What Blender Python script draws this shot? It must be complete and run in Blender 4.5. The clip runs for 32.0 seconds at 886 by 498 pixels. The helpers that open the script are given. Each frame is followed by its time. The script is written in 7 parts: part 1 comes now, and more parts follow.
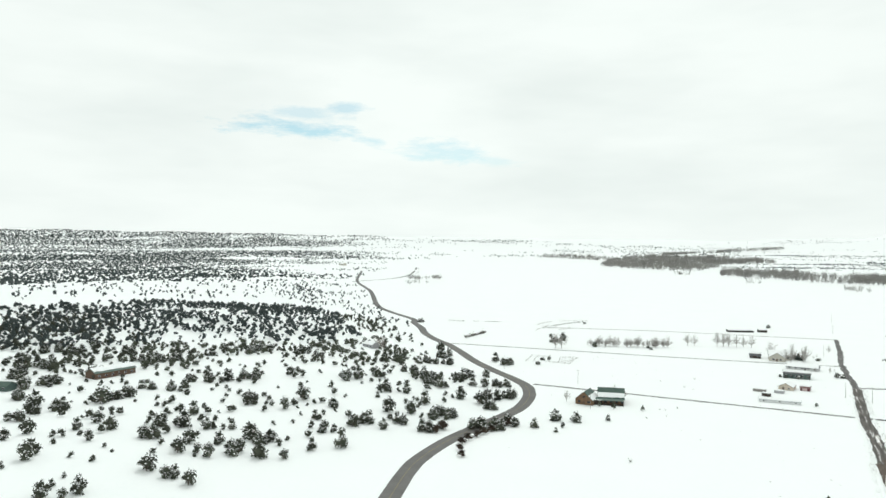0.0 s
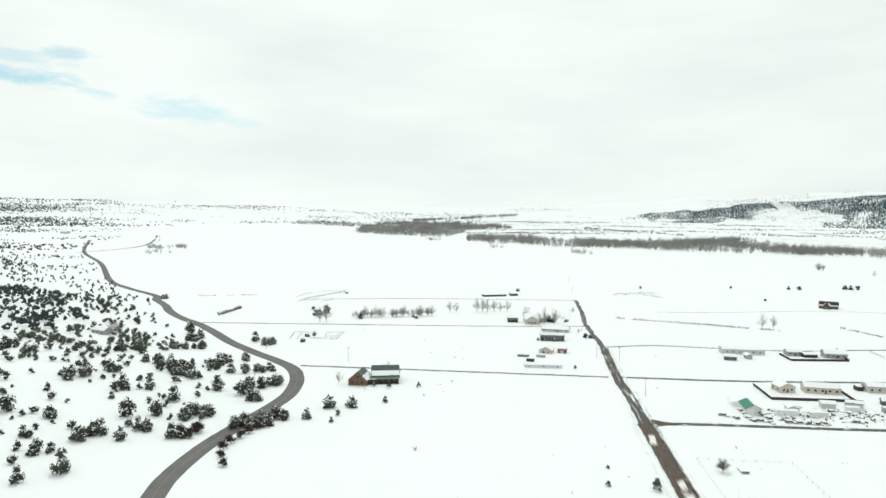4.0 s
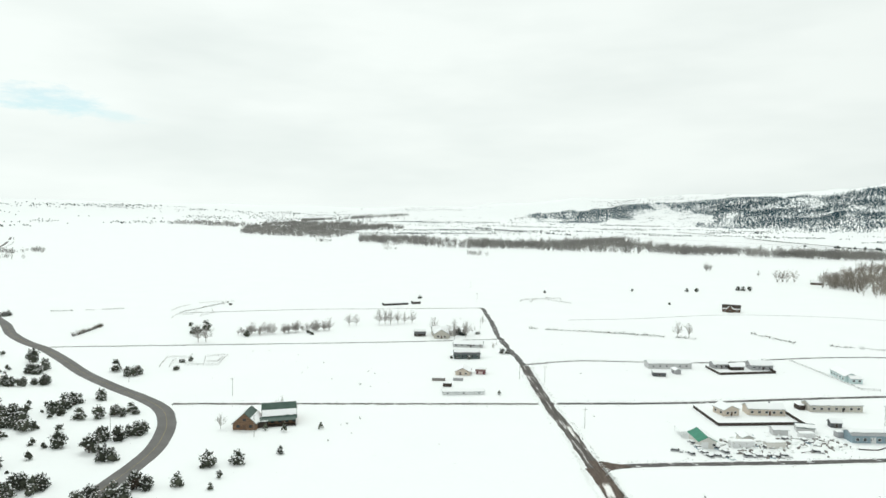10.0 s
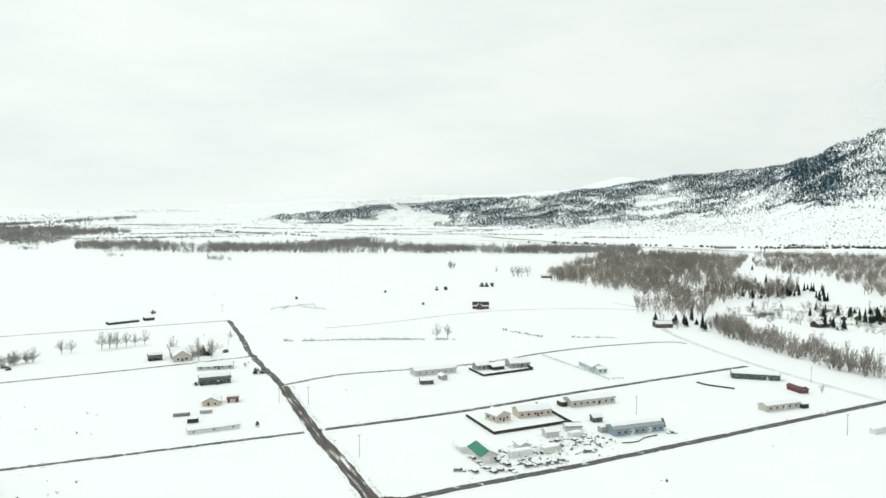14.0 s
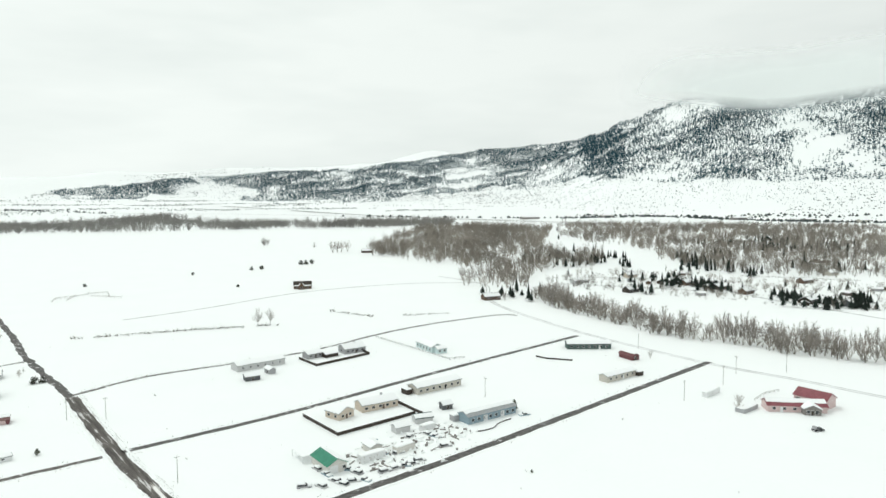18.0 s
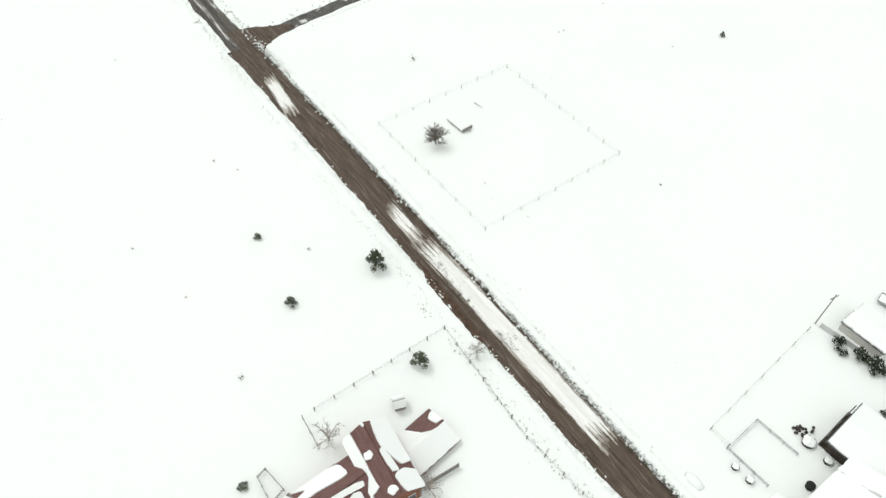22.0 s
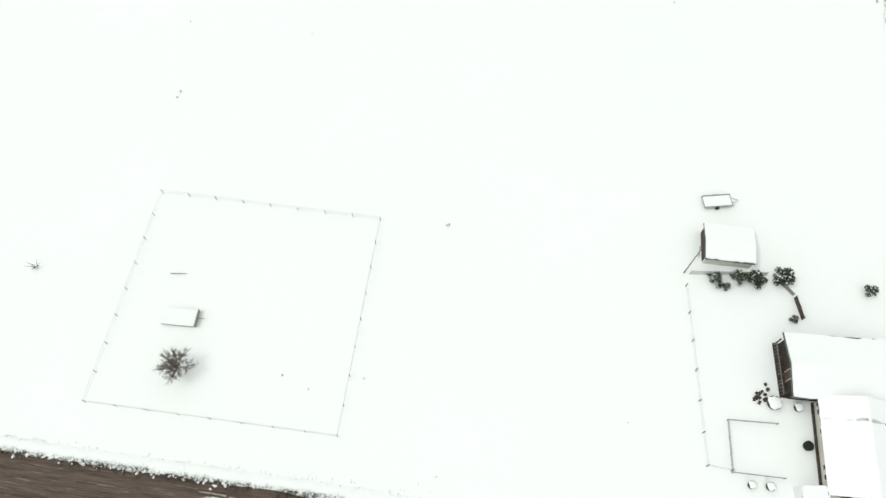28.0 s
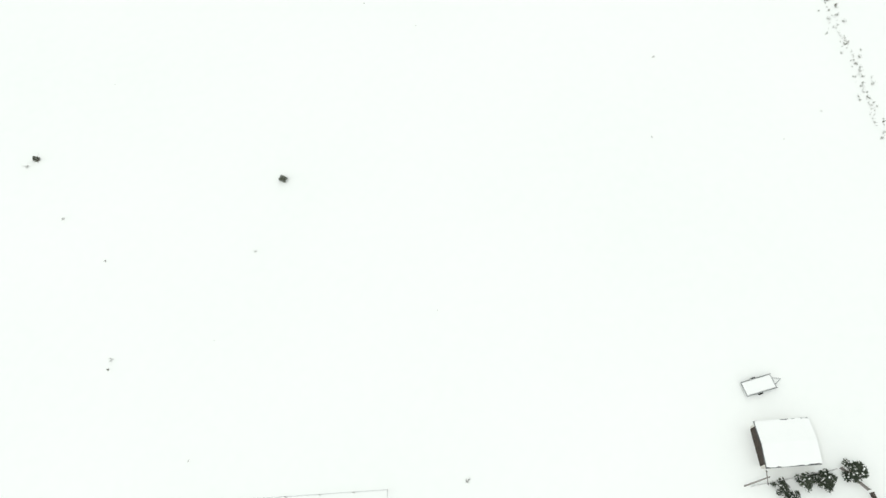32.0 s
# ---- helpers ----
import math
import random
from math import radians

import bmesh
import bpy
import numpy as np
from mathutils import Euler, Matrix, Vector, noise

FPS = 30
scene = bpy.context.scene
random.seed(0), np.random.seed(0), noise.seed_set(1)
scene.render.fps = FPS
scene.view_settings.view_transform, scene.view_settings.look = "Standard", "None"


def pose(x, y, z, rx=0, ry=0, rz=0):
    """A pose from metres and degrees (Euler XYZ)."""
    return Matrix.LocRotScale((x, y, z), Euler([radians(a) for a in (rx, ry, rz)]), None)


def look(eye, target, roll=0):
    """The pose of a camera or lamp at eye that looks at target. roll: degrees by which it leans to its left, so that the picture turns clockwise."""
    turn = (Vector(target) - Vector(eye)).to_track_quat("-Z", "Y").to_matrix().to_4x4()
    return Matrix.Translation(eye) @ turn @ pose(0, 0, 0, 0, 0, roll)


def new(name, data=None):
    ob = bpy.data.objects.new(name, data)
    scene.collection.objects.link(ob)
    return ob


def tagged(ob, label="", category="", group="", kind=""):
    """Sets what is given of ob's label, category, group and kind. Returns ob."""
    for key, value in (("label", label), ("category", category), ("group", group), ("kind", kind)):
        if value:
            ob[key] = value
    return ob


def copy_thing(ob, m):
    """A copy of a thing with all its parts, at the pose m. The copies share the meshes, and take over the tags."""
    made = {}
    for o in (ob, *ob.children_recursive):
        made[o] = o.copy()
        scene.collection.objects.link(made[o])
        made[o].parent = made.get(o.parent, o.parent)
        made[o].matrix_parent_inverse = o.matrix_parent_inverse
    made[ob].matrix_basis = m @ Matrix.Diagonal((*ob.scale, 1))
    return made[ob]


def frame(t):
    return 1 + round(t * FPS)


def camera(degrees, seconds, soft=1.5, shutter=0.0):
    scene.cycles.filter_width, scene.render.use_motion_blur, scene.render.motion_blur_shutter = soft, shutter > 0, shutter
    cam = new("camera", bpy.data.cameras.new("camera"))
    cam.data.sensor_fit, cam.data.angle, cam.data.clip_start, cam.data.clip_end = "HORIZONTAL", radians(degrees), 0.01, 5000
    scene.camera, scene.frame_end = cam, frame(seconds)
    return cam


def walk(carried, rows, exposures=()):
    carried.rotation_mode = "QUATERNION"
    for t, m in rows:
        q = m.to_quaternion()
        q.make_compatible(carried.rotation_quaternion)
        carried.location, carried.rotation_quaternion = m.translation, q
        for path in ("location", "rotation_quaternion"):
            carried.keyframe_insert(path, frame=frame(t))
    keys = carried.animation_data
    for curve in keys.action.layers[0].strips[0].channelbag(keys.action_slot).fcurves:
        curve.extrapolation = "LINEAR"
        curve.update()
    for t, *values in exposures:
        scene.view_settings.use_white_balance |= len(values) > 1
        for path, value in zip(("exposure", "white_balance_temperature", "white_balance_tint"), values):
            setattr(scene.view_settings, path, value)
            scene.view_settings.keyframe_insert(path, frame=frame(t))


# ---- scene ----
cam = camera(65.91, 32.0)
PATH = [
    (0, (120.26, -114.89, 86.26), (28.91, -74.20, 85.74), 0.38),
    (0.5, (115.86, -113.90, 86.53), (26.25, -69.58, 83.97), 0.48),
    (1, (111.30, -112.59, 86.50), (23.20, -65.51, 81.83), 0.62),
    (1.5, (107.13, -111.08, 86.76), (21.01, -60.53, 81.41), 0.56),
    (2, (102.85, -109.61, 87.18), (19.87, -54.07, 81.75), 0.59),
    (2.5, (98.46, -107.90, 87.11), (18.37, -48.26, 81.80), 0.58),
    (3, (94.64, -106.19, 87.06), (17.56, -42.70, 81.89), 0.55),
    (3.5, (89.81, -104.50, 87.40), (16.00, -37.23, 82.17), 0.60),
    (4, (85.47, -102.45, 87.49), (14.31, -32.38, 82.30), 0.59),
    (4.5, (81.44, -100.18, 87.45), (13.42, -27.05, 82.34), 0.56),
    (6.5, (65.66, -91.24, 88.72), (6.86, -10.51, 83.61), 0.71),
    (7, (61.61, -88.24, 88.83), (2.85, -7.48, 83.72), 0.74),
    (7.5, (58.43, -85.36, 89.10), (-0.43, -4.69, 84.00), 0.73),
    (8, (54.93, -82.06, 89.45), (-3.99, -1.42, 84.29), 0.70),
    (8.5, (50.92, -78.52, 89.56), (-7.99, 2.12, 84.38), 0.70),
    (9, (47.48, -75.48, 89.82), (-11.48, 5.13, 84.63), 0.73),
    (9.5, (44.41, -72.54, 89.92), (-14.66, 7.98, 84.80), 0.72),
    (10, (41.08, -69.21, 90.07), (-17.86, 11.42, 84.97), 0.73),
    (10.5, (38.15, -66.10, 90.37), (-17.72, 16.67, 85.28), 0.70),
    (11, (35.14, -62.70, 90.65), (-17.07, 22.44, 85.60), 0.64),
    (11.5, (32.06, -59.03, 90.64), (-17.10, 27.91, 85.68), 0.55),
    (12, (29.09, -55.21, 90.40), (-16.82, 33.50, 85.56), 0.55),
    (12.5, (26.11, -51.66, 90.50), (-15.65, 39.08, 85.72), 0.46),
    (13, (23.37, -48.14, 90.52), (-13.84, 44.56, 85.80), 0.33),
    (13.5, (20.64, -44.26, 90.40), (-10.93, 50.51, 85.75), 0.25),
    (14, (17.82, -40.72, 91.00), (-7.92, 55.80, 86.27), 0.17),
    (14.5, (15.11, -36.91, 91.26), (-4.60, 61.01, 86.49), 0.12),
    (15, (13.02, -33.39, 91.31), (-0.57, 65.57, 86.59), -0.01),
    (15.5, (10.68, -29.55, 90.67), (3.35, 70.08, 86.15), -0.09),
    (17.5, (2.69, -13.56, 90.89), (4.67, 86.30, 86.06), -0.20),
    (18, (1.61, -9.23, 90.38), (3.02, 90.39, 81.80), -0.19),
    (18.5, (0.75, -4.57, 90.33), (1.45, 94.09, 74.03), -0.21),
    (19, (0.00, -0.00, 89.99), (-0.02, 97.02, 65.76), -0.15),
    (19.5, (-0.35, 4.35, 90.13), (-1.15, 99.06, 58.04), -0.12),
    (20, (-1.06, 9.13, 90.24), (-2.45, 100.87, 50.45), -0.06),
    (20.5, (-1.38, 13.74, 90.13), (-3.46, 101.92, 43.03), -0.09),
    (21, (-2.01, 18.36, 90.00), (-4.46, 102.62, 36.19), 0.00),
    (21.5, (-2.30, 22.48, 89.07), (-5.64, 99.52, 25.40), -0.14),
    (22, (-3.18, 27.02, 89.15), (-6.87, 90.85, 12.26), -0.05),
    (22.5, (-3.62, 31.24, 89.08), (-7.02, 80.11, 1.90), -0.24),
    (22.6, (-3.44, 33.86, 90.12), (-7.02, 78.37, 0.64), -0.83),
    (23, (-3.93, 36.88, 89.68), (-5.50, 81.38, 0.14), -0.54),
    (23.5, (-4.25, 41.58, 89.90), (-3.23, 86.01, 0.32), -0.71),
    (24, (-4.89, 46.36, 89.88), (-1.72, 90.70, 0.31), -0.48),
    (24.5, (-4.77, 51.11, 90.07), (0.09, 95.24, 0.46), -1.02),
    (26.5, (-5.59, 69.74, 90.67), (12.33, 110.32, 1.04), 0.11),
    (27, (-5.20, 73.81, 90.33), (18.03, 112.37, 1.04), 0.15),
    (27.5, (-3.97, 78.29, 90.33), (22.77, 114.53, 1.05), -0.23),
    (28, (-2.84, 82.77, 90.45), (27.93, 115.75, 1.19), -0.28),
    (28.5, (-1.53, 87.80, 90.52), (33.31, 116.08, 1.15), 0.41),
    (29, (0.97, 93.18, 90.95), (37.34, 117.65, 1.07), 1.04),
    (29.5, (2.90, 97.04, 90.66), (39.69, 122.03, 1.10), 1.20),
    (30, (4.84, 100.43, 90.37), (42.28, 126.15, 1.29), 1.33),
    (30.5, (8.14, 103.88, 90.50), (45.20, 130.13, 1.41), 0.90),
    (31, (11.83, 107.22, 90.85), (49.28, 132.44, 1.62), 0.31),
    (31.5, (15.62, 110.36, 91.08), (52.72, 135.97, 1.81), -0.21),
    (32, (19.32, 113.38, 91.25), (56.17, 139.52, 2.04), -0.49),
]
walk(cam, [(t, look(eye, target, roll)) for t, eye, target, roll in PATH], exposures=[(0, 0.0, 6520, 8.7), (17.5, 0.0, 6520, 8.7), (19.8, 0.0, 6690, 11.9), (23, 0.02, 6680, 10.9), (32, 0.0, 6660, 10.7)])

# ---- sky, sun ----
SUN_AZ, SUN_EL = 55.0, 58.0
world = bpy.data.worlds.new("winter_sky")
scene.world = world
world.use_nodes = True
wt = world.node_tree
wt.nodes.clear()


def wnode(kind, **values):
    n = wt.nodes.new(kind)
    for key, value in values.items():
        n.inputs[key].default_value = value
    return n


def wmath(op, a, b=None, clamp=False):
    n = wt.nodes.new("ShaderNodeMath")
    n.operation, n.use_clamp = op, clamp
    for k, v in enumerate((a, b)):
        if v is None:
            continue
        if isinstance(v, (int, float)):
            n.inputs[k].default_value = v
        else:
            wt.links.new(v, n.inputs[k])
    return n.outputs[0]


def wdot(vec, direction):
    n = wt.nodes.new("ShaderNodeVectorMath")
    n.operation = "DOT_PRODUCT"
    wt.links.new(vec, n.inputs[0])
    n.inputs[1].default_value = direction
    return n.outputs["Value"]


def toward(az, el):
    a, e = radians(az), radians(el)
    return Vector((-math.sin(a) * math.cos(e), math.cos(a) * math.cos(e), math.sin(e)))


coord = wt.nodes.new("ShaderNodeTexCoord").outputs["Generated"]
sky = wt.nodes.new("ShaderNodeTexSky")
sky.sky_type, sky.sun_disc = "NISHITA", False
sky.sun_elevation, sky.sun_rotation = radians(SUN_EL), radians(-SUN_AZ)
sky.altitude, sky.air_density, sky.dust_density = 2000, 1.0, 1.0
clear = wnode("ShaderNodeBackground", Strength=0.13)
cyan = wt.nodes.new("ShaderNodeMix")
cyan.data_type, cyan.blend_type = "RGBA", "MULTIPLY"
cyan.inputs[0].default_value, cyan.inputs["B"].default_value = 1.0, (0.66, 1.0, 0.84, 1)
wt.links.new(sky.outputs[0], cyan.inputs["A"])
wt.links.new(cyan.outputs["Result"], clear.inputs["Color"])

stretch = wt.nodes.new("ShaderNodeMapping")
stretch.inputs["Scale"].default_value = (1.0, 1.0, 4.0)
wt.links.new(coord, stretch.inputs["Vector"])
soft_noise = wnode("ShaderNodeTexNoise", Scale=2.3, Detail=4.0, Roughness=0.55)
wt.links.new(stretch.outputs[0], soft_noise.inputs["Vector"])
cloud_tone = wt.nodes.new("ShaderNodeValToRGB")
cloud_tone.color_ramp.elements[0].position, cloud_tone.color_ramp.elements[0].color = 0.32, (0.82, 0.885, 0.865, 1)
cloud_tone.color_ramp.elements[1].position, cloud_tone.color_ramp.elements[1].color = 0.60, (0.925, 0.985, 0.96, 1)
wt.links.new(soft_noise.outputs[0], cloud_tone.inputs[0])
# the overcast is thinner, and so brighter, towards the low sun in the west
thin = wmath("ADD", 0.895, wmath("MULTIPLY", wdot(coord, toward(62, 0)), 0.125))
cloud = wnode("ShaderNodeBackground", Strength=1.0)
wt.links.new(thin, cloud.inputs["Strength"])
wt.links.new(cloud_tone.outputs[0], cloud.inputs["Color"])

# torn gaps in the overcast, low in the west: bearing, height, half width, half height in degrees, weight
torn = wnode("ShaderNodeTexNoise", Scale=13.0, Detail=8.0, Roughness=0.66)
wt.links.new(stretch.outputs[0], torn.inputs["Vector"])
gap = None
for az, el, wide, tall, tilt, weight in ((79.0, 9.45, 4.6, 0.85, 0.03, 1.0), (77.6, 10.5, 3.0, 0.7, 0.05, 0.55), (74.0, 11.15, 1.5, 0.75, 0.0, 0.72), (71.6, 8.5, 1.7, 0.55, 0.12, 0.62), (66.6, 7.85, 4.6, 0.85, 0.14, 0.62), (62.0, 7.1, 3.0, 0.5, 0.15, 0.35)):
    gap_dir = toward(az, el)
    gap_side = Vector((0, 0, 1)).cross(gap_dir).normalized()
    gap_up = gap_dir.cross(gap_side)
    gu = wmath("DIVIDE", wdot(coord, gap_side), radians(wide))
    tilted = wmath("SUBTRACT", wdot(coord, gap_up), wmath("MULTIPLY", wdot(coord, gap_side), tilt))
    gv = wmath("DIVIDE", tilted, radians(tall))
    gr = wmath("SQRT", wmath("ADD", wmath("MULTIPLY", gu, gu), wmath("MULTIPLY", gv, gv)))
    one = wmath("SUBTRACT", 1.15, gr)
    one = wmath("ADD", one, wmath("MULTIPLY", wmath("SUBTRACT", torn.outputs[0], 0.5), 4.0))
    one = wmath("MULTIPLY", wmath("MULTIPLY", one, 1.15, clamp=True), weight)
    one = wmath("MULTIPLY", one, wmath("GREATER_THAN", wdot(coord, gap_dir), 0.8))
    gap = one if gap is None else wmath("MAXIMUM", gap, one)
veil = wmath("MULTIPLY", gap, 0.6)
mix = wt.nodes.new("ShaderNodeMixShader")
wt.links.new(veil, mix.inputs[0])
wt.links.new(cloud.outputs[0], mix.inputs[1])
wt.links.new(clear.outputs[0], mix.inputs[2])
wt.links.new(mix.outputs[0], wt.nodes.new("ShaderNodeOutputWorld").inputs[0])

sun_data = bpy.data.lights.new("sun", "SUN")
sun_data.energy, sun_data.angle, sun_data.color = 0.84, radians(14), (0.96, 1.0, 0.97)
sun = new("sun", sun_data)
sun.matrix_world = look(toward(SUN_AZ, SUN_EL) * 900, (0, 0, 0))

# ---- materials ----
def material(name, low, high=None, rough=0.8, scale=4.0, fine=40.0, bump=0.2, metal=0.0, stretch=(1, 1, 1), turn=0.0, spread=0.12, stain=None, coords="Object", random_tint=0.0):
    """Two-scale noise colour between low and high, a fine grain, relief, and an optional stain colour in patches."""
    high = high or tuple(min(1.0, c * 1.25) for c in low)
    m = bpy.data.materials.new(name)
    m.use_nodes = True
    t = m.node_tree
    bsdf = t.nodes["Principled BSDF"]
    bsdf.inputs["Roughness"].default_value = rough
    bsdf.inputs["Metallic"].default_value = metal
    bsdf.inputs["Specular IOR Level"].default_value = 0.3
    tc = t.nodes.new("ShaderNodeTexCoord")
    mp = t.nodes.new("ShaderNodeMapping")
    mp.inputs["Scale"].default_value = stretch
    mp.inputs["Rotation"].default_value = (0, 0, radians(turn))
    if turn:
        first = t.nodes.new("ShaderNodeMapping")
        first.inputs["Rotation"].default_value = (0, 0, radians(-turn))
        t.links.new(tc.outputs[coords], first.inputs[0])
        mp.inputs["Rotation"].default_value = (0, 0, 0)
        t.links.new(first.outputs[0], mp.inputs[0])
    else:
        t.links.new(tc.outputs[coords], mp.inputs[0])
    big = t.nodes.new("ShaderNodeTexNoise")
    big.inputs["Scale"].default_value, big.inputs["Detail"].default_value = scale, 5.0
    small = t.nodes.new("ShaderNodeTexNoise")
    small.inputs["Scale"].default_value, small.inputs["Detail"].default_value = fine, 3.0
    t.links.new(mp.outputs[0], big.inputs["Vector"])
    t.links.new(mp.outputs[0], small.inputs["Vector"])
    ramp = t.nodes.new("ShaderNodeValToRGB")
    ramp.color_ramp.elements[0].position, ramp.color_ramp.elements[1].position = 0.5 - spread, 0.5 + spread
    ramp.color_ramp.elements[0].color, ramp.color_ramp.elements[1].color = (*low, 1), (*high, 1)
    blend = t.nodes.new("ShaderNodeMath")
    blend.operation = "MULTIPLY_ADD"
    t.links.new(small.outputs[0], blend.inputs[0])
    blend.inputs[1].default_value = 0.45
    half = t.nodes.new("ShaderNodeMath")
    half.operation = "MULTIPLY_ADD"
    t.links.new(big.outputs[0], half.inputs[0])
    half.inputs[1].default_value, half.inputs[2].default_value = 0.55, 0.0
    t.links.new(half.outputs[0], blend.inputs[2])
    t.links.new(blend.outputs[0], ramp.inputs[0])
    colour = ramp.outputs[0]
    if stain:
        tone, amount, size = stain
        spot = t.nodes.new("ShaderNodeTexNoise")
        spot.inputs["Scale"].default_value, spot.inputs["Detail"].default_value, spot.inputs["Roughness"].default_value = size, 6.0, 0.65
        t.links.new(mp.outputs[0], spot.inputs["Vector"])
        edge = t.nodes.new("ShaderNodeValToRGB")
        edge.color_ramp.elements[0].position, edge.color_ramp.elements[1].position = 0.62 - amount * 0.3, 0.66 - amount * 0.3
        t.links.new(spot.outputs[0], edge.inputs[0])
        mx = t.nodes.new("ShaderNodeMix")
        mx.data_type = "RGBA"
        t.links.new(edge.outputs[0], mx.inputs[0])
        t.links.new(colour, mx.inputs["A"])
        mx.inputs["B"].default_value = (*tone, 1)
        colour = mx.outputs["Result"]
    if random_tint:
        info = t.nodes.new("ShaderNodeObjectInfo")
        hsv = t.nodes.new("ShaderNodeHueSaturation")
        vary = t.nodes.new("ShaderNodeMapRange")
        vary.inputs["To Min"].default_value, vary.inputs["To Max"].default_value = 1 - random_tint, 1 + random_tint
        t.links.new(info.outputs["Random"], vary.inputs["Value"])
        t.links.new(vary.outputs[0], hsv.inputs["Value"])
        t.links.new(colour, hsv.inputs["Color"])
        colour = hsv.outputs[0]
    t.links.new(colour, bsdf.inputs["Base Color"])
    if bump:
        bp = t.nodes.new("ShaderNodeBump")
        bp.inputs["Strength"].default_value, bp.inputs["Distance"].default_value = bump, 0.05
        t.links.new(blend.outputs[0], bp.inputs["Height"])
        t.links.new(bp.outputs[0], bsdf.inputs["Normal"])
    return m


SNOW = material("snow", (0.91, 0.935, 0.93), (0.955, 0.97, 0.965), rough=0.75, scale=0.03, fine=0.6, bump=0.15, spread=0.25)
ROOF_SNOW = material("roof_snow", (0.91, 0.93, 0.93), (0.955, 0.965, 0.965), rough=0.7, scale=0.6, fine=5, bump=0.25, spread=0.25)
ROAD_TURN = math.degrees(math.atan2(-78, 62))
DIRT = material("wet_gravel", (0.050, 0.034, 0.026), (0.145, 0.107, 0.085), rough=0.75, scale=1.3, fine=9.0, bump=0.6, stretch=(0.10, 1.5, 1), turn=ROAD_TURN, spread=0.15, stain=((0.19, 0.155, 0.13), 0.10, 1.6))
EARTH = material("raw_brown_earth", (0.044, 0.027, 0.019), (0.125, 0.078, 0.055), rough=0.9, scale=1.2, fine=9.0, bump=0.8, spread=0.15)
LANE = material("snowy_dirt_lane", (0.07, 0.06, 0.055), (0.20, 0.185, 0.175), rough=0.8, scale=0.5, fine=3.0, bump=0.4, spread=0.12, stain=((0.78, 0.79, 0.79), 0.14, 0.35))
LANE_DARK = material("dark_dirt_lane", (0.052, 0.049, 0.047), (0.155, 0.148, 0.142), rough=0.8, scale=0.5, fine=3.0, bump=0.4, spread=0.12, stain=((0.70, 0.70, 0.70), 0.10, 0.3))
ROAD_MIX = material("wet_gravel_with_slush", (0.054, 0.047, 0.042), (0.158, 0.142, 0.130), rough=0.75, scale=0.5, fine=5.0, bump=0.5, stretch=(0.12, 1.6, 1), turn=ROAD_TURN, spread=0.10, stain=((0.62, 0.61, 0.60), 0.14, 0.5))
TRACK = material("packed_snow_track", (0.32, 0.32, 0.32), (0.66, 0.67, 0.67), rough=0.8, scale=0.2, fine=2.0, bump=0.3, spread=0.14, stain=((0.86, 0.88, 0.88), 0.15, 0.3))
THIN_SLUSH = material("thin_grey_slush", (0.22, 0.19, 0.165), (0.60, 0.56, 0.52), rough=0.6, scale=1.2, fine=8.0, bump=0.3, stretch=(0.08, 1.6, 1), turn=ROAD_TURN, spread=0.16)
SLUSH = material("packed_road_snow", (0.80, 0.785, 0.765), (0.95, 0.945, 0.935), rough=0.7, scale=0.9, fine=7.0, bump=0.3, stretch=(0.10, 1.6, 1), turn=ROAD_TURN, spread=0.12)
ASPHALT = material("worn_asphalt", (0.13, 0.125, 0.12), (0.185, 0.18, 0.172), rough=0.85, scale=0.12, fine=3.0, bump=0.2, spread=0.14)
PAINT_LINE = material("faded_road_line", (0.24, 0.20, 0.11), (0.34, 0.28, 0.15), rough=0.8, scale=1.0, fine=8, bump=0.1)
JUNIPER = material("juniper_needles", (0.036, 0.043, 0.031), (0.112, 0.120, 0.088), rough=0.85, scale=2.0, fine=14.0, bump=0, spread=0.14, random_tint=0.35)
# juniper for the distance: the tone is shifted bluer to paint in haze
JUNIPER_HAZED = material("hazed_far_juniper_needles", (0.028, 0.040, 0.040), (0.082, 0.098, 0.094), rough=0.9, scale=0.03, fine=0.8, bump=0, spread=0.14)
BROWN_BUSH = material("winter_scrub_oak_leaves", (0.030, 0.022, 0.016), (0.095, 0.070, 0.050), rough=0.9, scale=2.0, fine=14.0, bump=0, random_tint=0.25)
PINE = material("pine_needles", (0.058, 0.070, 0.044), (0.185, 0.205, 0.140), rough=0.8, scale=3.0, fine=20.0, bump=0, spread=0.13, random_tint=0.25)
SPRUCE = material("spruce_needles", (0.010, 0.018, 0.014), (0.036, 0.050, 0.040), rough=0.85, scale=1.0, fine=10.0, bump=0, random_tint=0.3)
HEDGE = material("hedge_spruce_needles", (0.026, 0.038, 0.026), (0.100, 0.120, 0.082), rough=0.85, scale=3.0, fine=18.0, bump=0, random_tint=0.25)
# blue of the distant air painted into the needles, paler than SPRUCE
HAZED_FOREST = material("hazed_mountain_conifer_needles", (0.030, 0.080, 0.105), (0.088, 0.165, 0.200), rough=0.9, scale=0.01, fine=0.3, bump=0, spread=0.16)
BARK = material("grey_bark", (0.13, 0.112, 0.095), (0.29, 0.255, 0.215), rough=0.9, scale=3.0, fine=30.0, bump=0.4, stretch=(1, 1, 0.2))
TWIG = material("bare_twigs", (0.24, 0.218, 0.195), (0.47, 0.43, 0.39), rough=0.9, scale=1.0, fine=10.0, bump=0, random_tint=0.25)
TWIG_FAR = material("bare_cottonwood_twigs", (0.162, 0.146, 0.127), (0.385, 0.345, 0.30), rough=0.95, scale=0.012, fine=0.5, bump=0, spread=0.12)
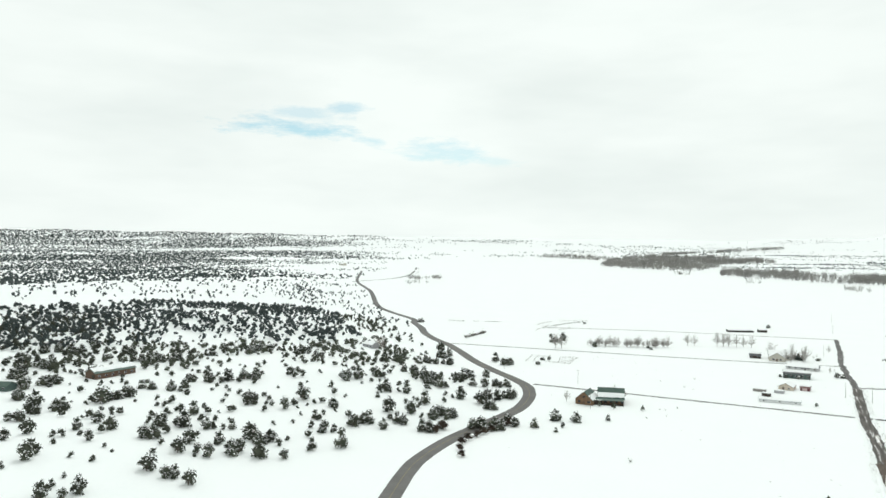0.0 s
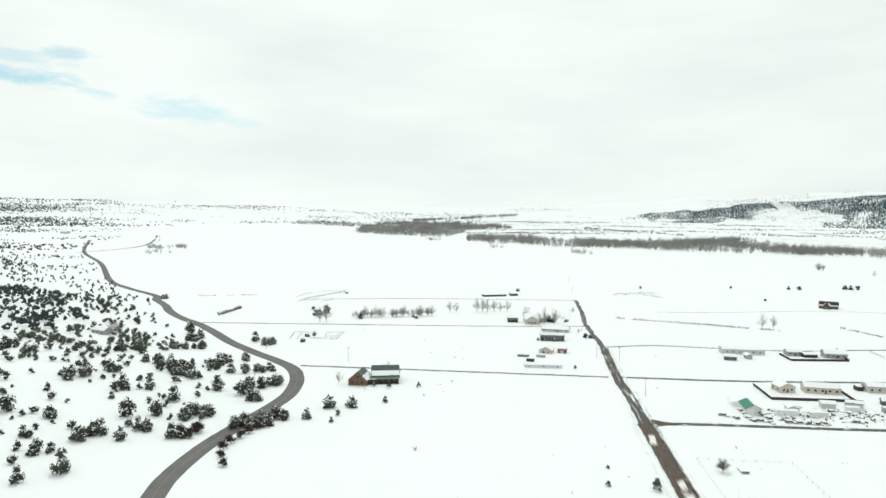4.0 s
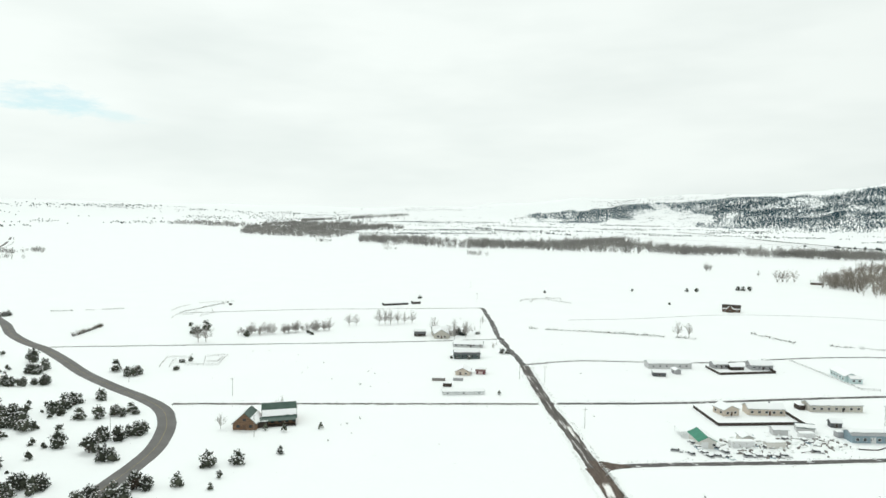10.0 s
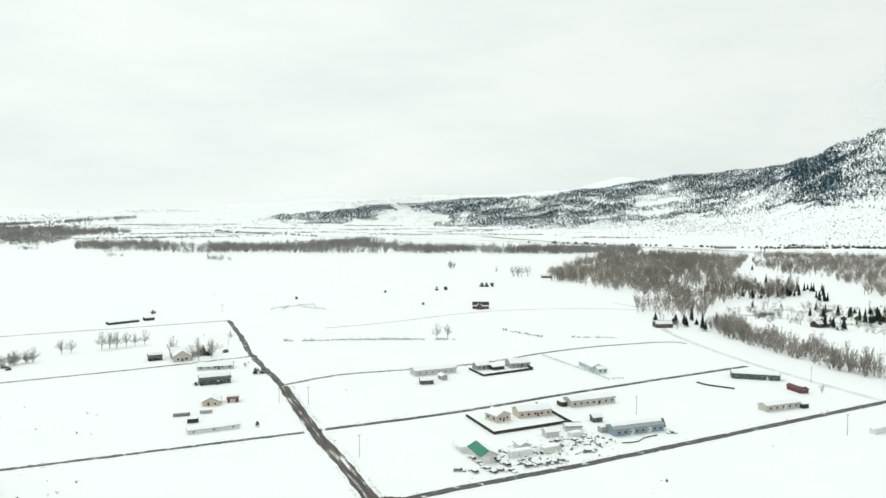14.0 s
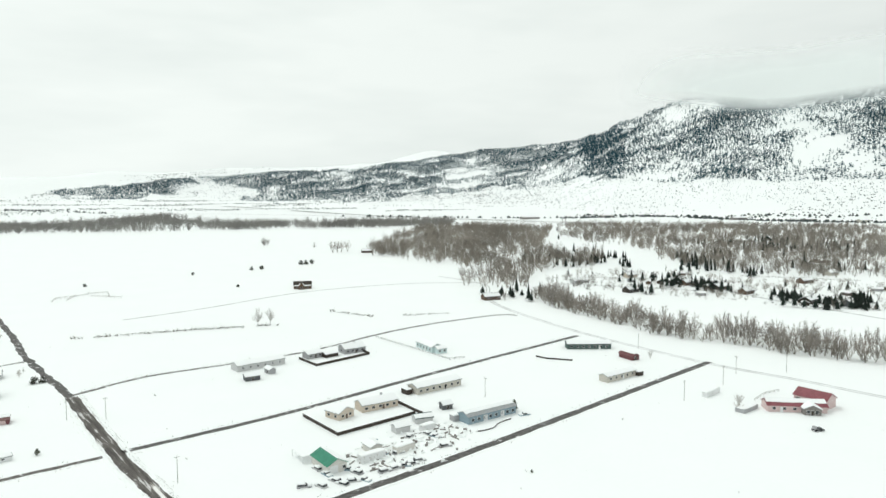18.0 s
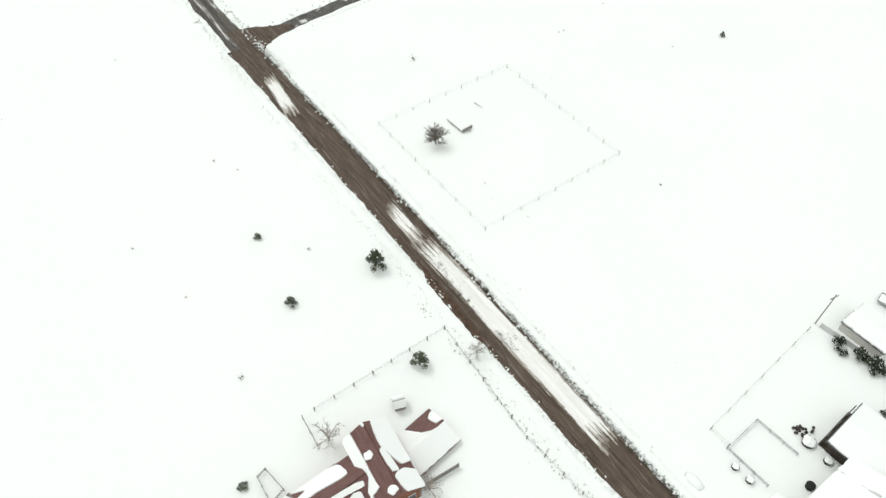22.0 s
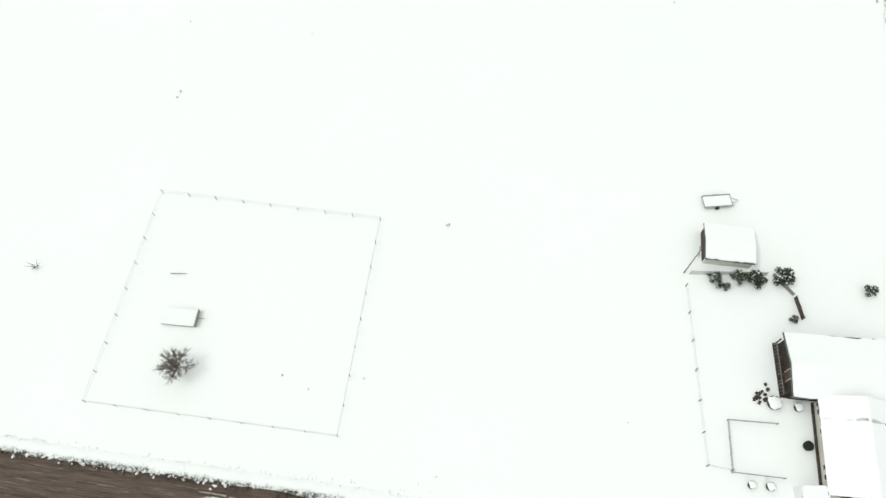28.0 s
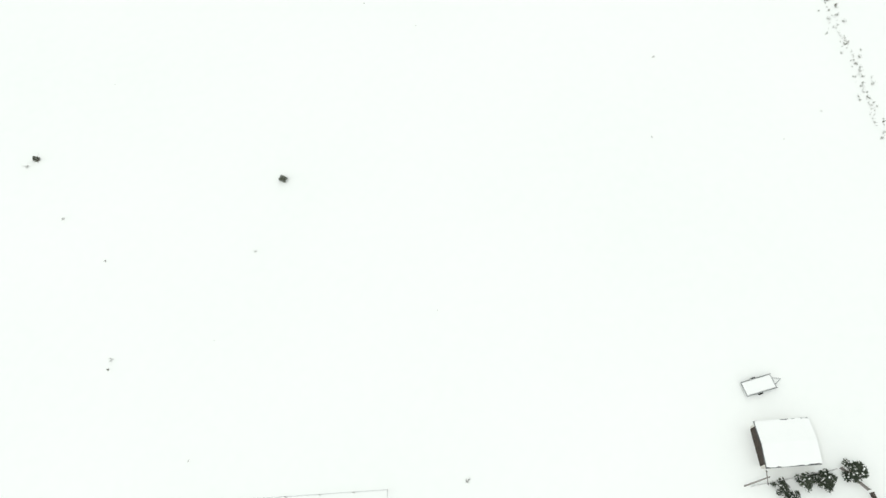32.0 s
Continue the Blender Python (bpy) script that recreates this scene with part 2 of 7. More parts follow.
# far copy of the cottonwood twigs, greyed to carry distance haze in its colour
TWIG_HAZED = material("haze_grey_twigs", (0.185, 0.18, 0.172), (0.37, 0.358, 0.335), rough=0.95, scale=0.012, fine=0.5, bump=0, spread=0.12)
PADDOCK_TWIG = material("brown_twigs", (0.10, 0.085, 0.072), (0.26, 0.225, 0.195), rough=0.9, scale=1.0, fine=10.0, bump=0)
FROSTED = material("frosted_twigs", (0.30, 0.28, 0.26), (0.50, 0.48, 0.46), rough=0.9, scale=1.0, fine=10.0, bump=0)
WEED = material("dry_weeds", (0.18, 0.16, 0.13), (0.42, 0.385, 0.33), rough=0.9, scale=1.0, fine=8.0, bump=0)
BRUSH = material("dark_roadside_brush", (0.05, 0.042, 0.032), (0.14, 0.12, 0.09), rough=0.9, scale=1.0, fine=8.0, bump=0)
RED_METAL = material("weathered_red_metal_roof", (0.135, 0.066, 0.060), (0.185, 0.098, 0.092), rough=0.55, scale=0.4, fine=4, bump=0.15, stretch=(1, 4, 1))
BARN_RED = material("red_barn_roof_metal", (0.21, 0.060, 0.072), (0.29, 0.095, 0.11), rough=0.5, scale=0.5, fine=5, bump=0.1)
GREEN_METAL = material("green_metal_roof", (0.048, 0.088, 0.070), (0.078, 0.125, 0.105), rough=0.5, scale=0.5, fine=5, bump=0.1)
BRIGHT_GREEN = material("bright_green_metal_roof", (0.020, 0.19, 0.115), (0.035, 0.25, 0.16), rough=0.5, scale=0.5, fine=5, bump=0.1)
LOGS = material("golden_brown_logs", (0.12, 0.068, 0.040), (0.25, 0.155, 0.092), rough=0.65, scale=1.2, fine=10, bump=0.3, stretch=(0.3, 0.3, 3))
DARK_WOOD = material("dark_stained_wood", (0.030, 0.024, 0.020), (0.085, 0.068, 0.056), rough=0.8, scale=1.5, fine=12, bump=0.3, stretch=(1, 1, 4))
GREY_WOOD = material("weathered_grey_wood", (0.17, 0.155, 0.145), (0.32, 0.30, 0.28), rough=0.85, scale=1.5, fine=14, bump=0.3, stretch=(1, 1, 3))
GLASS = material("window_glass", (0.03, 0.035, 0.04), (0.06, 0.065, 0.07), rough=0.08, scale=1, fine=4, bump=0)
WHITE_PAINT = material("white_painted_metal", (0.74, 0.75, 0.75), (0.82, 0.83, 0.83), rough=0.5, scale=0.8, fine=8, bump=0.1, stain=((0.5, 0.49, 0.47), 0.1, 1.2))
STEEL = material("galvanised_steel", (0.30, 0.31, 0.32), (0.48, 0.49, 0.50), rough=0.45, metal=0.6, scale=2, fine=12, bump=0.1)
TAN_CANVAS = material("tan_canvas", (0.55, 0.40, 0.19), (0.68, 0.51, 0.27), rough=0.8, scale=0.8, fine=8, bump=0.2)
RUBBER = material("black_rubber", (0.012, 0.012, 0.012), (0.03, 0.03, 0.03), rough=0.8, scale=3, fine=20, bump=0.1)
SIDING = {}


def siding(name, tone):
    if name not in SIDING:
        SIDING[name] = material(name + "_siding", tuple(c * 0.86 for c in tone), tuple(min(0.9, c * 1.1) for c in tone), rough=0.75, scale=0.7, fine=7, bump=0.25, stretch=(0.5, 0.5, 5))
    return SIDING[name]


PALE_GREY = siding("pale_grey", (0.60, 0.60, 0.60))
MID_GREY = siding("grey", (0.40, 0.40, 0.41))
DARK_GREY = siding("dark_grey", (0.12, 0.125, 0.13))
TAN = siding("tan", (0.64, 0.56, 0.47))
BEIGE = siding("beige", (0.58, 0.55, 0.49))
CREAM = siding("cream", (0.68, 0.66, 0.62))
BLUE = siding("slate_blue", (0.27, 0.36, 0.41))
TEAL = siding("pale_teal", (0.60, 0.72, 0.72))
FOREST_GREEN = siding("dark_green", (0.085, 0.125, 0.115))
MAROON = siding("maroon", (0.17, 0.070, 0.075))
PINK = siding("faded_pink", (0.66, 0.52, 0.51))
BROWN = siding("brown", (0.13, 0.085, 0.06))
RED_BRICK = siding("rust_red", (0.26, 0.11, 0.07))

# ---- lie of the land ----
def lerp_table(tab, x):
    if x >= tab[0][0]:
        return tab[0][1]
    for (a, va), (b, vb) in zip(tab, tab[1:]):
        if x >= b:
            k = (a - x) / (a - b)
            k = k * k * (3 - 2 * k)
            return va + (vb - va) * k
    return tab[-1][1]


def step(a, b, x):
    """Smooth rise from 0 at a to 1 at b, whichever is larger."""
    k = min(1.0, max(0.0, (x - a) / (b - a)))
    return k * k * (3 - 2 * k)


# bearing (degrees to the left of +y) against skyline angle, foot and crest distance
SKY = [(110, 0.95), (84, 0.85), (73, 0.68), (58, 0.55), (40, 0.45), (35, 0.6), (30, 1.0), (24, 1.4), (12, 1.8), (5, 2.2), (0.2, 3.25), (-4, 2.5), (-60, 2.0)]
CREST = [(32, -0.9), (30, -0.04), (26.5, 0.37), (22.6, 0.62), (21, 0.93), (17.3, 1.21), (14.2, 1.4), (9.8, 1.54), (7.5, 1.73), (5.1, 2.06), (2.8, 2.44), (-1.9, 2.85), (-4.3, 3.21), (-9, 3.68), (-11.2, 3.97), (-13.5, 4.57), (-15.7, 5.6), (-17.9, 6.2), (-20, 6.9), (-24, 7.5), (-34, 8.3), (-60, 8.0), (-80, 4.0)]
FOOT = [(20.6, 3900), (8, 3350), (-6.6, 3080), (-15.7, 2500), (-28, 2250), (-60, 2100)]
TOP = [(20.6, 4300), (8, 4200), (-6.6, 4200), (-15.7, 3900), (-28, 3700), (-60, 3600)]


def far_radius(r):
    """Valley floor: it climbs slowly from 1.8 km on, so that its far end meets the hills."""
    if r < 1800:
        return r
    return 1800 + (r - 1800) * (1 + 3.4 * ((r - 1800) / 3000) ** 2)


def hill_rise(x, y):
    """The juniper slope south-west of the paved road."""
    d1 = -0.732 * (x + 100) - 0.682 * (y + 36)
    d2 = -0.176 * (x + 247) - 0.984 * (y - 105)
    d = min(d1, d2)
    if d <= 12:
        return 0.0
    w = math.sin(x * 0.021 + 1.3) * math.cos(y * 0.017) * 1.6 + math.sin(x * 0.009 - y * 0.013) * 2.2
    return 12 * step(12, 150, d) + w * step(40, 160, d) + 10 * step(150, 420, d) - 9 * step(520, 900, d)


def ground_z(x, y, rough=True):
    r = math.hypot(x, y)
    z = 0.0
    if r < 2600:
        z = hill_rise(x, y) * (1 - step(1600, 2600, r))
    if r > 1800:
        az = math.degrees(math.atan2(-x, y))
        if az < -100:
            az += 360
        z += 91 * (1 - r / far_radius(r))
        sky = lerp_table(SKY, az)
        z += (91 + 4750 * math.tan(math.radians(sky)) - 60) * step(4100, 4750, r)
        if az < 31:
            foot, top = lerp_table(FOOT, az), lerp_table(TOP, az)
            if r > foot:
                low = 91 * (1 - foot / far_radius(foot))
                u = min(1.0, (r - foot) / (top - foot))
                crest = 91 + top * math.tan(math.radians(lerp_table(CREST, az)))
                up = (crest - low) * u ** 1.35
                if r > top:
                    up -= (r - top) * 0.12
                z = max(z, low + max(0.0, up))
    return z


def relief(x, y, z):
    """Far ground with its gullies and swells; the western plateaus are smoother than the mountain."""
    r = math.hypot(x, y)
    if r <= 1900:
        return z
    az = math.degrees(math.atan2(-x, y))
    calm = 1 - 0.65 * step(32, 50, az)
    z += calm * step(25, 160, z) * (noise.noise(Vector((x, y, 0)) * 0.0028) * 20 + noise.noise(Vector((x, y, 5)) * 0.009) * 9)
    return z + step(1900, 3200, r) * noise.noise(Vector((x, y, 9)) * 0.004) * 5


# ---- mesh helpers ----
class Geo:
    def __init__(self):
        self.v, self.f = [], []

    def face(self, pts):
        n = len(self.v)
        self.v += [tuple(p) for p in pts]
        self.f.append(tuple(range(n, n + len(pts))))

    def solid(self, base, top):
        """A closed prism between two rings with equally many points."""
        n, k = len(self.v), len(base)
        self.v += [tuple(p) for p in base] + [tuple(p) for p in top]
        self.f.append(tuple(range(n + k - 1, n - 1, -1)))
        self.f.append(tuple(range(n + k, n + 2 * k)))
        for i in range(k):
            j = (i + 1) % k
            self.f.append((n + i, n + j, n + k + j, n + k + i))

    def box(self, x, y, z, sx, sy, sz, turn=0.0, taper=1.0):
        """A box that stands on z."""
        c, s = math.cos(radians(turn)), math.sin(radians(turn))
        ring = []
        for k, zz in ((1.0, z), (taper, z + sz)):
            ring.append([(x + c * a * sx * k / 2 - s * b * sy * k / 2, y + s * a * sx * k / 2 + c * b * sy * k / 2, zz) for a, b in ((-1, -1), (1, -1), (1, 1), (-1, 1))])
        self.solid(*ring)

    def tube(self, p, q, r0, r1, n=6, caps=True):
        p, q = Vector(p), Vector(q)
        d = (q - p).normalized()
        a = d.orthogonal().normalized()
        b = d.cross(a)
        ring = [[c + (a * math.cos(2 * math.pi * i / n) + b * math.sin(2 * math.pi * i / n)) * r for i in range(n)] for c, r in ((p, r0), (q, r1))]
        if caps:
            self.solid(*ring)
        else:
            k = len(self.v)
            self.v += [tuple(w) for w in ring[0] + ring[1]]
            self.f += [(k + i, k + (i + 1) % n, k + n + (i + 1) % n, k + n + i) for i in range(n)]

    def tri(self, a, b, c):
        n = len(self.v)
        self.v += [tuple(a), tuple(b), tuple(c)]
        self.f.append((n, n + 1, n + 2))

    def blob(self, c, sx, sy, sz, rng, n=7, rings=3, rough=0.15):
        """A lumpy closed dome."""
        k = len(self.v)
        for j in range(rings):
            a = (j / rings) * math.pi / 2
            for i in range(n):
                w = 2 * math.pi * (i + 0.5 * j) / n
                r = math.cos(a) * (1 + rng.uniform(-rough, rough))
                self.v.append((c[0] + sx * r * math.cos(w), c[1] + sy * r * math.sin(w), c[2] + sz * math.sin(a) * (1 + rng.uniform(-rough, rough))))
        self.v.append((c[0], c[1], c[2] + sz))
        for j in range(rings - 1):
            for i in range(n):
                self.f.append((k + j * n + i, k + j * n + (i + 1) % n, k + (j + 1) * n + (i + 1) % n, k + (j + 1) * n + i))
        top = k + rings * n
        for i in range(n):
            self.f.append((k + (rings - 1) * n + i, k + (rings - 1) * n + (i + 1) % n, top))
        self.f.append(tuple(range(k + n - 1, k - 1, -1)))

    def mesh(self, name, mat, smooth=False):
        me = bpy.data.meshes.new(name)
        me.from_pydata(self.v, [], self.f)
        me.materials.append(mat)
        if smooth:
            me.polygons.foreach_set("use_smooth", [True] * len(me.polygons))
        me.update()
        return me

    def arrays(self):
        """Triangles as numpy arrays, for joined growth."""
        tris = []
        for f in self.f:
            tris += [(f[0], f[i], f[i + 1]) for i in range(1, len(f) - 1)]
        return np.array(self.v, float), np.array(tris, int)


def part(name, geo, mat, parent, label="", smooth=False):
    ob = new(name, geo.mesh(name, mat, smooth))
    ob.parent = parent
    if label:
        ob["label"] = label
    return ob


def thing(name, x, y, turn=0.0, z=None, label="", category="", group="", kind=""):
    ob = new(name)
    ob.empty_display_size = 0.5
    ob.matrix_basis = pose(x, y, ground_z(x, y) if z is None else z, 0, 0, turn)
    return tagged(ob, label, category, group, kind)


def whole(name, geo, mat, label="", category="", group="", kind="", m=None, smooth=False):
    ob = new(name, geo.mesh(name, mat, smooth))
    if m is not None:
        ob.matrix_basis = m
    return tagged(ob, label, category, group, kind)


def joined(name, mat, shapes, places, label, category, rng):
    """Many plants as one mesh. shapes: list of (verts, tris); places: rows of x, y, z, width, height, turn."""
    vs, ts, base = [], [], 0
    pick = rng.integers(0, len(shapes), len(places))
    places = np.asarray(places, float)
    for k, (v, t) in enumerate(shapes):
        rows = places[pick == k]
        if not len(rows):
            continue
        c, s = np.cos(rows[:, 5])[:, None], np.sin(rows[:, 5])[:, None]
        w, h = rows[:, 3:4], rows[:, 4:5]
        out = np.empty((len(rows), len(v), 3))
        out[..., 0] = rows[:, 0:1] + w * (v[:, 0] * c - v[:, 1] * s)
        out[..., 1] = rows[:, 1:2] + w * (v[:, 0] * s + v[:, 1] * c)
        out[..., 2] = rows[:, 2:3] + h * v[:, 2]
        vs.append(out.reshape(-1, 3))
        ts.append((t[None] + (np.arange(len(rows)) * len(v))[:, None, None]).reshape(-1, 3) + base)
        base += len(rows) * len(v)
    v, t = np.concatenate(vs), np.concatenate(ts)
    me = bpy.data.meshes.new(name)
    me.vertices.add(len(v))
    me.vertices.foreach_set("co", v.ravel())
    me.loops.add(len(t) * 3)
    me.loops.foreach_set("vertex_index", t.ravel().astype(np.int32))
    me.polygons.add(len(t))
    me.polygons.foreach_set("loop_start", np.arange(0, len(t) * 3, 3, dtype=np.int32))
    me.update(calc_edges=True)
    me.materials.append(mat)
    return tagged(new(name, me), label, category, kind="stuff")


def curve_points(ctrl, gap):
    """A smooth line through the control points, sampled about every gap metres."""
    p = [Vector((*c[:2], 0)) for c in ctrl]
    p = [2 * p[0] - p[1]] + p + [2 * p[-1] - p[-2]]
    out = []
    for i in range(1, len(p) - 2):
        n = max(2, int((p[i + 1] - p[i]).length / gap))
        for k in range(n):
            t = k / n
            out.append(0.5 * (2 * p[i] + (p[i + 1] - p[i - 1]) * t + (2 * p[i - 1] - 5 * p[i] + 4 * p[i + 1] - p[i + 2]) * t * t + (3 * p[i] - p[i - 1] - 3 * p[i + 1] + p[i + 2]) * t ** 3))
    out.append(p[-2])
    return out


def ribbon(name, ctrl, width, lift, mat, label, category, gap=3.0, ragged=0.25, seed=1, kind="structure", thick=0.06, shift=0.0, taper=False):
    """A strip that follows the ground, with uneven edges and a small thickness."""
    rng = random.Random(seed)
    pts = curve_points(ctrl, gap)
    g = Geo()
    rows = []
    for i, p in enumerate(pts):
        d = (pts[min(i + 1, len(pts) - 1)] - pts[max(i - 1, 0)]).normalized()
        n = Vector((-d.y, d.x, 0))
        w = width / 2
        if taper:
            w *= max(0.04, min(1.0, 4 * i / len(pts), 4 * (len(pts) - 1 - i) / len(pts)))
        wob = [ragged * (1.3 * noise.noise(Vector((p.x * 0.13, p.y * 0.13, seed + k))) + 0.6 * noise.noise(Vector((p.x * 0.6, p.y * 0.6, seed + k))) + rng.uniform(-0.15, 0.15)) for k in (0.0, 7.7)]
        a = p + n * (shift + w + wob[0])
        b = p + n * (shift - w + wob[1])
        rows.append([(q.x, q.y, ground_z(q.x, q.y) + h) for q, h in ((a, lift - thick), (a, lift), (b, lift), (b, lift - thick))])
    for r in rows:
        g.v += r
    for i in range(len(rows) - 1):
        k = i * 4
        for j in range(3):
            g.f.append((k + j, k + 4 + j, k + 5 + j, k + 1 + j))
    return whole(name, g, mat, label, category, kind=kind)


# ---- ground ----
def ground_sheet():
    radii = [0.0] + [20.0 * k for k in range(1, 51)]
    while radii[-1] < 4960:
        radii.append(min(4960, radii[-1] * 1.028))
    bearings = [105 - 0.5 * k for k in range(361)] + [-75 - 3.0 * k for k in range(1, 60)]
    g = Geo()
    g.v.append((0, 0, 0))
    nb = len(bearings)
    for r in radii[1:]:
        for az in bearings:
            a = radians(az)
            x, y = -math.sin(a) * r, math.cos(a) * r
            z = ground_z(x, y)
            if r > 1900:
                z = relief(x, y, z)
            elif r > 60 and z > 0.5:
                z += noise.noise(Vector((x, y, 2)) * 0.05) * 0.15
            g.v.append((x, y, z))
    for i in range(nb):
        g.f.append((0, 1 + i, 1 + (i + 1) % nb))
    for j in range(len(radii) - 2):
        for i in range(nb):
            k, l = 1 + j * nb + i, 1 + j * nb + (i + 1) % nb
            g.f.append((k, k + nb, l + nb, l))
    return whole("ground", g, SNOW, "snow-covered valley floor, slopes and mountain", "ground", kind="structure", smooth=True)


ground_sheet()

# ---- roads ----
MAIN_ROAD = [(90, -26), (60, 12), (30.5, 49.5), (20, 62.5), (7.6, 78), (-6.3, 95.5), (-21, 113.8), (-32, 127.5), (-56, 157), (-82, 190), (-109, 222.5), (-158, 287), (-215, 353), (-260, 413), (-314, 482)]
ribbon("road", MAIN_ROAD[:9], 6.2, 0.05, DIRT, "wet brown gravel road cleared of snow", "road", gap=0.8, ragged=0.4, seed=3)
ribbon("road", MAIN_ROAD[8:12], 5.0, 0.05, ROAD_MIX, "wet brown gravel road through snowy fields", "road", gap=1.0, ragged=0.45, seed=4)
ribbon("road", MAIN_ROAD[11:], 3.9, 0.05, LANE_DARK, "half-cleared gravel road between snow banks", "road", gap=3.0, ragged=0.8, seed=5)
PAVED = [(-40, -72), (-70, -55), (-100, -36), (-122, -21.5), (-136, -10), (-153, 9), (-167, 29), (-180, 50), (-193.5, 69), (-208, 83), (-224, 94.5), (-243, 103.5), (-266, 107.6), (-297.5, 110), (-337, 115), (-384, 125), (-423, 132), (-456, 134.5), (-499, 142.4), (-543, 156), (-588, 166), (-622, 178), (-715, 183), (-816, 199), (-1109, 283), (-1469, 367), (-2036, 554)]
ribbon("road", PAVED, 7.6, 0.07, ASPHALT, "grey asphalt county road winding through snow", "road", gap=2.5, ragged=0.12, seed=6)
ribbon("road_marking", PAVED[:20], 0.2, 0.085, PAINT_LINE, "faded yellow centre line", "road marking", gap=2.5, ragged=0.01, seed=7, thick=0.01)
ribbon("road", [(90, -26), (150, -102), (330, -330), (620, -690)], 6.2, 0.05, DIRT, "wet brown gravel road running on south", "road", gap=4, ragged=0.4, seed=8)
ribbon("road", [(-40, -72), (60, -128), (240, -220), (600, -390)], 7.6, 0.07, ASPHALT, "grey asphalt county road running on east", "road", gap=5, ragged=0.12, seed=9)
LANES = {
    "lane_a": [(-54, 160), (-34, 179), (0, 208), (40, 244), (90, 290), (146, 341)],
    "lane_b": [(-107, 223), (-60, 262), (-10, 312), (40, 360), (91, 408)],
    "lane_c": [(-159, 290), (-139, 320), (-105, 344), (-68, 372), (-33, 416), (2, 450), (48, 480), (62, 478)],
    "lane_d": [(-111, 219), (-150, 188), (-200, 148), (-246, 111)],
    "lane_e": [(-215, 353), (-262, 300), (-330, 232), (-427, 137)],
    "lane_f": [(-314, 484), (-370, 428), (-431, 368), (-500, 277)],
}
for k, (lane, pts) in enumerate(LANES.items()):
    ribbon("road", pts, (3.6, 3.2, 2.4, 2.5, 2.2, 1.9)[k], 0.05, LANE_DARK if k < 2 else LANE, "narrow dirt lane with patches of snow", "road", gap=1.5, ragged=0.3 if k < 2 else 0.5, seed=10 + k)
RIVER_LANE = [(8, 705), (50, 640), (47, 560), (56, 511), (80, 449), (106, 398), (145, 338), (175, 306), (203, 272), (262, 205)]
for side in (-1.3, 1.3):
    ribbon("wheel_track", RIVER_LANE, 0.9, 0.03, TRACK, "packed wheel track in the snow", "road", gap=4, ragged=0.25, seed=20, shift=side)
for pts in ([(-217, 469), (-176, 514), (-115, 597), (-27, 649), (50, 655)], [(258, 620), (272, 560), (293, 509), (319, 450), (360, 380)], [(-1437, 382), (-1795, 647), (-2414, 906)]):
    ribbon("wheel_track", pts, 2.4, 0.03, TRACK, "snow-packed farm track", "road", gap=6, ragged=0.4, seed=23)
ribbon("road", [(-1424, 340), (-1466, 384), (-1527, 471), (-1697, 586), (-2077, 760), (-2503, 936)], 6.0, 0.05, LANE_DARK, "narrow dark side road to a far farm", "road", gap=6, ragged=0.6, seed=24)
# packed snow left between the wheel lines, torn into streaks at its edges
def snow_strip(ctrl, width, shift, seed, cell=(0.35, 0.07)):
    pts = curve_points(ctrl, cell[0])
    n = int(width * 1.25 / cell[1])
    full, thin_ = Geo(), Geo()
    for i in range(len(pts) - 1):
        d = (pts[i + 1] - pts[i]).normalized()
        side = Vector((-d.y, d.x, 0))
        along_ = i * cell[0]
        end = min(along_, (len(pts) - 1 - i) * cell[0])
        for j in range(n):
            a0 = (j / n - 0.5) * width * 1.25
            edge = 1 - abs(2 * (j + 0.5) / n - 1)
            k = min(edge * 1.5, 0.05 + end * 0.10) + 0.34 * noise.noise(Vector((along_ * 0.07, a0 * 2.4, seed))) + 0.26 * noise.noise(Vector((along_ * 0.22, a0 * 8.0, seed + 5))) + 0.12 * noise.noise(Vector((along_ * 1.5, a0 * 12.0, seed + 9)))
            if k < 0.2:
                continue
            lift = 0.062 if k > 0.40 else 0.058
            ring = [pts[i] + side * (shift + a0), pts[i + 1] + side * (shift + a0), pts[i + 1] + side * (shift + a0 + cell[1]), pts[i] + side * (shift + a0 + cell[1])]
            (full if k > 0.40 else thin_).face([(q.x, q.y, ground_z(q.x, q.y) + lift) for q in ring])
    whole("slush", thin_, THIN_SLUSH, "thin grey slush streaked along the gravel road", "slush", kind="structure")
    return whole("snow_strip", full, SLUSH, "streaky strip of packed snow on the gravel road", "snow", kind="structure")


snow_strip([(-18.5, 111.5), (-11.0, 102)], 2.3, 0.0, 31)
snow_strip([(-12, 103.2), (-2, 91.3), (7, 80.2), (18, 66.8)], 3.2, 0.15, 32)
snow_strip([(-48.4, 147.65), (-39.35, 134.17)], 2.4, 0.0, 33)
snow_strip([(-88, 197), (-76, 182)], 1.2, 1.2, 34)
ribbon("earth_bank", [(-11.47, 98.26), (-9.27, 94.62), (-6.52, 90.61), (-3.87, 86.74), (-1.3, 83.93), (1.61, 80.75)], 1.5, 0.09, EARTH, "raw brown earth bank at the driveway mouth", "road bank", gap=0.4, ragged=0.55, seed=35, taper=True)
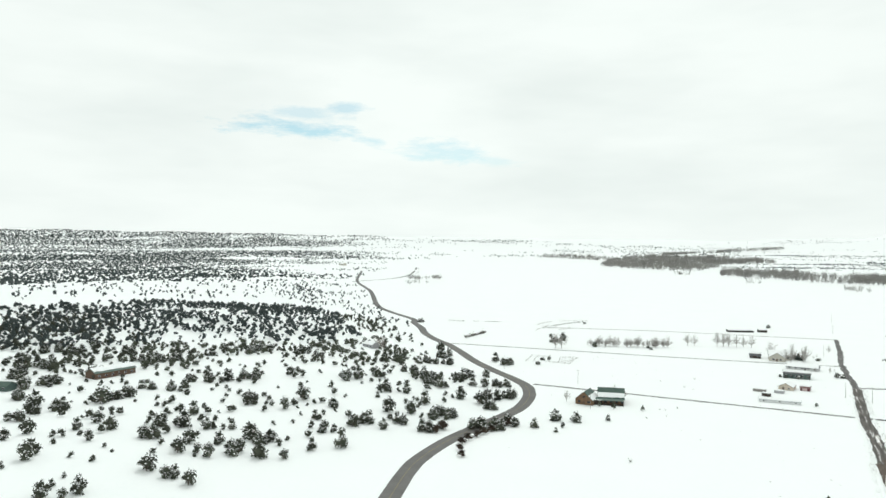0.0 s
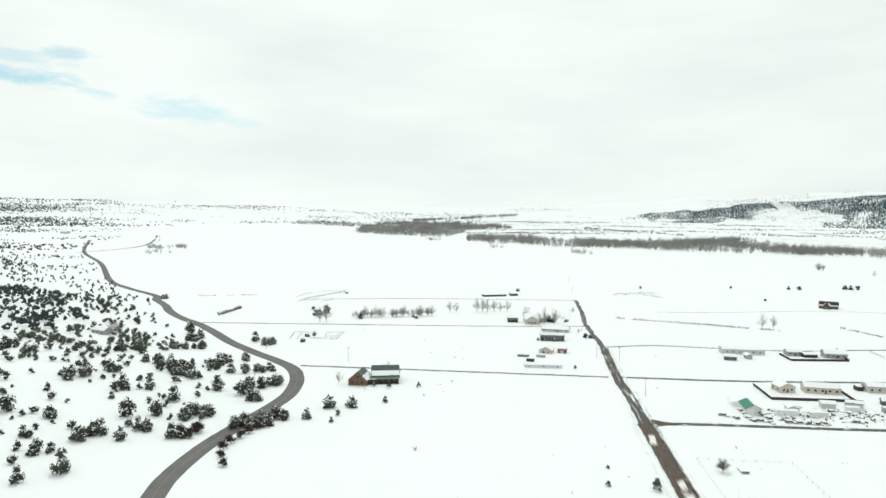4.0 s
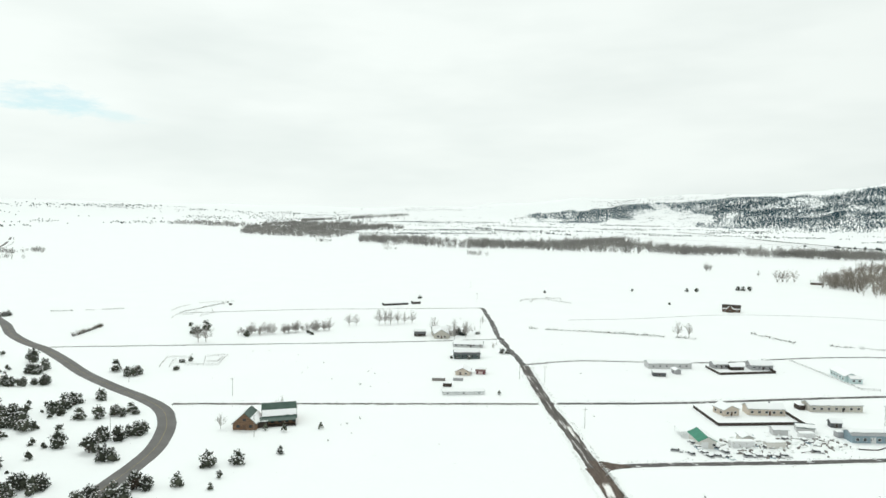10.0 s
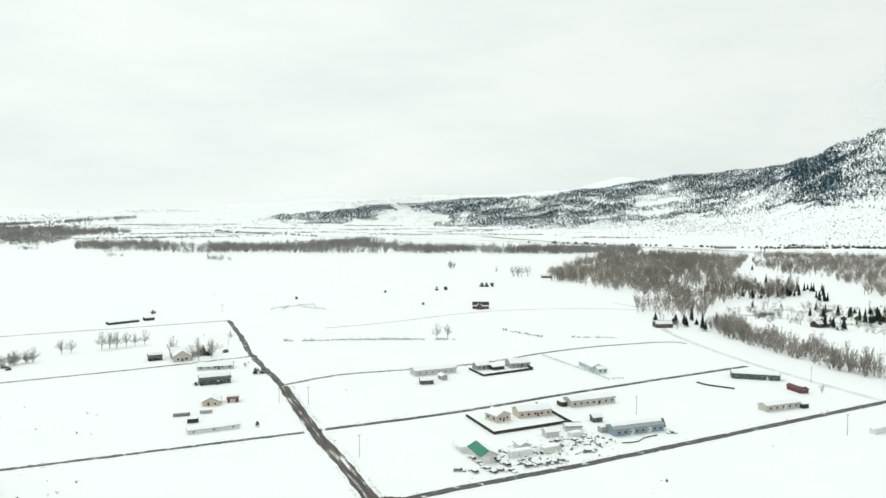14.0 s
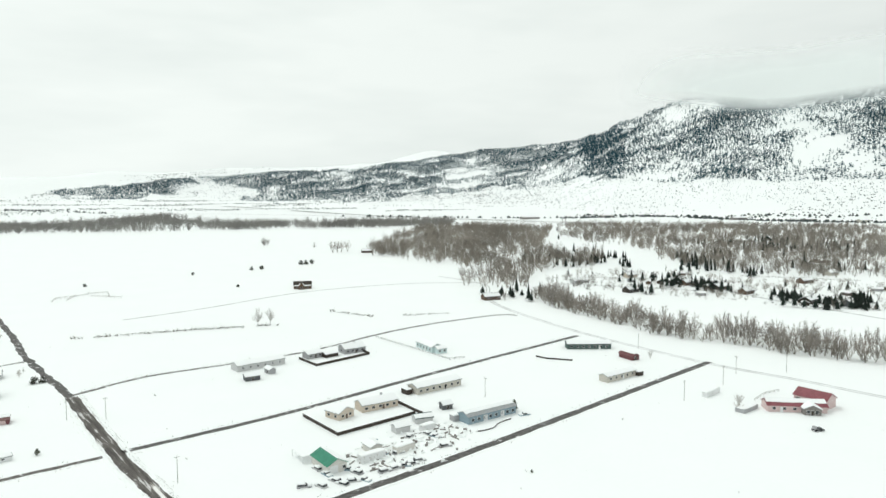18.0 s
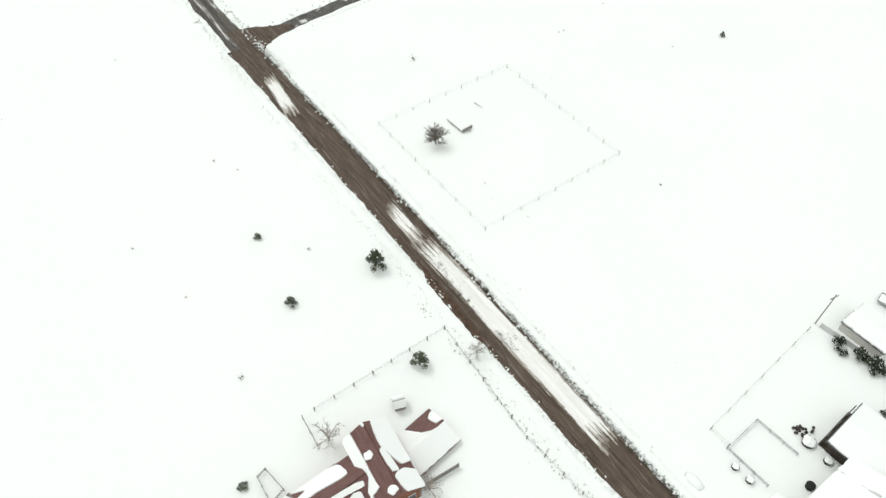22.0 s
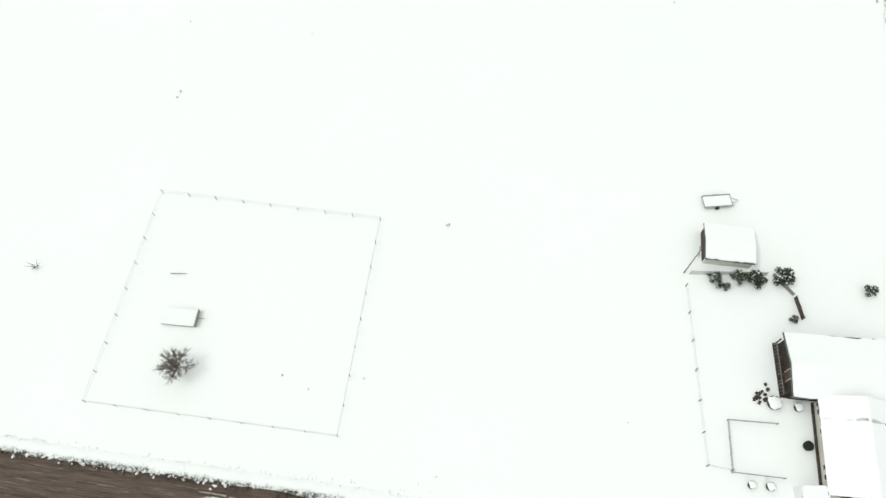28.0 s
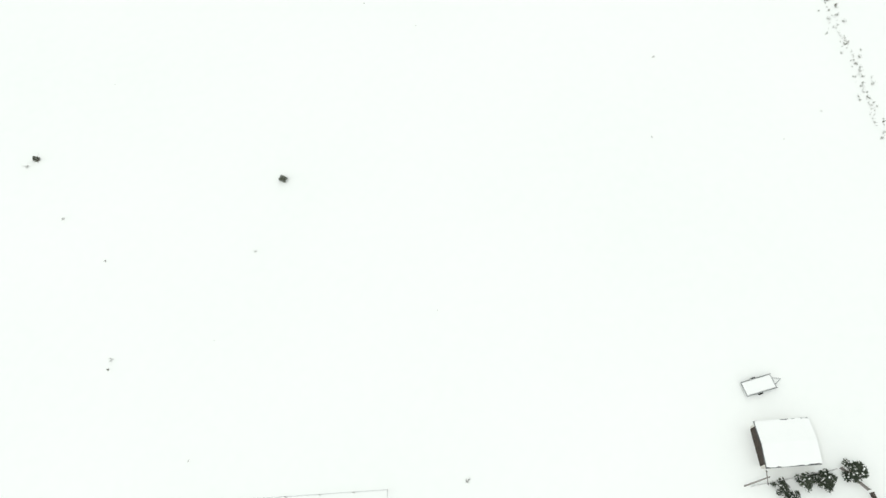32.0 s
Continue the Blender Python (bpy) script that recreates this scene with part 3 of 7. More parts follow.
# bare, muddy ground where the lane meets the road
g = Geo()
mr = random.Random(5)
ring = [(-61, 163), (-57, 165), (-52, 166.2), (-48.5, 166.6), (-46.2, 167.4), (-45.8, 165.9), (-48.8, 162), (-50.4, 158), (-51, 153.5), (-54, 154)]
fine_ring = []
for (ax, ay), (bx, by) in zip(ring, ring[1:] + ring[:1]):
    fine_ring += [(ax + (bx - ax) * k / 6 + mr.uniform(-0.3, 0.3), ay + (by - ay) * k / 6 + mr.uniform(-0.3, 0.3)) for k in range(6)]
ring = fine_ring
g.solid([(x, y, -0.02) for x, y in ring[::-1]], [(x, y, 0.056) for x, y in ring[::-1]])
whole("junction", g, DIRT, "muddy cleared junction of lane and road", "road", kind="structure")


def snow_bank(ctrl, shift, width, height, seed):
    rng = random.Random(seed)
    pts = curve_points(ctrl, 1.0)
    g = Geo()
    for i, p in enumerate(pts):
        d = (pts[min(i + 1, len(pts) - 1)] - pts[max(i - 1, 0)]).normalized()
        n = Vector((-d.y, d.x, 0))
        h = height * rng.uniform(0.45, 1.2)
        for a, k in ((-0.5, -0.02), (-0.22, 0.75), (0.05, 1.0), (0.3, 0.5), (0.5, -0.02)):
            q = p + n * (shift + a * width + rng.uniform(-0.12, 0.12))
            g.v.append((q.x, q.y, ground_z(q.x, q.y) + h * k))
    for i in range(len(pts) - 1):
        for j in range(4):
            k = i * 5 + j
            g.f.append((k, k + 5, k + 6, k + 1))
    return whole("snow_bank", g, SNOW, "low ploughed snow bank beside the road", "snow bank", kind="structure", smooth=True)


for side, w in ((-4.3, 1.6), (4.4, 1.6)):
    snow_bank(MAIN_ROAD[:8] + [(-46, 145)], side, w, 0.38, 41)
    snow_bank([(-66, 169)] + MAIN_ROAD[9:12], side * 0.9, 1.3, 0.3, 42)
snow_bank([(-42, 171.5), (0, 208), (40, 244), (90, 290), (138, 334)], -2.6, 1.1, 0.28, 43)
snow_bank([(-96, 232.5), (-60, 262), (-10, 312), (40, 360), (84, 402)], 2.4, 1.1, 0.25, 44)

# ---- plants ----
def unit(rng):
    while True:
        p = Vector((rng.uniform(-1, 1), rng.uniform(-1, 1), rng.uniform(-1, 1)))
        if 0.05 < p.length < 1:
            return p.normalized()


def tuft(g, p, out, size, rng, blades=2):
    """A few crossed pointed blades that stand for a spray of needles."""
    for _ in range(blades):
        d = (out * 0.9 + unit(rng) * 0.8).normalized()
        a = d.orthogonal().normalized()
        a = (Matrix.Rotation(rng.uniform(0, 6.28), 3, d) @ a) * size * rng.uniform(0.28, 0.5)
        tip = p + d * size * rng.uniform(0.7, 1.3)
        g.tri(p - a, p + a, tip)


def lobes(rng, n, flat=0.75):
    out = []
    for k in range(n):
        a = 2 * math.pi * k / n + rng.uniform(-0.5, 0.5)
        r = rng.uniform(0.12, 0.27) if k else 0.0
        out.append((Vector((math.cos(a) * r, math.sin(a) * r, rng.uniform(0.15, 0.58) if k else 0.62)), rng.uniform(0.2, 0.3)))
    return out


def core(g, c, r, rng, squash=0.85):
    """A dark, lumpy inside for a clump."""
    k = len(g.v)
    for z, s, n in ((-0.6, 0.7, 5), (0.0, 1.0, 5), (0.62, 0.7, 5)):
        for i in range(n):
            a = 2 * math.pi * (i + 0.5 * (z == 0)) / n
            w = r * s * rng.uniform(0.72, 0.98)
            g.v.append((c.x + w * math.cos(a), c.y + w * math.sin(a), c.z + z * r * squash))
    for j in range(2):
        for i in range(5):
            g.f.append((k + j * 5 + i, k + j * 5 + (i + 1) % 5, k + (j + 1) * 5 + (i + 1) % 5, k + (j + 1) * 5 + i))
    g.f.append(tuple(k + 10 + i for i in range(5)))
    g.f.append(tuple(k + 4 - i for i in range(5)))


def juniper_crown(seed, tufts, n=7):
    """Crown of width 1 and height about 0.95."""
    rng = random.Random(seed)
    g, snow = Geo(), Geo()
    for c, r in lobes(rng, n):
        core(g, c, r * 0.72, rng)
        for _ in range(tufts):
            d = unit(rng)
            if d.z < -0.55:
                continue
            tuft(g, c + d * r * rng.uniform(0.6, 0.92), d, r * 0.42, rng)
        for _ in range(6):
            d = (unit(rng) + Vector((0, 0, 0.7))).normalized()
            p = c + d * r * 1.0
            size = r * rng.uniform(0.7, 1.35)
            snow.blob((p.x, p.y, p.z - 0.02), size * 0.2, size * 0.16, size * 0.12, rng, n=5, rings=2)
    return g, snow


def small_juniper(seed):
    rng = random.Random(seed)
    g = Geo()
    for c, r in lobes(rng, 3):
        core(g, c, r * 0.95, rng)
        for _ in range(6):
            d = unit(rng)
            if d.z < -0.3:
                d.z = -d.z
            tuft(g, c + d * r * 0.7, d, r * 0.7, rng, 1)
    return g.arrays()


def trunk_geo(h, r, rng, limbs=4):
    g = Geo()
    g.tube((0, 0, -0.05), (rng.uniform(-0.05, 0.05), rng.uniform(-0.05, 0.05), h * 0.5), r, r * 0.6, 7)
    for k in range(limbs):
        a = 2 * math.pi * k / limbs + rng.uniform(-0.4, 0.4)
        g.tube((0, 0, h * 0.2), (math.cos(a) * h * 0.3, math.sin(a) * h * 0.3, h * rng.uniform(0.45, 0.7)), r * 0.5, r * 0.2, 5)
    return g


def scaled(g, s, t=1.0):
    g.v = [(a * s, b * s, c * t) for a, b, c in g.v]
    return g


JUNIPERS = []
for k in range(4):
    crown, snow = juniper_crown(100 + k, 26, 6 + k % 3)
    root = thing("juniper", 0, 0, z=0, label="dark green juniper bush dusted with snow on the slope", category="juniper", group="junipers on the slope")
    part("trunk", scaled(trunk_geo(0.8, 0.05, random.Random(k)), 1), BARK, root)
    part("crown", crown, JUNIPER, root)
    tagged(part("snow", snow, ROOF_SNOW, root, "snow caught on the branches"), kind="stuff")
    JUNIPERS.append(root)
USED = set()


def place_copy(kinds, k, m):
    """The first call moves the model itself, later ones copy it."""
    ob = kinds[k]
    if ob not in USED:
        USED.add(ob)
        ob.matrix_basis = m
        return ob
    return copy_thing_scaled(ob, m)


def copy_thing_scaled(ob, m):
    keep = ob.matrix_basis.copy()
    ob.matrix_basis = Matrix.Identity(4)
    out = copy_thing(ob, m)
    ob.matrix_basis = keep
    return out


def grow(kinds, x, y, width, height, rng, sink=0.05):
    k = rng.randrange(len(kinds))
    if kinds is JUNIPERS:
        width, height = width * 1.05, height * 1.34
    m = pose(x, y, ground_z(x, y) - sink, 0, 0, rng.uniform(0, 360)) @ Matrix.Diagonal((width, width, height, 1))
    return place_copy(kinds, k, m)


SLOPE_LOW = [(-121, -142, 4.8), (-121, -136, 3.2), (-124, -132, 4.8), (-128, -99, 4.6), (-129, -140, 2.9), (-134, -103, 4.2), (-135, -106, 4.2), (-136, -137, 2), (-141, -112, 6), (-144, -156, 2.1), (-148, -63, 3.6), (-151, -72, 6.3), (-152, -150, 5.3), (-153, -90, 4.5), (-154, -79, 9), (-156, -50, 4.6), (-157, -94, 3.6), (-158, -101, 5.4), (-158, -37, 6.6), (-167, -85, 5.6), (-167, -66, 9.4), (-169, -96, 5.6), (-172, -72, 6.7), (-172, -132, 3.4), (-172, 10, 12.3), (-175, -110, 7.6), (-175, -160, 3.8), (-179, -38, 8), (-179, -11, 4.5), (-183, -153, 4.9), (-185, -78, 4.4), (-185, -24, 6.2), (-186, -88, 4.3)]
SLOPE_MID = [(-186, -1, 8.4), (-187, -125, 5.5), (-187, -137, 4.9), (-189, -97, 7), (-189, -16, 7.3), (-191, -105, 8), (-197, -39, 4.2), (-198, -130, 5.1), (-201, 11, 5.5), (-205, 1, 6.6), (-208, -92, 6.3), (-208, -161, 8.5), (-213, -50, 4.8), (-214, -25, 8.9), (-217, 25, 7), (-219, -55, 2.6), (-224, -65, 8.9), (-225, -157, 8.9), (-228, -148, 11.2), (-228, -38, 6.8), (-230, 3, 3.5), (-238, 23, 6.1), (-239, -131, 6.9), (-242, 12, 6.1), (-243, -158, 7), (-246, -125, 11.7), (-253, -120, 9.5), (-259, -169, 11), (-259, 46, 10.5), (-262, -95, 14.6), (-266, 3, 6.4), (-267, -4, 12.8), (-270, -110, 9.9)]
SLOPE_TOP = [(-272, 15, 9.2), (-274, -69, 6.3), (-274, -61, 7.6), (-274, -53, 7.6), (-275, -77, 10.1), (-278, -34, 4.6), (-282, -87, 7.7), (-286, -167, 10.4), (-288, 47, 16.7), (-292, -158, 15.8), (-313, -174, 13.8), (-326, -7, 7.3), (-327, 41, 6), (-333, 51, 9.2), (-338, -163, 10.2), (-346, -12, 10.6), (-348, -103, 10.4), (-350, -176, 6), (-351, -93, 7.4), (-351, -113, 13.4), (-354, -133, 6.6), (-363, -69, 6.1), (-363, -45, 10.8), (-363, -32, 7.7), (-369, 18, 6.4), (-372, -37, 9.4), (-375, -120, 9.4), (-378, -59, 6.3), (-379, -173, 12.7), (-384, -151, 12.8), (-385, -163, 9.6), (-388, 110, 7), (-403, -143, 11.5)]
ROAD_BEND = [(-328, 128, 6.1), (-312, 130, 8.8), (-279, 93, 7.2), (-247, 88, 12.1), (-277, 83, 8.4), (-273, 75, 7), (-268, 68, 8.1), (-218, 77, 8.9), (-216, 69, 5.4), (-221, 64, 7.1), (-211, 55, 6.8), (-198, 55, 7.1), (-224, 50, 6), (-252, 71, 6), (-249, 78, 5.4), (-360, 100, 18.1), (-334, 76, 9.5), (-330, 83, 8.7), (-328, 90, 8), (-268, 46, 7.9), (-261, 49, 6), (-249, 48, 6.9), (-165, 74, 5.7), (-159, 82, 5.7), (-155, 98, 2.9), (-158, 57, 4.1), (-153, 70, 2.3), (-147, 62, 2.2), (-167, 47, 11.4), (-164, 36, 13.7), (-168, 32, 8.9), (-191, 31, 8.6), (-191, 24, 9.5), (-191, 17, 7.1), (-362, 243, 4.6), (-400, 227, 9.5), (-405, 240, 6.8), (-591, 175, 7.2)]
rng = random.Random(77)
for spots in (SLOPE_LOW, SLOPE_MID, SLOPE_TOP, ROAD_BEND):
    for x, y, w in spots:
        if w > 7:
            n = int(w / 2.2)
            for _ in range(n):
                a, r = rng.uniform(0, 6.28), w * 0.42 * math.sqrt(rng.random())
                s = rng.uniform(4.0, 6.4)
                grow(JUNIPERS, x + math.cos(a) * r, y + math.sin(a) * r, s, s * rng.uniform(0.8, 1.1), rng, s * 0.13)
        else:
            grow(JUNIPERS, x, y, max(2.0, w * 1.15), max(2.0, w * 1.1) * rng.uniform(0.85, 1.15), rng, w * 0.12)

def speck(seed):
    """A far bush: a low spiky lump."""
    rng = random.Random(seed)
    g = Geo()
    ring = [(math.cos(k * 1.2566) * 0.5 * rng.uniform(0.7, 1.1), math.sin(k * 1.2566) * 0.5 * rng.uniform(0.7, 1.1), rng.uniform(0.1, 0.35)) for k in range(5)]
    top = (rng.uniform(-0.1, 0.1), rng.uniform(-0.1, 0.1), 0.9)
    for k in range(5):
        g.tri(ring[k], ring[(k + 1) % 5], top)
        g.tri(ring[k], ring[(k + 1) % 5], (0, 0, -0.1))
    return g.arrays()



NR = np.random.default_rng(5)
SMALL = [small_juniper(200 + k) for k in range(5)]
SPECKS = [speck(280 + k) for k in range(6)]
MID = [juniper_crown(260 + k, 12, 5)[0].arrays() for k in range(3)]


def inside(poly, x, y):
    hit = False
    for (ax, ay), (bx, by) in zip(poly, poly[1:] + poly[:1]):
        if (ay > y) != (by > y) and x < (bx - ax) * (y - ay) / (by - ay) + ax:
            hit = not hit
    return hit


def scatter(poly, count, seed, clump=0.0, size=0.004):
    """Random places inside a polygon, thinned by noise so that they gather in clumps."""
    rng = random.Random(seed)
    xs, ys = [p[0] for p in poly], [p[1] for p in poly]
    out, tries = [], 0
    while len(out) < count and tries < count * 40:
        tries += 1
        x, y = rng.uniform(min(xs), max(xs)), rng.uniform(min(ys), max(ys))
        if inside(poly, x, y) and noise.noise(Vector((x * size, y * size, seed * 3.1))) > clump - 0.5 * rng.random():
            out.append((x, y))
    return out


def rows_of(spots, w0, w1, tall, rng, sink=0.1):
    out = []
    for x, y in spots:
        w = rng.uniform(w0, w1)
        out.append((x, y, ground_z(x, y) - sink, w, w * tall * rng.uniform(0.85, 1.2), rng.uniform(0, 6.28)))
    return out


BELT_NEAR = [(-674, -240), (-678, -166), (-748, -81), (-763, -2), (-717, 73), (-631, 92), (-440, 59), (-385, -2), (-439, -52), (-411, -113), (-381, -194), (-420, -300)]
joined("juniper_belt", JUNIPER_HAZED, SMALL, rows_of(scatter(BELT_NEAR, 1700, 11, -0.15, 0.012), 4.0, 7.0, 0.95, rng), "dense belt of dark junipers on the snowy slope", "juniper woodland", NR)
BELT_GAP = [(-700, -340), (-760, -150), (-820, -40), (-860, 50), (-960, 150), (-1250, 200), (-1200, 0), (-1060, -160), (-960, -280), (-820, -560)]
joined("juniper_belt", JUNIPER_HAZED, SMALL, rows_of(scatter(BELT_GAP, 300, 17, -0.25, 0.012), 3.5, 6.5, 1.0, rng), "scattered junipers on the open snow between the belts", "juniper woodland", NR)
ROAD_SCRUB = [(-540, 150), (-700, 170), (-1100, 270), (-1400, 350), (-1300, 200), (-900, 60), (-640, 110)]
SLOPE = [(-150, -150), (-385, -190), (-411, -113), (-439, -52), (-385, -2), (-440, 59), (-400, 100), (-290, 85), (-225, 55), (-190, 30), (-160, -20), (-150, -70)]
joined("juniper_belt", JUNIPER, MID, rows_of(scatter(SLOPE, 420, 15, 0.0, 0.03), 2.0, 5.4, 0.95, rng, 0.5), "scattered dark junipers between the clumps on the slope", "juniper woodland", NR)
SLOPE_HIGH = [(-330, -190), (-411, -113), (-439, -52), (-385, -2), (-440, 59), (-330, 80), (-300, 20), (-330, -60), (-300, -110)]
joined("juniper_belt", JUNIPER, MID, rows_of(scatter(SLOPE_HIGH, 220, 16, -0.05, 0.03), 3.0, 6.4, 0.95, rng, 0.6), "close-set junipers on the upper slope", "juniper woodland", NR)
BEND = [(-640, 92), (-440, 59), (-400, 95), (-430, 115), (-520, 122), (-650, 150)]
joined("juniper_belt", JUNIPER, MID, rows_of(scatter(BEND, 110, 19, -0.1, 0.02), 3.0, 5.8, 1.05, rng, 0.5), "junipers thinning out towards the winding road", "juniper woodland", NR)
SLOPE_WEST = [(-640, -250), (-620, -150), (-450, -100), (-420, -130), (-340, -150), (-300, -200), (-420, -300)]
joined("juniper_belt", JUNIPER, MID, rows_of(scatter(SLOPE_WEST, 330, 18, -0.1, 0.02), 3.5, 6.4, 0.95, rng, 0.6), "thick juniper stand on the western slope", "juniper woodland", NR)
joined("juniper_belt", JUNIPER_HAZED, SMALL[:3], rows_of(scatter(ROAD_SCRUB, 260, 14, 0.05, 0.01), 3.0, 5.5, 0.9, rng), "scattered junipers beside the winding road", "juniper woodland", NR)


# ---- bands of scrub on the far plateaus ----
bands = []
br = random.Random(91)


def far_ground(x, y):
    return relief(x, y, ground_z(x, y))


# each bearing is walked outwards, so that the bands thin out with distance as they do on a rising plateau
for k in range(640):
    az = 106 - 0.1 * k + br.uniform(-0.05, 0.05)
    a = radians(az)
    last = -4.2
    r = 1050.0
    west = step(68, 90, az)
    floor_el = -3.3 + 0.9 * step(78, 73, az) + 1.3 * step(74, 67, az)
    while r < 4735:
        x, y = -math.sin(a) * r, math.cos(a) * r
        el = math.degrees(math.atan2(far_ground(x, y) - 88, r))
        if el > last + 0.028:
            last = el
            band = 1.2 * noise.noise(Vector((az * 0.07, el * 3.0, 3.0))) + 0.8 * noise.noise(Vector((az * 0.35, el * 6.0, 8.0)))
            want = (0.55 * west + 0.02 + 0.35 * step(80, 94, az) + band * (1.0 if west > 0.2 else 0.55)) * (1 - 0.3 * step(-1.3, -0.9, el)) * step(floor_el - 0.15, floor_el + 0.15, el)
            if br.random() < want * (1.6 + 0.9 * west) * min(1.0, r / 4500) ** 2:
                w = br.uniform(4.5, 8.0) if r < 3000 else br.uniform(6, 10)
                b = a + radians(br.uniform(-0.3, 0.3))
                x, y = -math.sin(b) * r, math.cos(b) * r
                bands.append((x, y, far_ground(x, y) - 0.6, w, w * 0.72, br.uniform(0, 6.28)))
        r += 6 if r < 2200 else 10
west_count = len(bands)
while len(bands) < west_count + 4200:
    az, r = br.uniform(-5, 48), 2700 + 1950 * br.random()
    k = noise.noise(Vector((az * 0.12, r * 0.006, 13.0))) + 0.4 * noise.noise(Vector((az * 0.6, r * 0.02, 18.0)))
    if k < br.uniform(0.12, 0.65):
        continue
    a = radians(az)
    x, y = -math.sin(a) * r, math.cos(a) * r
    w = br.uniform(4, 8)
    bands.append((x, y, far_ground(x, y) - 0.6, w, w * 0.6, br.uniform(0, 6.28)))
joined("plateau_scrub", JUNIPER_HAZED, SPECKS, bands, "bands of dark scrub across the far snowy plateaus", "brush", NR)


# bare trees
def vase_tree(seed, stems=7, twigs=34, thin=0.0042, wide=0.40, fork=0.42, limb=0.013, long=1.0):
    """Leafless cottonwood of slim upright stems feathered with twigs; width and height 1."""
    rng = random.Random(seed)
    wood, fine = Geo(), Geo()
    for k in range(stems):
        a = 2 * math.pi * k / stems + rng.uniform(-0.5, 0.5)
        reach = rng.uniform(0.2 * wide, wide)
        tall = (1.0 - 0.7 * reach * reach / (wide * wide) * 0.6) * rng.uniform(0.82, 1.0)
        bend = Vector((math.cos(a) * reach * 0.35, math.sin(a) * reach * 0.35, tall * fork))
        tip = Vector((math.cos(a) * reach, math.sin(a) * reach, tall))
        foot = Vector((rng.uniform(-0.03, 0.03), rng.uniform(-0.03, 0.03), -0.02))
        wood.tube(foot, bend, limb, limb * 0.7, 5, caps=False)
        wood.tube(bend, tip, limb * 0.7, limb * 0.2, 4, caps=False)
        for _ in range(twigs):
            s = rng.uniform(0.05, 1.0)
            p = bend.lerp(tip, s)
            d = (unit(rng) * 0.8 + Vector((math.cos(a) * 0.3, math.sin(a) * 0.3, 0.75))).normalized()
            q = p + d * rng.uniform(0.08, 0.2) * long * (1.15 - 0.5 * s)
            w = unit(rng) * thin
            fine.tri(p - w, p + w, q)
    return wood, fine


def branch_tree(seed, limbs=6, forks=5, twigs=7, thick=0.011):
    """Leafless yard tree with forking limbs and fine curved twigs; width and height 1."""
    rng = random.Random(seed)
    wood, fine = Geo(), Geo()
    base = Vector((0, 0, 0.2))
    wood.tube((0, 0, -0.03), base, thick * 1.6, thick * 1.2, 6, caps=False)
    for k in range(limbs):
        a = 2 * math.pi * k / limbs + rng.uniform(-0.4, 0.4)
        reach = rng.uniform(0.04, 0.14) if k % 3 == 0 else rng.uniform(0.22, 0.36)
        d = Vector((math.cos(a) * reach, math.sin(a) * reach, rng.uniform(0.52, 0.66) if k % 3 == 0 else rng.uniform(0.12, 0.48)))
        mid = base + d * 0.5 + unit(rng) * 0.03
        tip = base + d
        wood.tube(base, mid, thick, thick * 0.75, 4, caps=False)
        wood.tube(mid, tip, thick * 0.75, thick * 0.4, 4, caps=False)
        for j in range(forks):
            s = 0.3 + 0.7 * j / (forks - 1)
            p = base.lerp(mid, s * 2) if s < 0.5 else mid.lerp(tip, s * 2 - 1)
            e = (d.normalized() * 0.7 + unit(rng) * 0.75 + Vector((0, 0, 0.25))).normalized() * rng.uniform(0.12, 0.24)
            q = p + e
            wood.tube(p, q, thick * 0.4, thick * 0.2, 3, caps=False)
            for _ in range(twigs):
                u = p.lerp(q, rng.uniform(0.25, 1.0))
                v = u + (e.normalized() * 0.8 + unit(rng) * 0.7).normalized() * rng.uniform(0.05, 0.13)
                w = unit(rng) * thick * 0.16
                fine.tri(u - w, u + w, v)
    return wood, fine


BARE, BUSHY = [], []
for k in range(4):
    wood, fine = branch_tree(300 + k, 8 + k % 2, 8, 20)
    root = thing("bare_tree", 0, 0, z=0, label="small leafless yard tree with fine grey twigs", category="tree", group="yard trees")
    part("trunk", wood, TWIG, root)
    part("crown", fine, TWIG, root, "fine bare twigs")
    BARE.append(root)
wood, fine = branch_tree(308, 15, 12, 30, 0.014)
root = thing("bare_tree", 0, 0, z=0, label="bushy leafless tree alone in the snowy paddock", category="tree")
part("trunk", wood, BARK, root)
part("crown", fine, PADDOCK_TWIG, root, "dense brown twigs")
BUSHY.append(root)
BARE_FAR = []
for k in range(5):
    wood, fine = vase_tree(310 + k, 8 + k % 3, 60, 0.0052, 0.46, 0.34, 0.008, 1.15)
    root = thing("bare_tree", 0, 0, z=0, label="leafless tree with slim upright stems in snow", category="tree", group="bare trees")
    part("trunk", wood, TWIG, root)
    part("crown", fine, TWIG, root, "fine bare twigs")
    BARE_FAR.append(root)


def wood_clump(seed, twigs, thin):
    """A leafless cottonwood of width and height 1, cheap."""
    rng = random.Random(seed)
    g = Geo()
    for k in range(3 if twigs > 60 else 1):
        a = rng.uniform(0, 6.28)
        g.tube((0, 0, 0), (math.cos(a) * 0.14, math.sin(a) * 0.14, 0.62), 0.016, 0.008, 3, caps=False)
    for _ in range(twigs):
        d = unit(rng)
        p = Vector((d.x * 0.44, d.y * 0.44, 0.56 + d.z * 0.40)) * rng.uniform(0.55, 0.92)
        out = Vector((d.x * 0.5, d.y * 0.5, 0.75 + 0.4 * rng.random())).normalized()
        q = p + out * rng.uniform(0.14, 0.30)
        s = unit(rng) * rng.uniform(0.6, 1.4) * thin
        g.tri(p - s, p + s, q)
    return g.arrays()


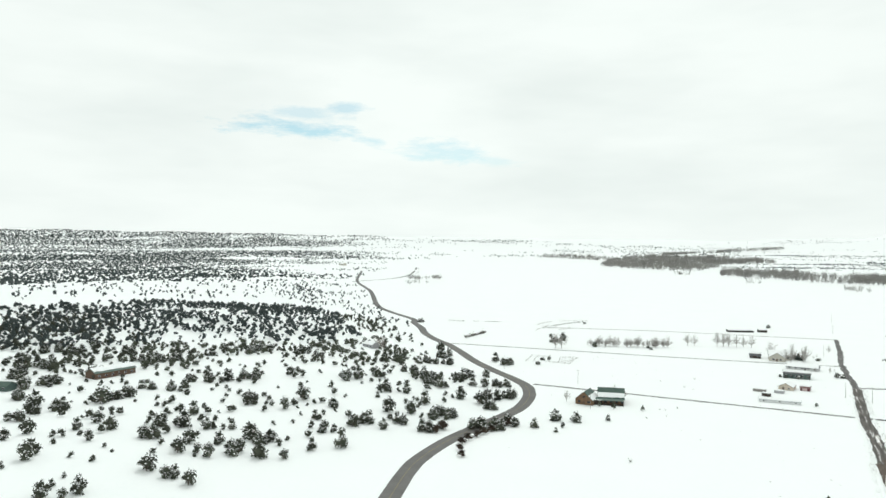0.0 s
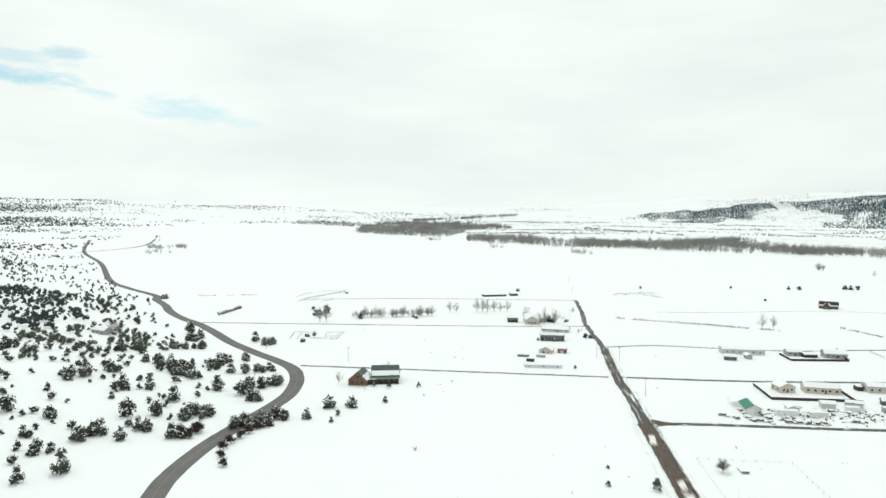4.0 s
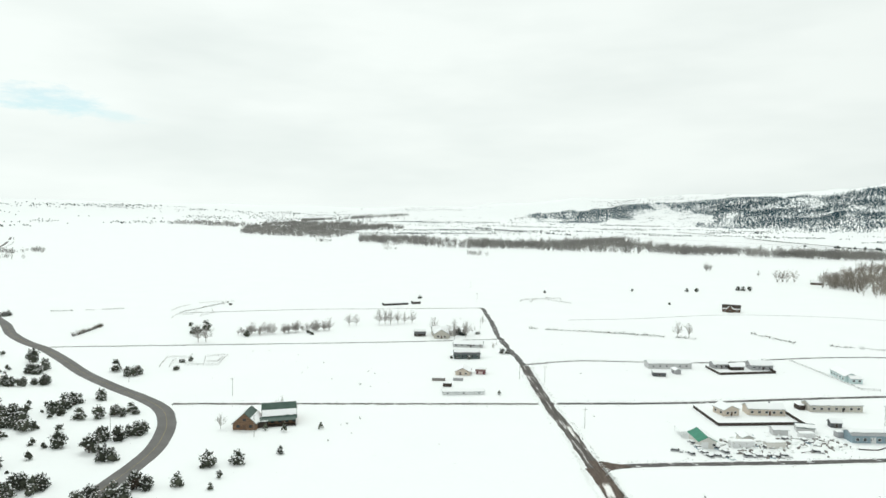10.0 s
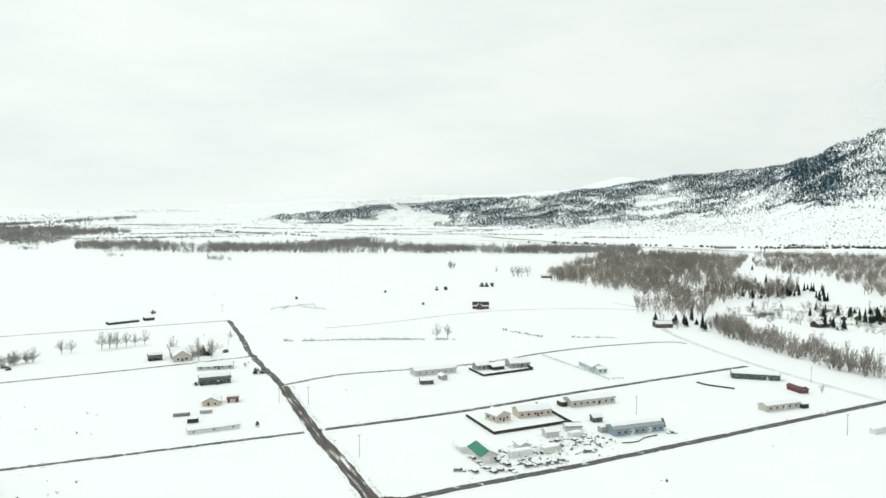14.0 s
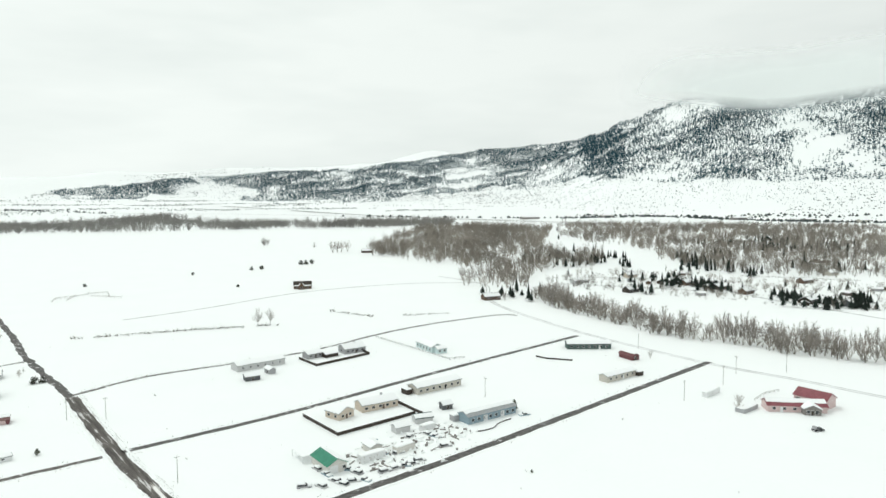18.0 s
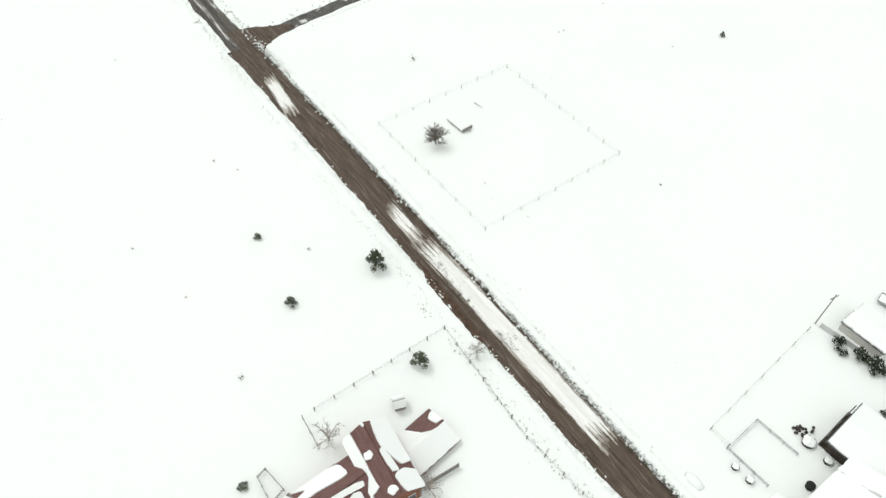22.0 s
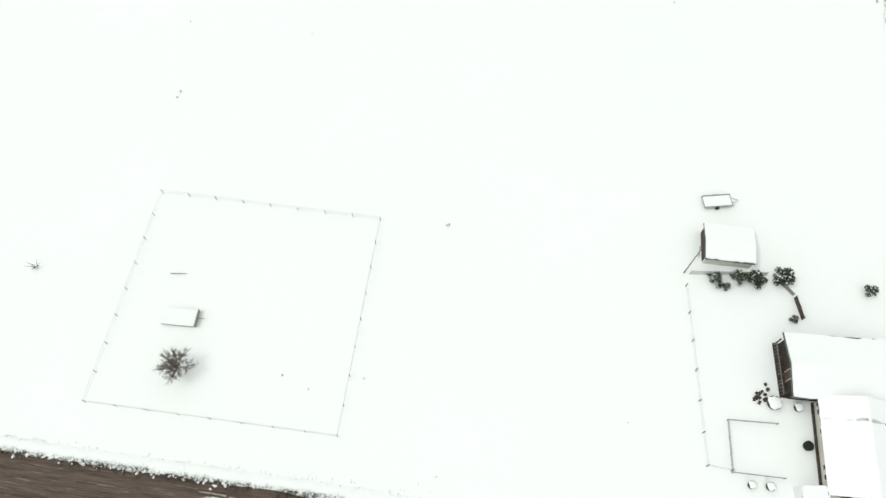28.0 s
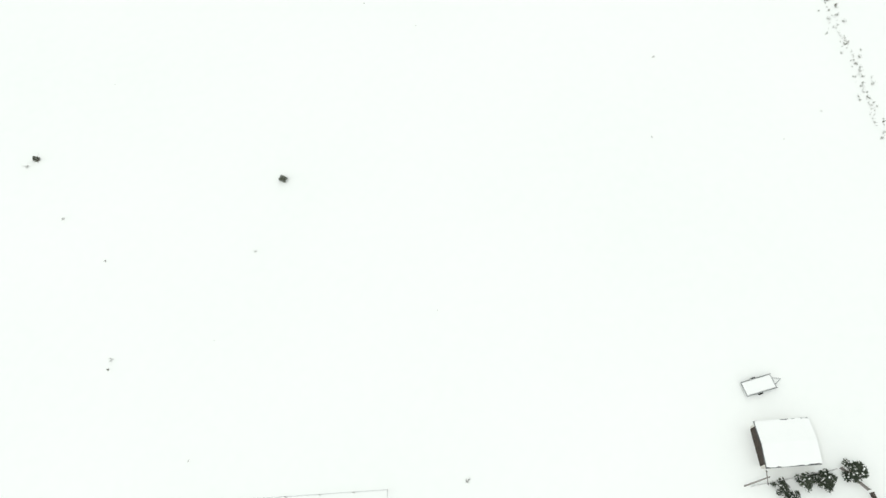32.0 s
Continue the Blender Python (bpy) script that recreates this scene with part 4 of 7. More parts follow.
def merged(a, b):
    a.f += [tuple(i + len(a.v) for i in f) for f in b.f]
    a.v += b.v
    return a.arrays()


WOODS = [wood_clump(400 + k, 118, 0.012) for k in range(6)] + [merged(*vase_tree(440 + k, 4, 26, 0.016)) for k in range(4)]
WOODS_FAR = [wood_clump(420 + k, 28, 0.062) for k in range(6)]
COTTONWOODS = [(-102, 1035), (-83, 926), (-34, 877), (60, 753), (59, 673), (78, 623), (104, 694), (138, 773), (198, 781), (233, 912), (176, 945), (184, 1118), (273, 1551), (156, 1648), (-18, 1607)]
FAR_BANK = [(251, 1362), (263, 1162), (309, 1090), (322, 966), (293, 867), (294, 781), (302, 737), (320, 708), (374, 688), (450, 670), (570, 650), (860, 950), (1150, 1500), (701, 1671), (320, 1740)]
VALLEY_WEST = [(-1386, 1450), (-1269, 1483), (-1132, 1432), (-1003, 1399), (-871, 1468), (-718, 1486), (-587, 1525), (-463, 1565), (-541, 1814), (-731, 2132), (-888, 2286), (-960, 1980), (-976, 1853), (-1027, 1731), (-1206, 1685), (-1423, 1788), (-1600, 1693)]
VALLEY_EAST = [(-463, 1565), (-345, 1600), (-233, 1636), (-123, 1643), (-56, 1690), (40, 1700), (60, 1850), (-66, 1875), (-258, 1793), (-388, 1787), (-541, 1814)]
FAR_WOODS = [(-2098, 1559), (-1915, 1530), (-1646, 1628), (-1798, 1847), (-1880, 2027), (-1954, 2375), (-2171, 2509), (-2528, 2514), (-2679, 2376), (-2626, 2111), (-2462, 1882), (-2292, 1721)]
FAR_SPIT = [(-2922, 1768), (-2750, 1760), (-2486, 1840), (-2462, 1882), (-2759, 2113), (-3004, 2023)]
FAR_RIDGE = [(-2900, 2574), (-2938, 3128), (-2779, 3384), (-2736, 3362), (-2920, 2908), (-2770, 2498)]
for name_, poly, count, size, clump, grain, mat in (("riverside", COTTONWOODS, 1900, (8, 16.5), -0.06, 0.014, TWIG_FAR), ("far bank", FAR_BANK, 4300, (6, 14), -0.02, 0.012, TWIG_FAR), ("western valley", VALLEY_WEST, 2100, (8, 19), -0.02, 0.008, TWIG_HAZED), ("eastern valley", VALLEY_EAST, 950, (10, 19), -0.02, 0.014, TWIG_HAZED), ("distant bottomland", FAR_WOODS, 2300, (8, 18), 0.0, 0.006, TWIG_HAZED), ("distant spit", FAR_SPIT, 300, (8, 14), -0.05, 0.006, TWIG_HAZED), ("distant ridge", FAR_RIDGE, 420, (10, 15), -0.2, 0.004, TWIG_HAZED)):
    spots = scatter(poly, count, len(name_), clump, grain)
    joined("cottonwood_grove", mat, WOODS if mat is TWIG_FAR or "valley" in name_ else WOODS_FAR, rows_of(spots, *size, 1.25, rng), "leafless grey-brown cottonwood grove, " + name_, "woodland", NR)
# loose trees and thickets before the far woods
loose = []
for cx, cy, n, spread in ((-1507, 1414, 14, 16), (-1074, 1227, 6, 14), (-795, 1195, 16, 20), (-1492, 530, 22, 22), (-1498, 585, 18, 16), (-1300, 460, 8, 30), (-278, 1119, 4, 5), (-1200, 1400, 8, 30), (-1700, 1600, 16, 30)):
    for _ in range(n):
        x, y = cx + rng.gauss(0, spread), cy + rng.gauss(0, spread * 0.5)
        w = rng.uniform(7, 13)
        loose.append((x, y, ground_z(x, y) - 0.2, w, w * rng.uniform(0.9, 1.3), rng.uniform(0, 6)))
joined("cottonwood_grove", TWIG_HAZED, WOODS, loose, "loose bare trees round far farmsteads", "woodland", NR)

# ---- building kit ----
def slope_point(L, W, eave, ridge, over, side, s, t, h):
    """s: 0 to 1 along the ridge; t: 0 at the ridge, 1 at the eave; h: above the roof."""
    run = W / 2 + over
    drop = (ridge - eave) / (W / 2) * run
    n = Vector((0, side * (ridge - eave), W / 2)).normalized()
    p = Vector((-L / 2 - over + s * (L + 2 * over), side * run * t, ridge + 0.02 - drop * t))
    return p + n * h


def ragged_cover(rng, e0=0.0, e1=0.97, wave=0.035, n=14):
    """Outline of a snow sheet on a slope, with a wavy lower edge."""
    ring = [(0.01, e0), (0.99, e0)]
    for k in range(n + 1):
        ring.append((0.99 - 0.98 * k / n, e1 - abs(rng.gauss(0, wave))))
    return ring


def rounded(ring, rng, n=4):
    """A closed ring drawn as a soft curve, as melting snow leaves it."""
    pts = [Vector((a, b)) for a, b in ring]
    out = []
    for i in range(len(pts)):
        p, q, r, s = pts[i - 1], pts[i], pts[(i + 1) % len(pts)], pts[(i + 2) % len(pts)]
        for k in range(n):
            t = k / n
            c = q + (r - p) * 0.32 * t * (1 - t) ** 2 + (r - q) * (t * t * (3 - 2 * t)) - (s - q) * 0.32 * t * t * (1 - t)
            j = 0.007 if 0.04 < c.x < 0.96 and 0.03 < c.y < 0.95 else 0.0
            out.append((min(1.0, max(0.0, c.x + rng.uniform(-j, j))), min(1.0, max(-0.03, c.y + rng.uniform(-j, j) * 1.5))))
    return out


def house(name, label, x, y, turn, L, W, eave, ridge, wall, roof, snow=(1, 1), windows=(), doors=(), over=0.4, chimney=None, group="", category="house", patches=(), z=None, seed=1, trim=None, posts=()):
    rng = random.Random(seed)
    root = thing(name, x, y, turn, z=z, label=label, category=category, group=group)
    g = Geo()
    ring = [(-W / 2, -0.2), (W / 2, -0.2), (W / 2, eave), (0, ridge), (-W / 2, eave)]
    g.solid([(-L / 2, a, b) for a, b in ring], [(L / 2, a, b) for a, b in ring])
    wall_ob = part("wall", g, wall, root)
    for side, cover in ((1, snow[0]), (-1, snow[1])):
        g = Geo()
        q = [(0, 0), (1, 0), (1, 1), (0, 1)]
        g.solid([slope_point(L, W, eave, ridge, over, side, s, t, 0.0) for s, t in q], [slope_point(L, W, eave, ridge, over, side, s, t, 0.14) for s, t in q])
        part("roof", g, roof, root)
        if cover:
            e0, e1 = (-0.03, 0.985) if cover is True or cover == 1 else cover
            ring = ragged_cover(rng, e0, e1)
            g = Geo()
            g.solid([slope_point(L, W, eave, ridge, over, side, s, t, 0.13) for s, t in ring], [slope_point(L, W, eave, ridge, over, side, s, t, 0.40) for s, t in ring])
            part("snow_sheet", g, ROOF_SNOW, root, "thick snow lying on the roof")
    for side, ring in patches:
        ring = rounded(ring, rng)
        g = Geo()
        g.solid([slope_point(L, W, eave, ridge, over, side, s, t, 0.13) for s, t in ring], [slope_point(L, W, eave, ridge, over, side, s, t, 0.34) for s, t in ring])
        part("snow_patch", g, ROOF_SNOW, root, "patch of snow left on the roof")
    trim = trim or WHITE_PAINT
    for face, pos, sill, w, h in windows:
        add_opening(root, "window", face, pos, sill, w, h, L, W, trim, GLASS)
    for face, pos, w, h, mat in doors:
        add_opening(root, "door", face, pos, 0.0, w, h, L, W, trim, mat)
    if chimney:
        cx, cy, ch = chimney
        g = Geo()
        g.box(cx, cy, eave - 0.2, 0.7, 0.7, ch - eave + 0.2)
        g.box(cx, cy, ch, 0.85, 0.85, 0.12)
        part("chimney", g, GREY_WOOD if wall is LOGS else MID_GREY, root)
    for px, py, ph in posts:
        g = Geo()
        g.box(px, py, -0.05, 0.18, 0.18, ph)
        part("post", g, DARK_WOOD, root)
    return root


def add_opening(root, kind, face, pos, sill, w, h, L, W, trim, fill):
    """face: +y, -y, +x or -x; pos along the face from its middle."""
    def put(g, z0, ww, hh, deep, off):
        if face[1] == "y":
            g.box(pos, (W / 2 + off) * (1 if face[0] == "+" else -1), z0, ww, deep, hh)
        else:
            g.box((L / 2 + off) * (1 if face[0] == "+" else -1), pos, z0, deep, ww, hh)
    g = Geo()
    put(g, sill - 0.06, w + 0.16, h + 0.14, 0.10, 0.02)
    frame_ob = part(kind, g, trim, root)
    g = Geo()
    put(g, sill + 0.02, w, h - 0.04, 0.14, 0.02)
    part("pane" if kind == "window" else "leaf", g, fill, frame_ob)


def row(face, start, stop, n, sill=1.0, w=1.2, h=1.0):
    return [(face, start + (stop - start) * k / max(1, n - 1), sill, w, h) for k in range(n)]


def flat_box(name, label, x, y, turn, L, W, H, wall, category, cap=0.3, group="", open_sides=False):
    """A box-shaped shed, trailer or flat-roofed annexe with a snow cap."""
    root = thing(name, x, y, turn, label=label, category=category, group=group)
    g = Geo()
    if open_sides:
        for a in (-1, 1):
            for b in (-1, 1):
                p = Geo()
                p.box(a * (L / 2 - 0.15), b * (W / 2 - 0.15), -0.1, 0.15, 0.15, H)
                part("post", p, wall, root)
        g.box(0, 0, H - 0.1, L, W, 0.15)
        part("roof", g, wall, root)
    else:
        g.box(0, 0, -0.15, L, W, H + 0.15)
        part("body", g, wall, root)
    g = Geo()
    rng = random.Random(int(x * 7 + y))
    ring = []
    for k in range(20):
        a = 2 * math.pi * k / 20
        c, s = math.cos(a), math.sin(a)
        m = max(abs(c), abs(s))
        ring.append((c / m * (L / 2 + rng.uniform(-0.08, 0.06)), s / m * (W / 2 + rng.uniform(-0.08, 0.06))))
    g.solid([(a, b, H) for a, b in ring], [(a * 0.96, b * 0.94, H + cap) for a, b in ring])
    part("snow_cap", g, ROOF_SNOW, root, "snow lying on top")
    return root


def car(name, label, paint, pickup=False, snow=True):
    root = thing(name, 0, 0, z=0, label=label, category="car", group="parked vehicles")
    g = Geo()
    side = [(-2.3, 0.3), (2.25, 0.3), (2.35, 0.7), (2.2, 0.9), (0.9, 1.0), (-2.3, 0.95)]
    g.solid([(a, -0.9, b) for a, b in side], [(a, 0.9, b) for a, b in side])
    part("body", g, paint, root)
    g = Geo()
    top = [(-0.7 if pickup else -2.0, 1.0), (1.0, 1.05), (0.35, 1.62), (-0.6 if pickup else -1.8, 1.62)]
    g.solid([(a, -0.8, b) for a, b in top], [(a, 0.8, b) for a, b in top])
    part("cabin", g, GLASS, root, "dark glazed cabin")
    for a in (-1.4, 1.45):
        for b in (-0.85, 0.85):
            g = Geo()
            g.tube((a, b - 0.1, 0.33), (a, b + 0.1, 0.33), 0.34, 0.34, 10)
            wheel = part("wheel", g, RUBBER, root)
            g = Geo()
            g.tube((a, b - 0.12, 0.33), (a, b + 0.12, 0.33), 0.18, 0.18, 8)
            part("rim", g, STEEL, wheel)
    if snow:
        rng = random.Random(3)
        for cx, w, z in ((-0.7 if not pickup else -0.15, 1.9 if not pickup else 0.95, 1.6), (1.6, 1.1, 0.98)) + (((-1.5, 1.4, 0.95),) if pickup else ()):
            g = Geo()
            g.box(cx, 0, z, w * 1.12, 1.86, 0.36, taper=0.82)
            part("snow_cap", g, ROOF_SNOW, root, "snow heaped on the car")
        for side_y in (-1, 1):
            g = Geo()
            g.blob((0, side_y * 1.1, -0.05), 2.7, 0.75, 0.62, rng, n=12, rings=3, rough=0.08)
            part("snow_drift", g, SNOW, root, "snow drifted against the side")
    return root


def fence(label, pts, gap=3.0, height=1.2, rails=2, mat=None, wire=False, closed=False, thick=0.10, solid=False):
    mat = mat or GREY_WOOD
    x0, y0 = pts[0]
    root = thing("fence", x0, y0, label=label, category="fence")
    z0 = ground_z(x0, y0)
    pts = list(pts) + ([pts[0]] if closed else [])
    post_mesh = None
    for (ax, ay), (bx, by) in zip(pts, pts[1:]):
        d = math.hypot(bx - ax, by - ay)
        n = max(1, round(d / gap))
        turn = math.degrees(math.atan2(by - ay, bx - ax))
        for k in range(n + 1):
            px, py = ax + (bx - ax) * k / n, ay + (by - ay) * k / n
            if post_mesh is None:
                g = Geo()
                g.box(0, 0, -0.15, thick, thick, height + 0.2)
                post_mesh = g.mesh("post", mat)
            ob = new("post", post_mesh)
            ob.parent = root
            ob.matrix_basis = pose(px - x0, py - y0, ground_z(px, py) - z0, 0, 0, turn)
        for k in range(n if (solid or not wire) else 0):
            cx, cy = ax + (bx - ax) * (k + 0.5) / n - x0, ay + (by - ay) * (k + 0.5) / n - y0
            zz = ground_z(cx + x0, cy + y0) - z0
            if solid:
                g = Geo()
                g.box(cx, cy, zz - 0.05, d / n - 0.04, 0.05, height, turn)
                part("panel", g, mat, root)
            else:
                for r in range(rails):
                    g = Geo()
                    g.box(cx, cy, zz + height * (0.42 + 0.5 * r / max(1, rails - 1)), d / n, 0.05, 0.11, turn)
                    part("rail", g, mat, root)
        if wire:
            for r in range(rails):
                h = height * (0.45 + 0.5 * r / max(1, rails - 1))
                g = Geo()
                g.tube((ax - x0, ay - y0, ground_z(ax, ay) - z0 + h), (bx - x0, by - y0, ground_z(bx, by) - z0 + h), 0.015, 0.015, 3)
                part("wire", g, STEEL, root)
    return root


def utility_pole(seed, h=9.0):
    root = thing("utility_pole", 0, 0, z=0, label="tall wooden utility pole with a crossarm", category="utility pole", group="utility poles")
    g = Geo()
    g.tube((0, 0, -0.2), (0, 0, h), 0.11, 0.08, 8)
    part("post", g, GREY_WOOD, root)
    g = Geo()
    g.box(0, 0, h - 0.7, 1.7, 0.09, 0.1)
    part("crossarm", g, GREY_WOOD, root)
    for a in (-0.7, 0.0, 0.7):
        g = Geo()
        g.tube((a, 0, h - 0.58), (a, 0, h - 0.38), 0.06, 0.04, 6)
        part("insulator", g, GLASS, root)
    return root


LT = 42.0   # the lanes' direction
WT = (0.743, 0.669)


# ---- lots along the lanes ----
house("long_barn", "long pale grey metal barn with a snowy roof", -89, 338.5, 39, 26, 8, 3.0, 4.2, PALE_GREY, STEEL, windows=row("-y", -10, 10, 6, 1.2, 0.9, 0.8), category="barn", seed=2)
house("shed", "low dark grey shed under snow beside the barn", -86, 314, 28, 7, 5, 2.2, 3.2, DARK_GREY, STEEL, category="shed", seed=3, doors=[("-y", 0, 1.0, 1.9, DARK_WOOD)])
house("shed", "small grey shed with a snowy gable roof", -80, 326, -50, 5.5, 3.4, 2.2, 3.0, MID_GREY, STEEL, category="shed", seed=4, doors=[("-y", 0.5, 0.9, 1.9, DARK_WOOD)])
fence("dark plank fence round a homestead", [(-71, 353), (-59, 338), (-34, 363), (-42, 375)], gap=2.4, height=1.4, mat=DARK_WOOD, solid=True)
house("house", "small grey house inside the dark plank fence", -64.5, 357.5, LT, 9, 6, 2.6, 3.8, MID_GREY, STEEL, windows=row("-y", -3, 3, 2), doors=[("-y", 0.2, 1, 2, DARK_WOOD)], seed=5)
house("shed", "low dark shed under snow inside the plank fence", -55.5, 359.5, LT, 8, 5, 1.9, 2.7, DARK_WOOD, STEEL, category="shed", seed=6)
house("house", "grey gabled house with a porch inside the plank fence", -44.5, 370, LT - 8, 13, 8, 2.8, 4.8, MID_GREY, STEEL, windows=row("-y", -4.5, 4.5, 4) + [("-x", 0, 1.0, 1.4, 1.1)], doors=[("-y", 0.6, 1, 2, DARK_WOOD)], seed=7, chimney=(2, 1.2, 5.6))
house("house", "pale teal house with a snow-covered roof", -1, 375, -60.5, 18, 7, 3.0, 4.6, TEAL, STEEL, windows=row("-y", -7, 7, 5) + row("+y", -6, 6, 3), doors=[("-y", 1.5, 1, 2, WHITE_PAINT)], seed=8)
house("shed", "pale teal porch wing at the end of a house", 5, 366.5, 30, 6, 5, 2.6, 3.6, TEAL, STEEL, windows=row("-y", -1.5, 1.5, 2), category="shed", seed=9)
fence("post and wire fence beside the pale teal house", [(-34, 406), (-12, 378), (10, 349), (18, 353)], gap=3, height=1.2, rails=2, mat=DARK_WOOD)
fence("dark plank fence round a tan homestead", [(-51, 259), (-34, 237), (-6, 261)], gap=2.4, height=1.4, mat=DARK_WOOD, solid=True)
fence("dark plank fence behind a tan homestead", [(-17, 280), (-6, 264), (-3, 260)], gap=2.4, height=1.4, mat=DARK_WOOD, solid=True)
house("house", "tan gabled cottage with a snowy roof", -36.3, 259, 140, 8, 8, 2.8, 4.6, TAN, STEEL, windows=[("-x", -2, 1.0, 1.1, 1.0), ("-x", 2, 1.0, 1.1, 1.0)] + row("+y", -2, 2, 2), doors=[("-x", 0, 1.0, 2.0, BROWN)], seed=10)
house("house", "tan ranch house with a snowy roof", -22.5, 270.3, 33, 16.6, 7, 2.9, 4.5, TAN, STEEL, windows=row("-y", -6.5, 6.5, 5), doors=[("-y", 1.4, 1.0, 2.0, BROWN)], seed=11, chimney=(3, 1.5, 5.2))
house("mobile_home", "long beige mobile home with a dark end door", 2, 297.3, 37, 25, 7.4, 3.0, 4.2, BEIGE, STEEL, windows=row("-y", -10.5, 10.5, 7), doors=[("-y", 3.2, 1.0, 2.0, DARK_WOOD)], seed=12)
flat_box("shed", "low dark lean-to against the beige home", -10.5, 289.5, 37, 3.0, 4.5, 2.2, DARK_WOOD, "shed")
blue = house("mobile_home", "slate blue double-wide home with white panels", 23, 257.4, 35, 24.4, 6.6, 3.1, 4.3, BLUE, STEEL, snow=(1, (0.0, 0.5)), windows=row("-y", -10, 10.5, 8, 0.9, 1.2, 1.1), doors=[("-y", -3.6, 1.8, 2.3, WHITE_PAINT), ("-y", 5.0, 1.8, 2.3, WHITE_PAINT)], seed=13)
flat_box("shed", "small grey shed beside the blue home", 10, 253.5, 35, 3.6, 3.0, 2.3, MID_GREY, "shed")
house("shed", "dark garden shed with a snowy roof", 6.5, 268, 30, 4.5, 3.4, 2.2, 3.2, DARK_GREY, STEEL, category="shed", seed=14, doors=[("-y", 0, 1.1, 1.9, DARK_WOOD)])
house("workshop", "cream metal workshop with one bright green roof slope", -33, 208.8, -55, 12, 6.8, 2.9, 4.6, CREAM, BRIGHT_GREEN, snow=(1, 0), windows=[("+x", 2.4, 1.1, 1.0, 0.9)], doors=[("+x", -1.2, 2.8, 2.5, WHITE_PAINT)], category="workshop", seed=15)
flat_box("carport", "white snow-covered carport frame", -42.5, 216, -55, 9, 5, 2.3, WHITE_PAINT, "carport", open_sides=True)
house("long_house", "dark green long house under snow", 90, 375.5, 0, 25, 7, 3.0, 4.2, FOREST_GREEN, STEEL, windows=row("-y", -10, 10, 7, 1.0, 1.3, 1.0), doors=[("-y", 6, 1.0, 2.0, WHITE_PAINT)], seed=16)
house("shed", "maroon barn shed with a half-bare roof", 106.5, 350.5, -63, 10, 5.0, 2.2, 3.6, MAROON, MAROON, snow=((0.0, 0.8), (0.0, 0.35)), category="shed", seed=17, doors=[("+x", 0, 1.6, 2.1, DARK_WOOD)])
house("mobile_home", "beige mobile home on the open snow", 90, 312, 36, 21, 5, 2.8, 3.7, BEIGE, STEEL, windows=row("-y", -8, 8, 5), doors=[("-y", 1.2, 1.0, 2.0, WHITE_PAINT)], seed=18)
flat_box("shed", "dark porch annexe of the beige home", 101.5, 317, 36, 3.6, 3.4, 2.0, DARK_WOOD, "shed")
fence("dark low fence half buried in snow", [(57, 355), (62, 350), (75, 345.5)], gap=2.5, height=0.9, mat=DARK_WOOD, solid=True)

# red-roofed farm
house("barn", "white barn with a red metal roof", 161.4, 269.0, -54, 13.2, 8.6, 3.9, 6.3, PINK, BARN_RED, snow=(1, 0), windows=row("-y", -5, 6, 3), doors=[("-y", -4.8, 2.0, 3.0, DARK_WOOD), ("+x", 0, 3.0, 3.2, PINK)], category="barn", seed=20)
house("farmhouse", "long pink farmhouse with red roof showing under snow", 149.5, 263, -8, 23, 7.5, 2.7, 4.4, PINK, BARN_RED, snow=(1, (0.0, 0.55)), windows=row("-y", -9, 3, 4), doors=[("-y", -6, 1.0, 2.0, WHITE_PAINT)], seed=21)
house("porch_wing", "grey timber porch wing with a snowy gable", 153.8, 258.8, 78, 7, 6.5, 2.5, 4.0, GREY_WOOD, STEEL, windows=[("-x", -1.6, 0.8, 1.2, 1.2), ("-x", 1.6, 0.8, 1.2, 1.2)], doors=[("-x", 0, 1.0, 2.0, DARK_WOOD)], seed=22)
flat_box("shed", "low grey lean-to in the farmyard", 130, 263, 38, 11, 4, 1.7, MID_GREY, "shed")
flat_box("horse_trailer", "white horse trailer parked in the snow", 124, 284.5, 42, 12, 2.5, 2.2, WHITE_PAINT, "trailer")
fence("grey rail fence in the farmyard", [(139, 275), (148, 284), (156, 288)], gap=3.5, height=1.2)

# west of the main road
house("house", "dark green house with a snow-banded roof", -198, 284.5, 40, 16, 8, 3.0, 4.8, FOREST_GREEN, DARK_GREY, posts=[(-7.4, -5.4, 2.6), (-2.5, -5.4, 2.6), (2.5, -5.4, 2.6), (7.4, -5.4, 2.6)], snow=(1, (0.05, 0.62)), windows=row("-y", -6.5, 6.5, 5, 1.0, 1.5, 1.2), doors=[("-y", 1.4, 1.0, 2.0, WHITE_PAINT)], seed=23)
house("house", "light grey ranch house with a snowy roof", -218, 316, 30, 20, 9, 1.9, 3.6, PALE_GREY, DARK_GREY, windows=row("-y", -8, 8, 5), doors=[("-y", 2, 1.0, 2.0, DARK_WOOD)], seed=24, patches=[])
house("house", "large beige house with stacked gables", -258, 340, 42, 15, 11, 3.4, 6.2, BEIGE, DARK_GREY, windows=row("-y", -6, 6, 4, 1.0, 1.5, 1.3), doors=[("-y", 0, 1.2, 2.1, BROWN)], seed=25, chimney=(4, 2, 6.8))
house("porch_wing", "beige gabled porch wing under snow", -252, 331, 128, 10, 11, 3.0, 6.4, BEIGE, DARK_GREY, windows=[("-x", -2.4, 0.9, 1.4, 1.2), ("-x", 2.4, 0.9, 1.4, 1.2)], doors=[("-x", 0, 1.2, 2.0, BROWN)], seed=26)
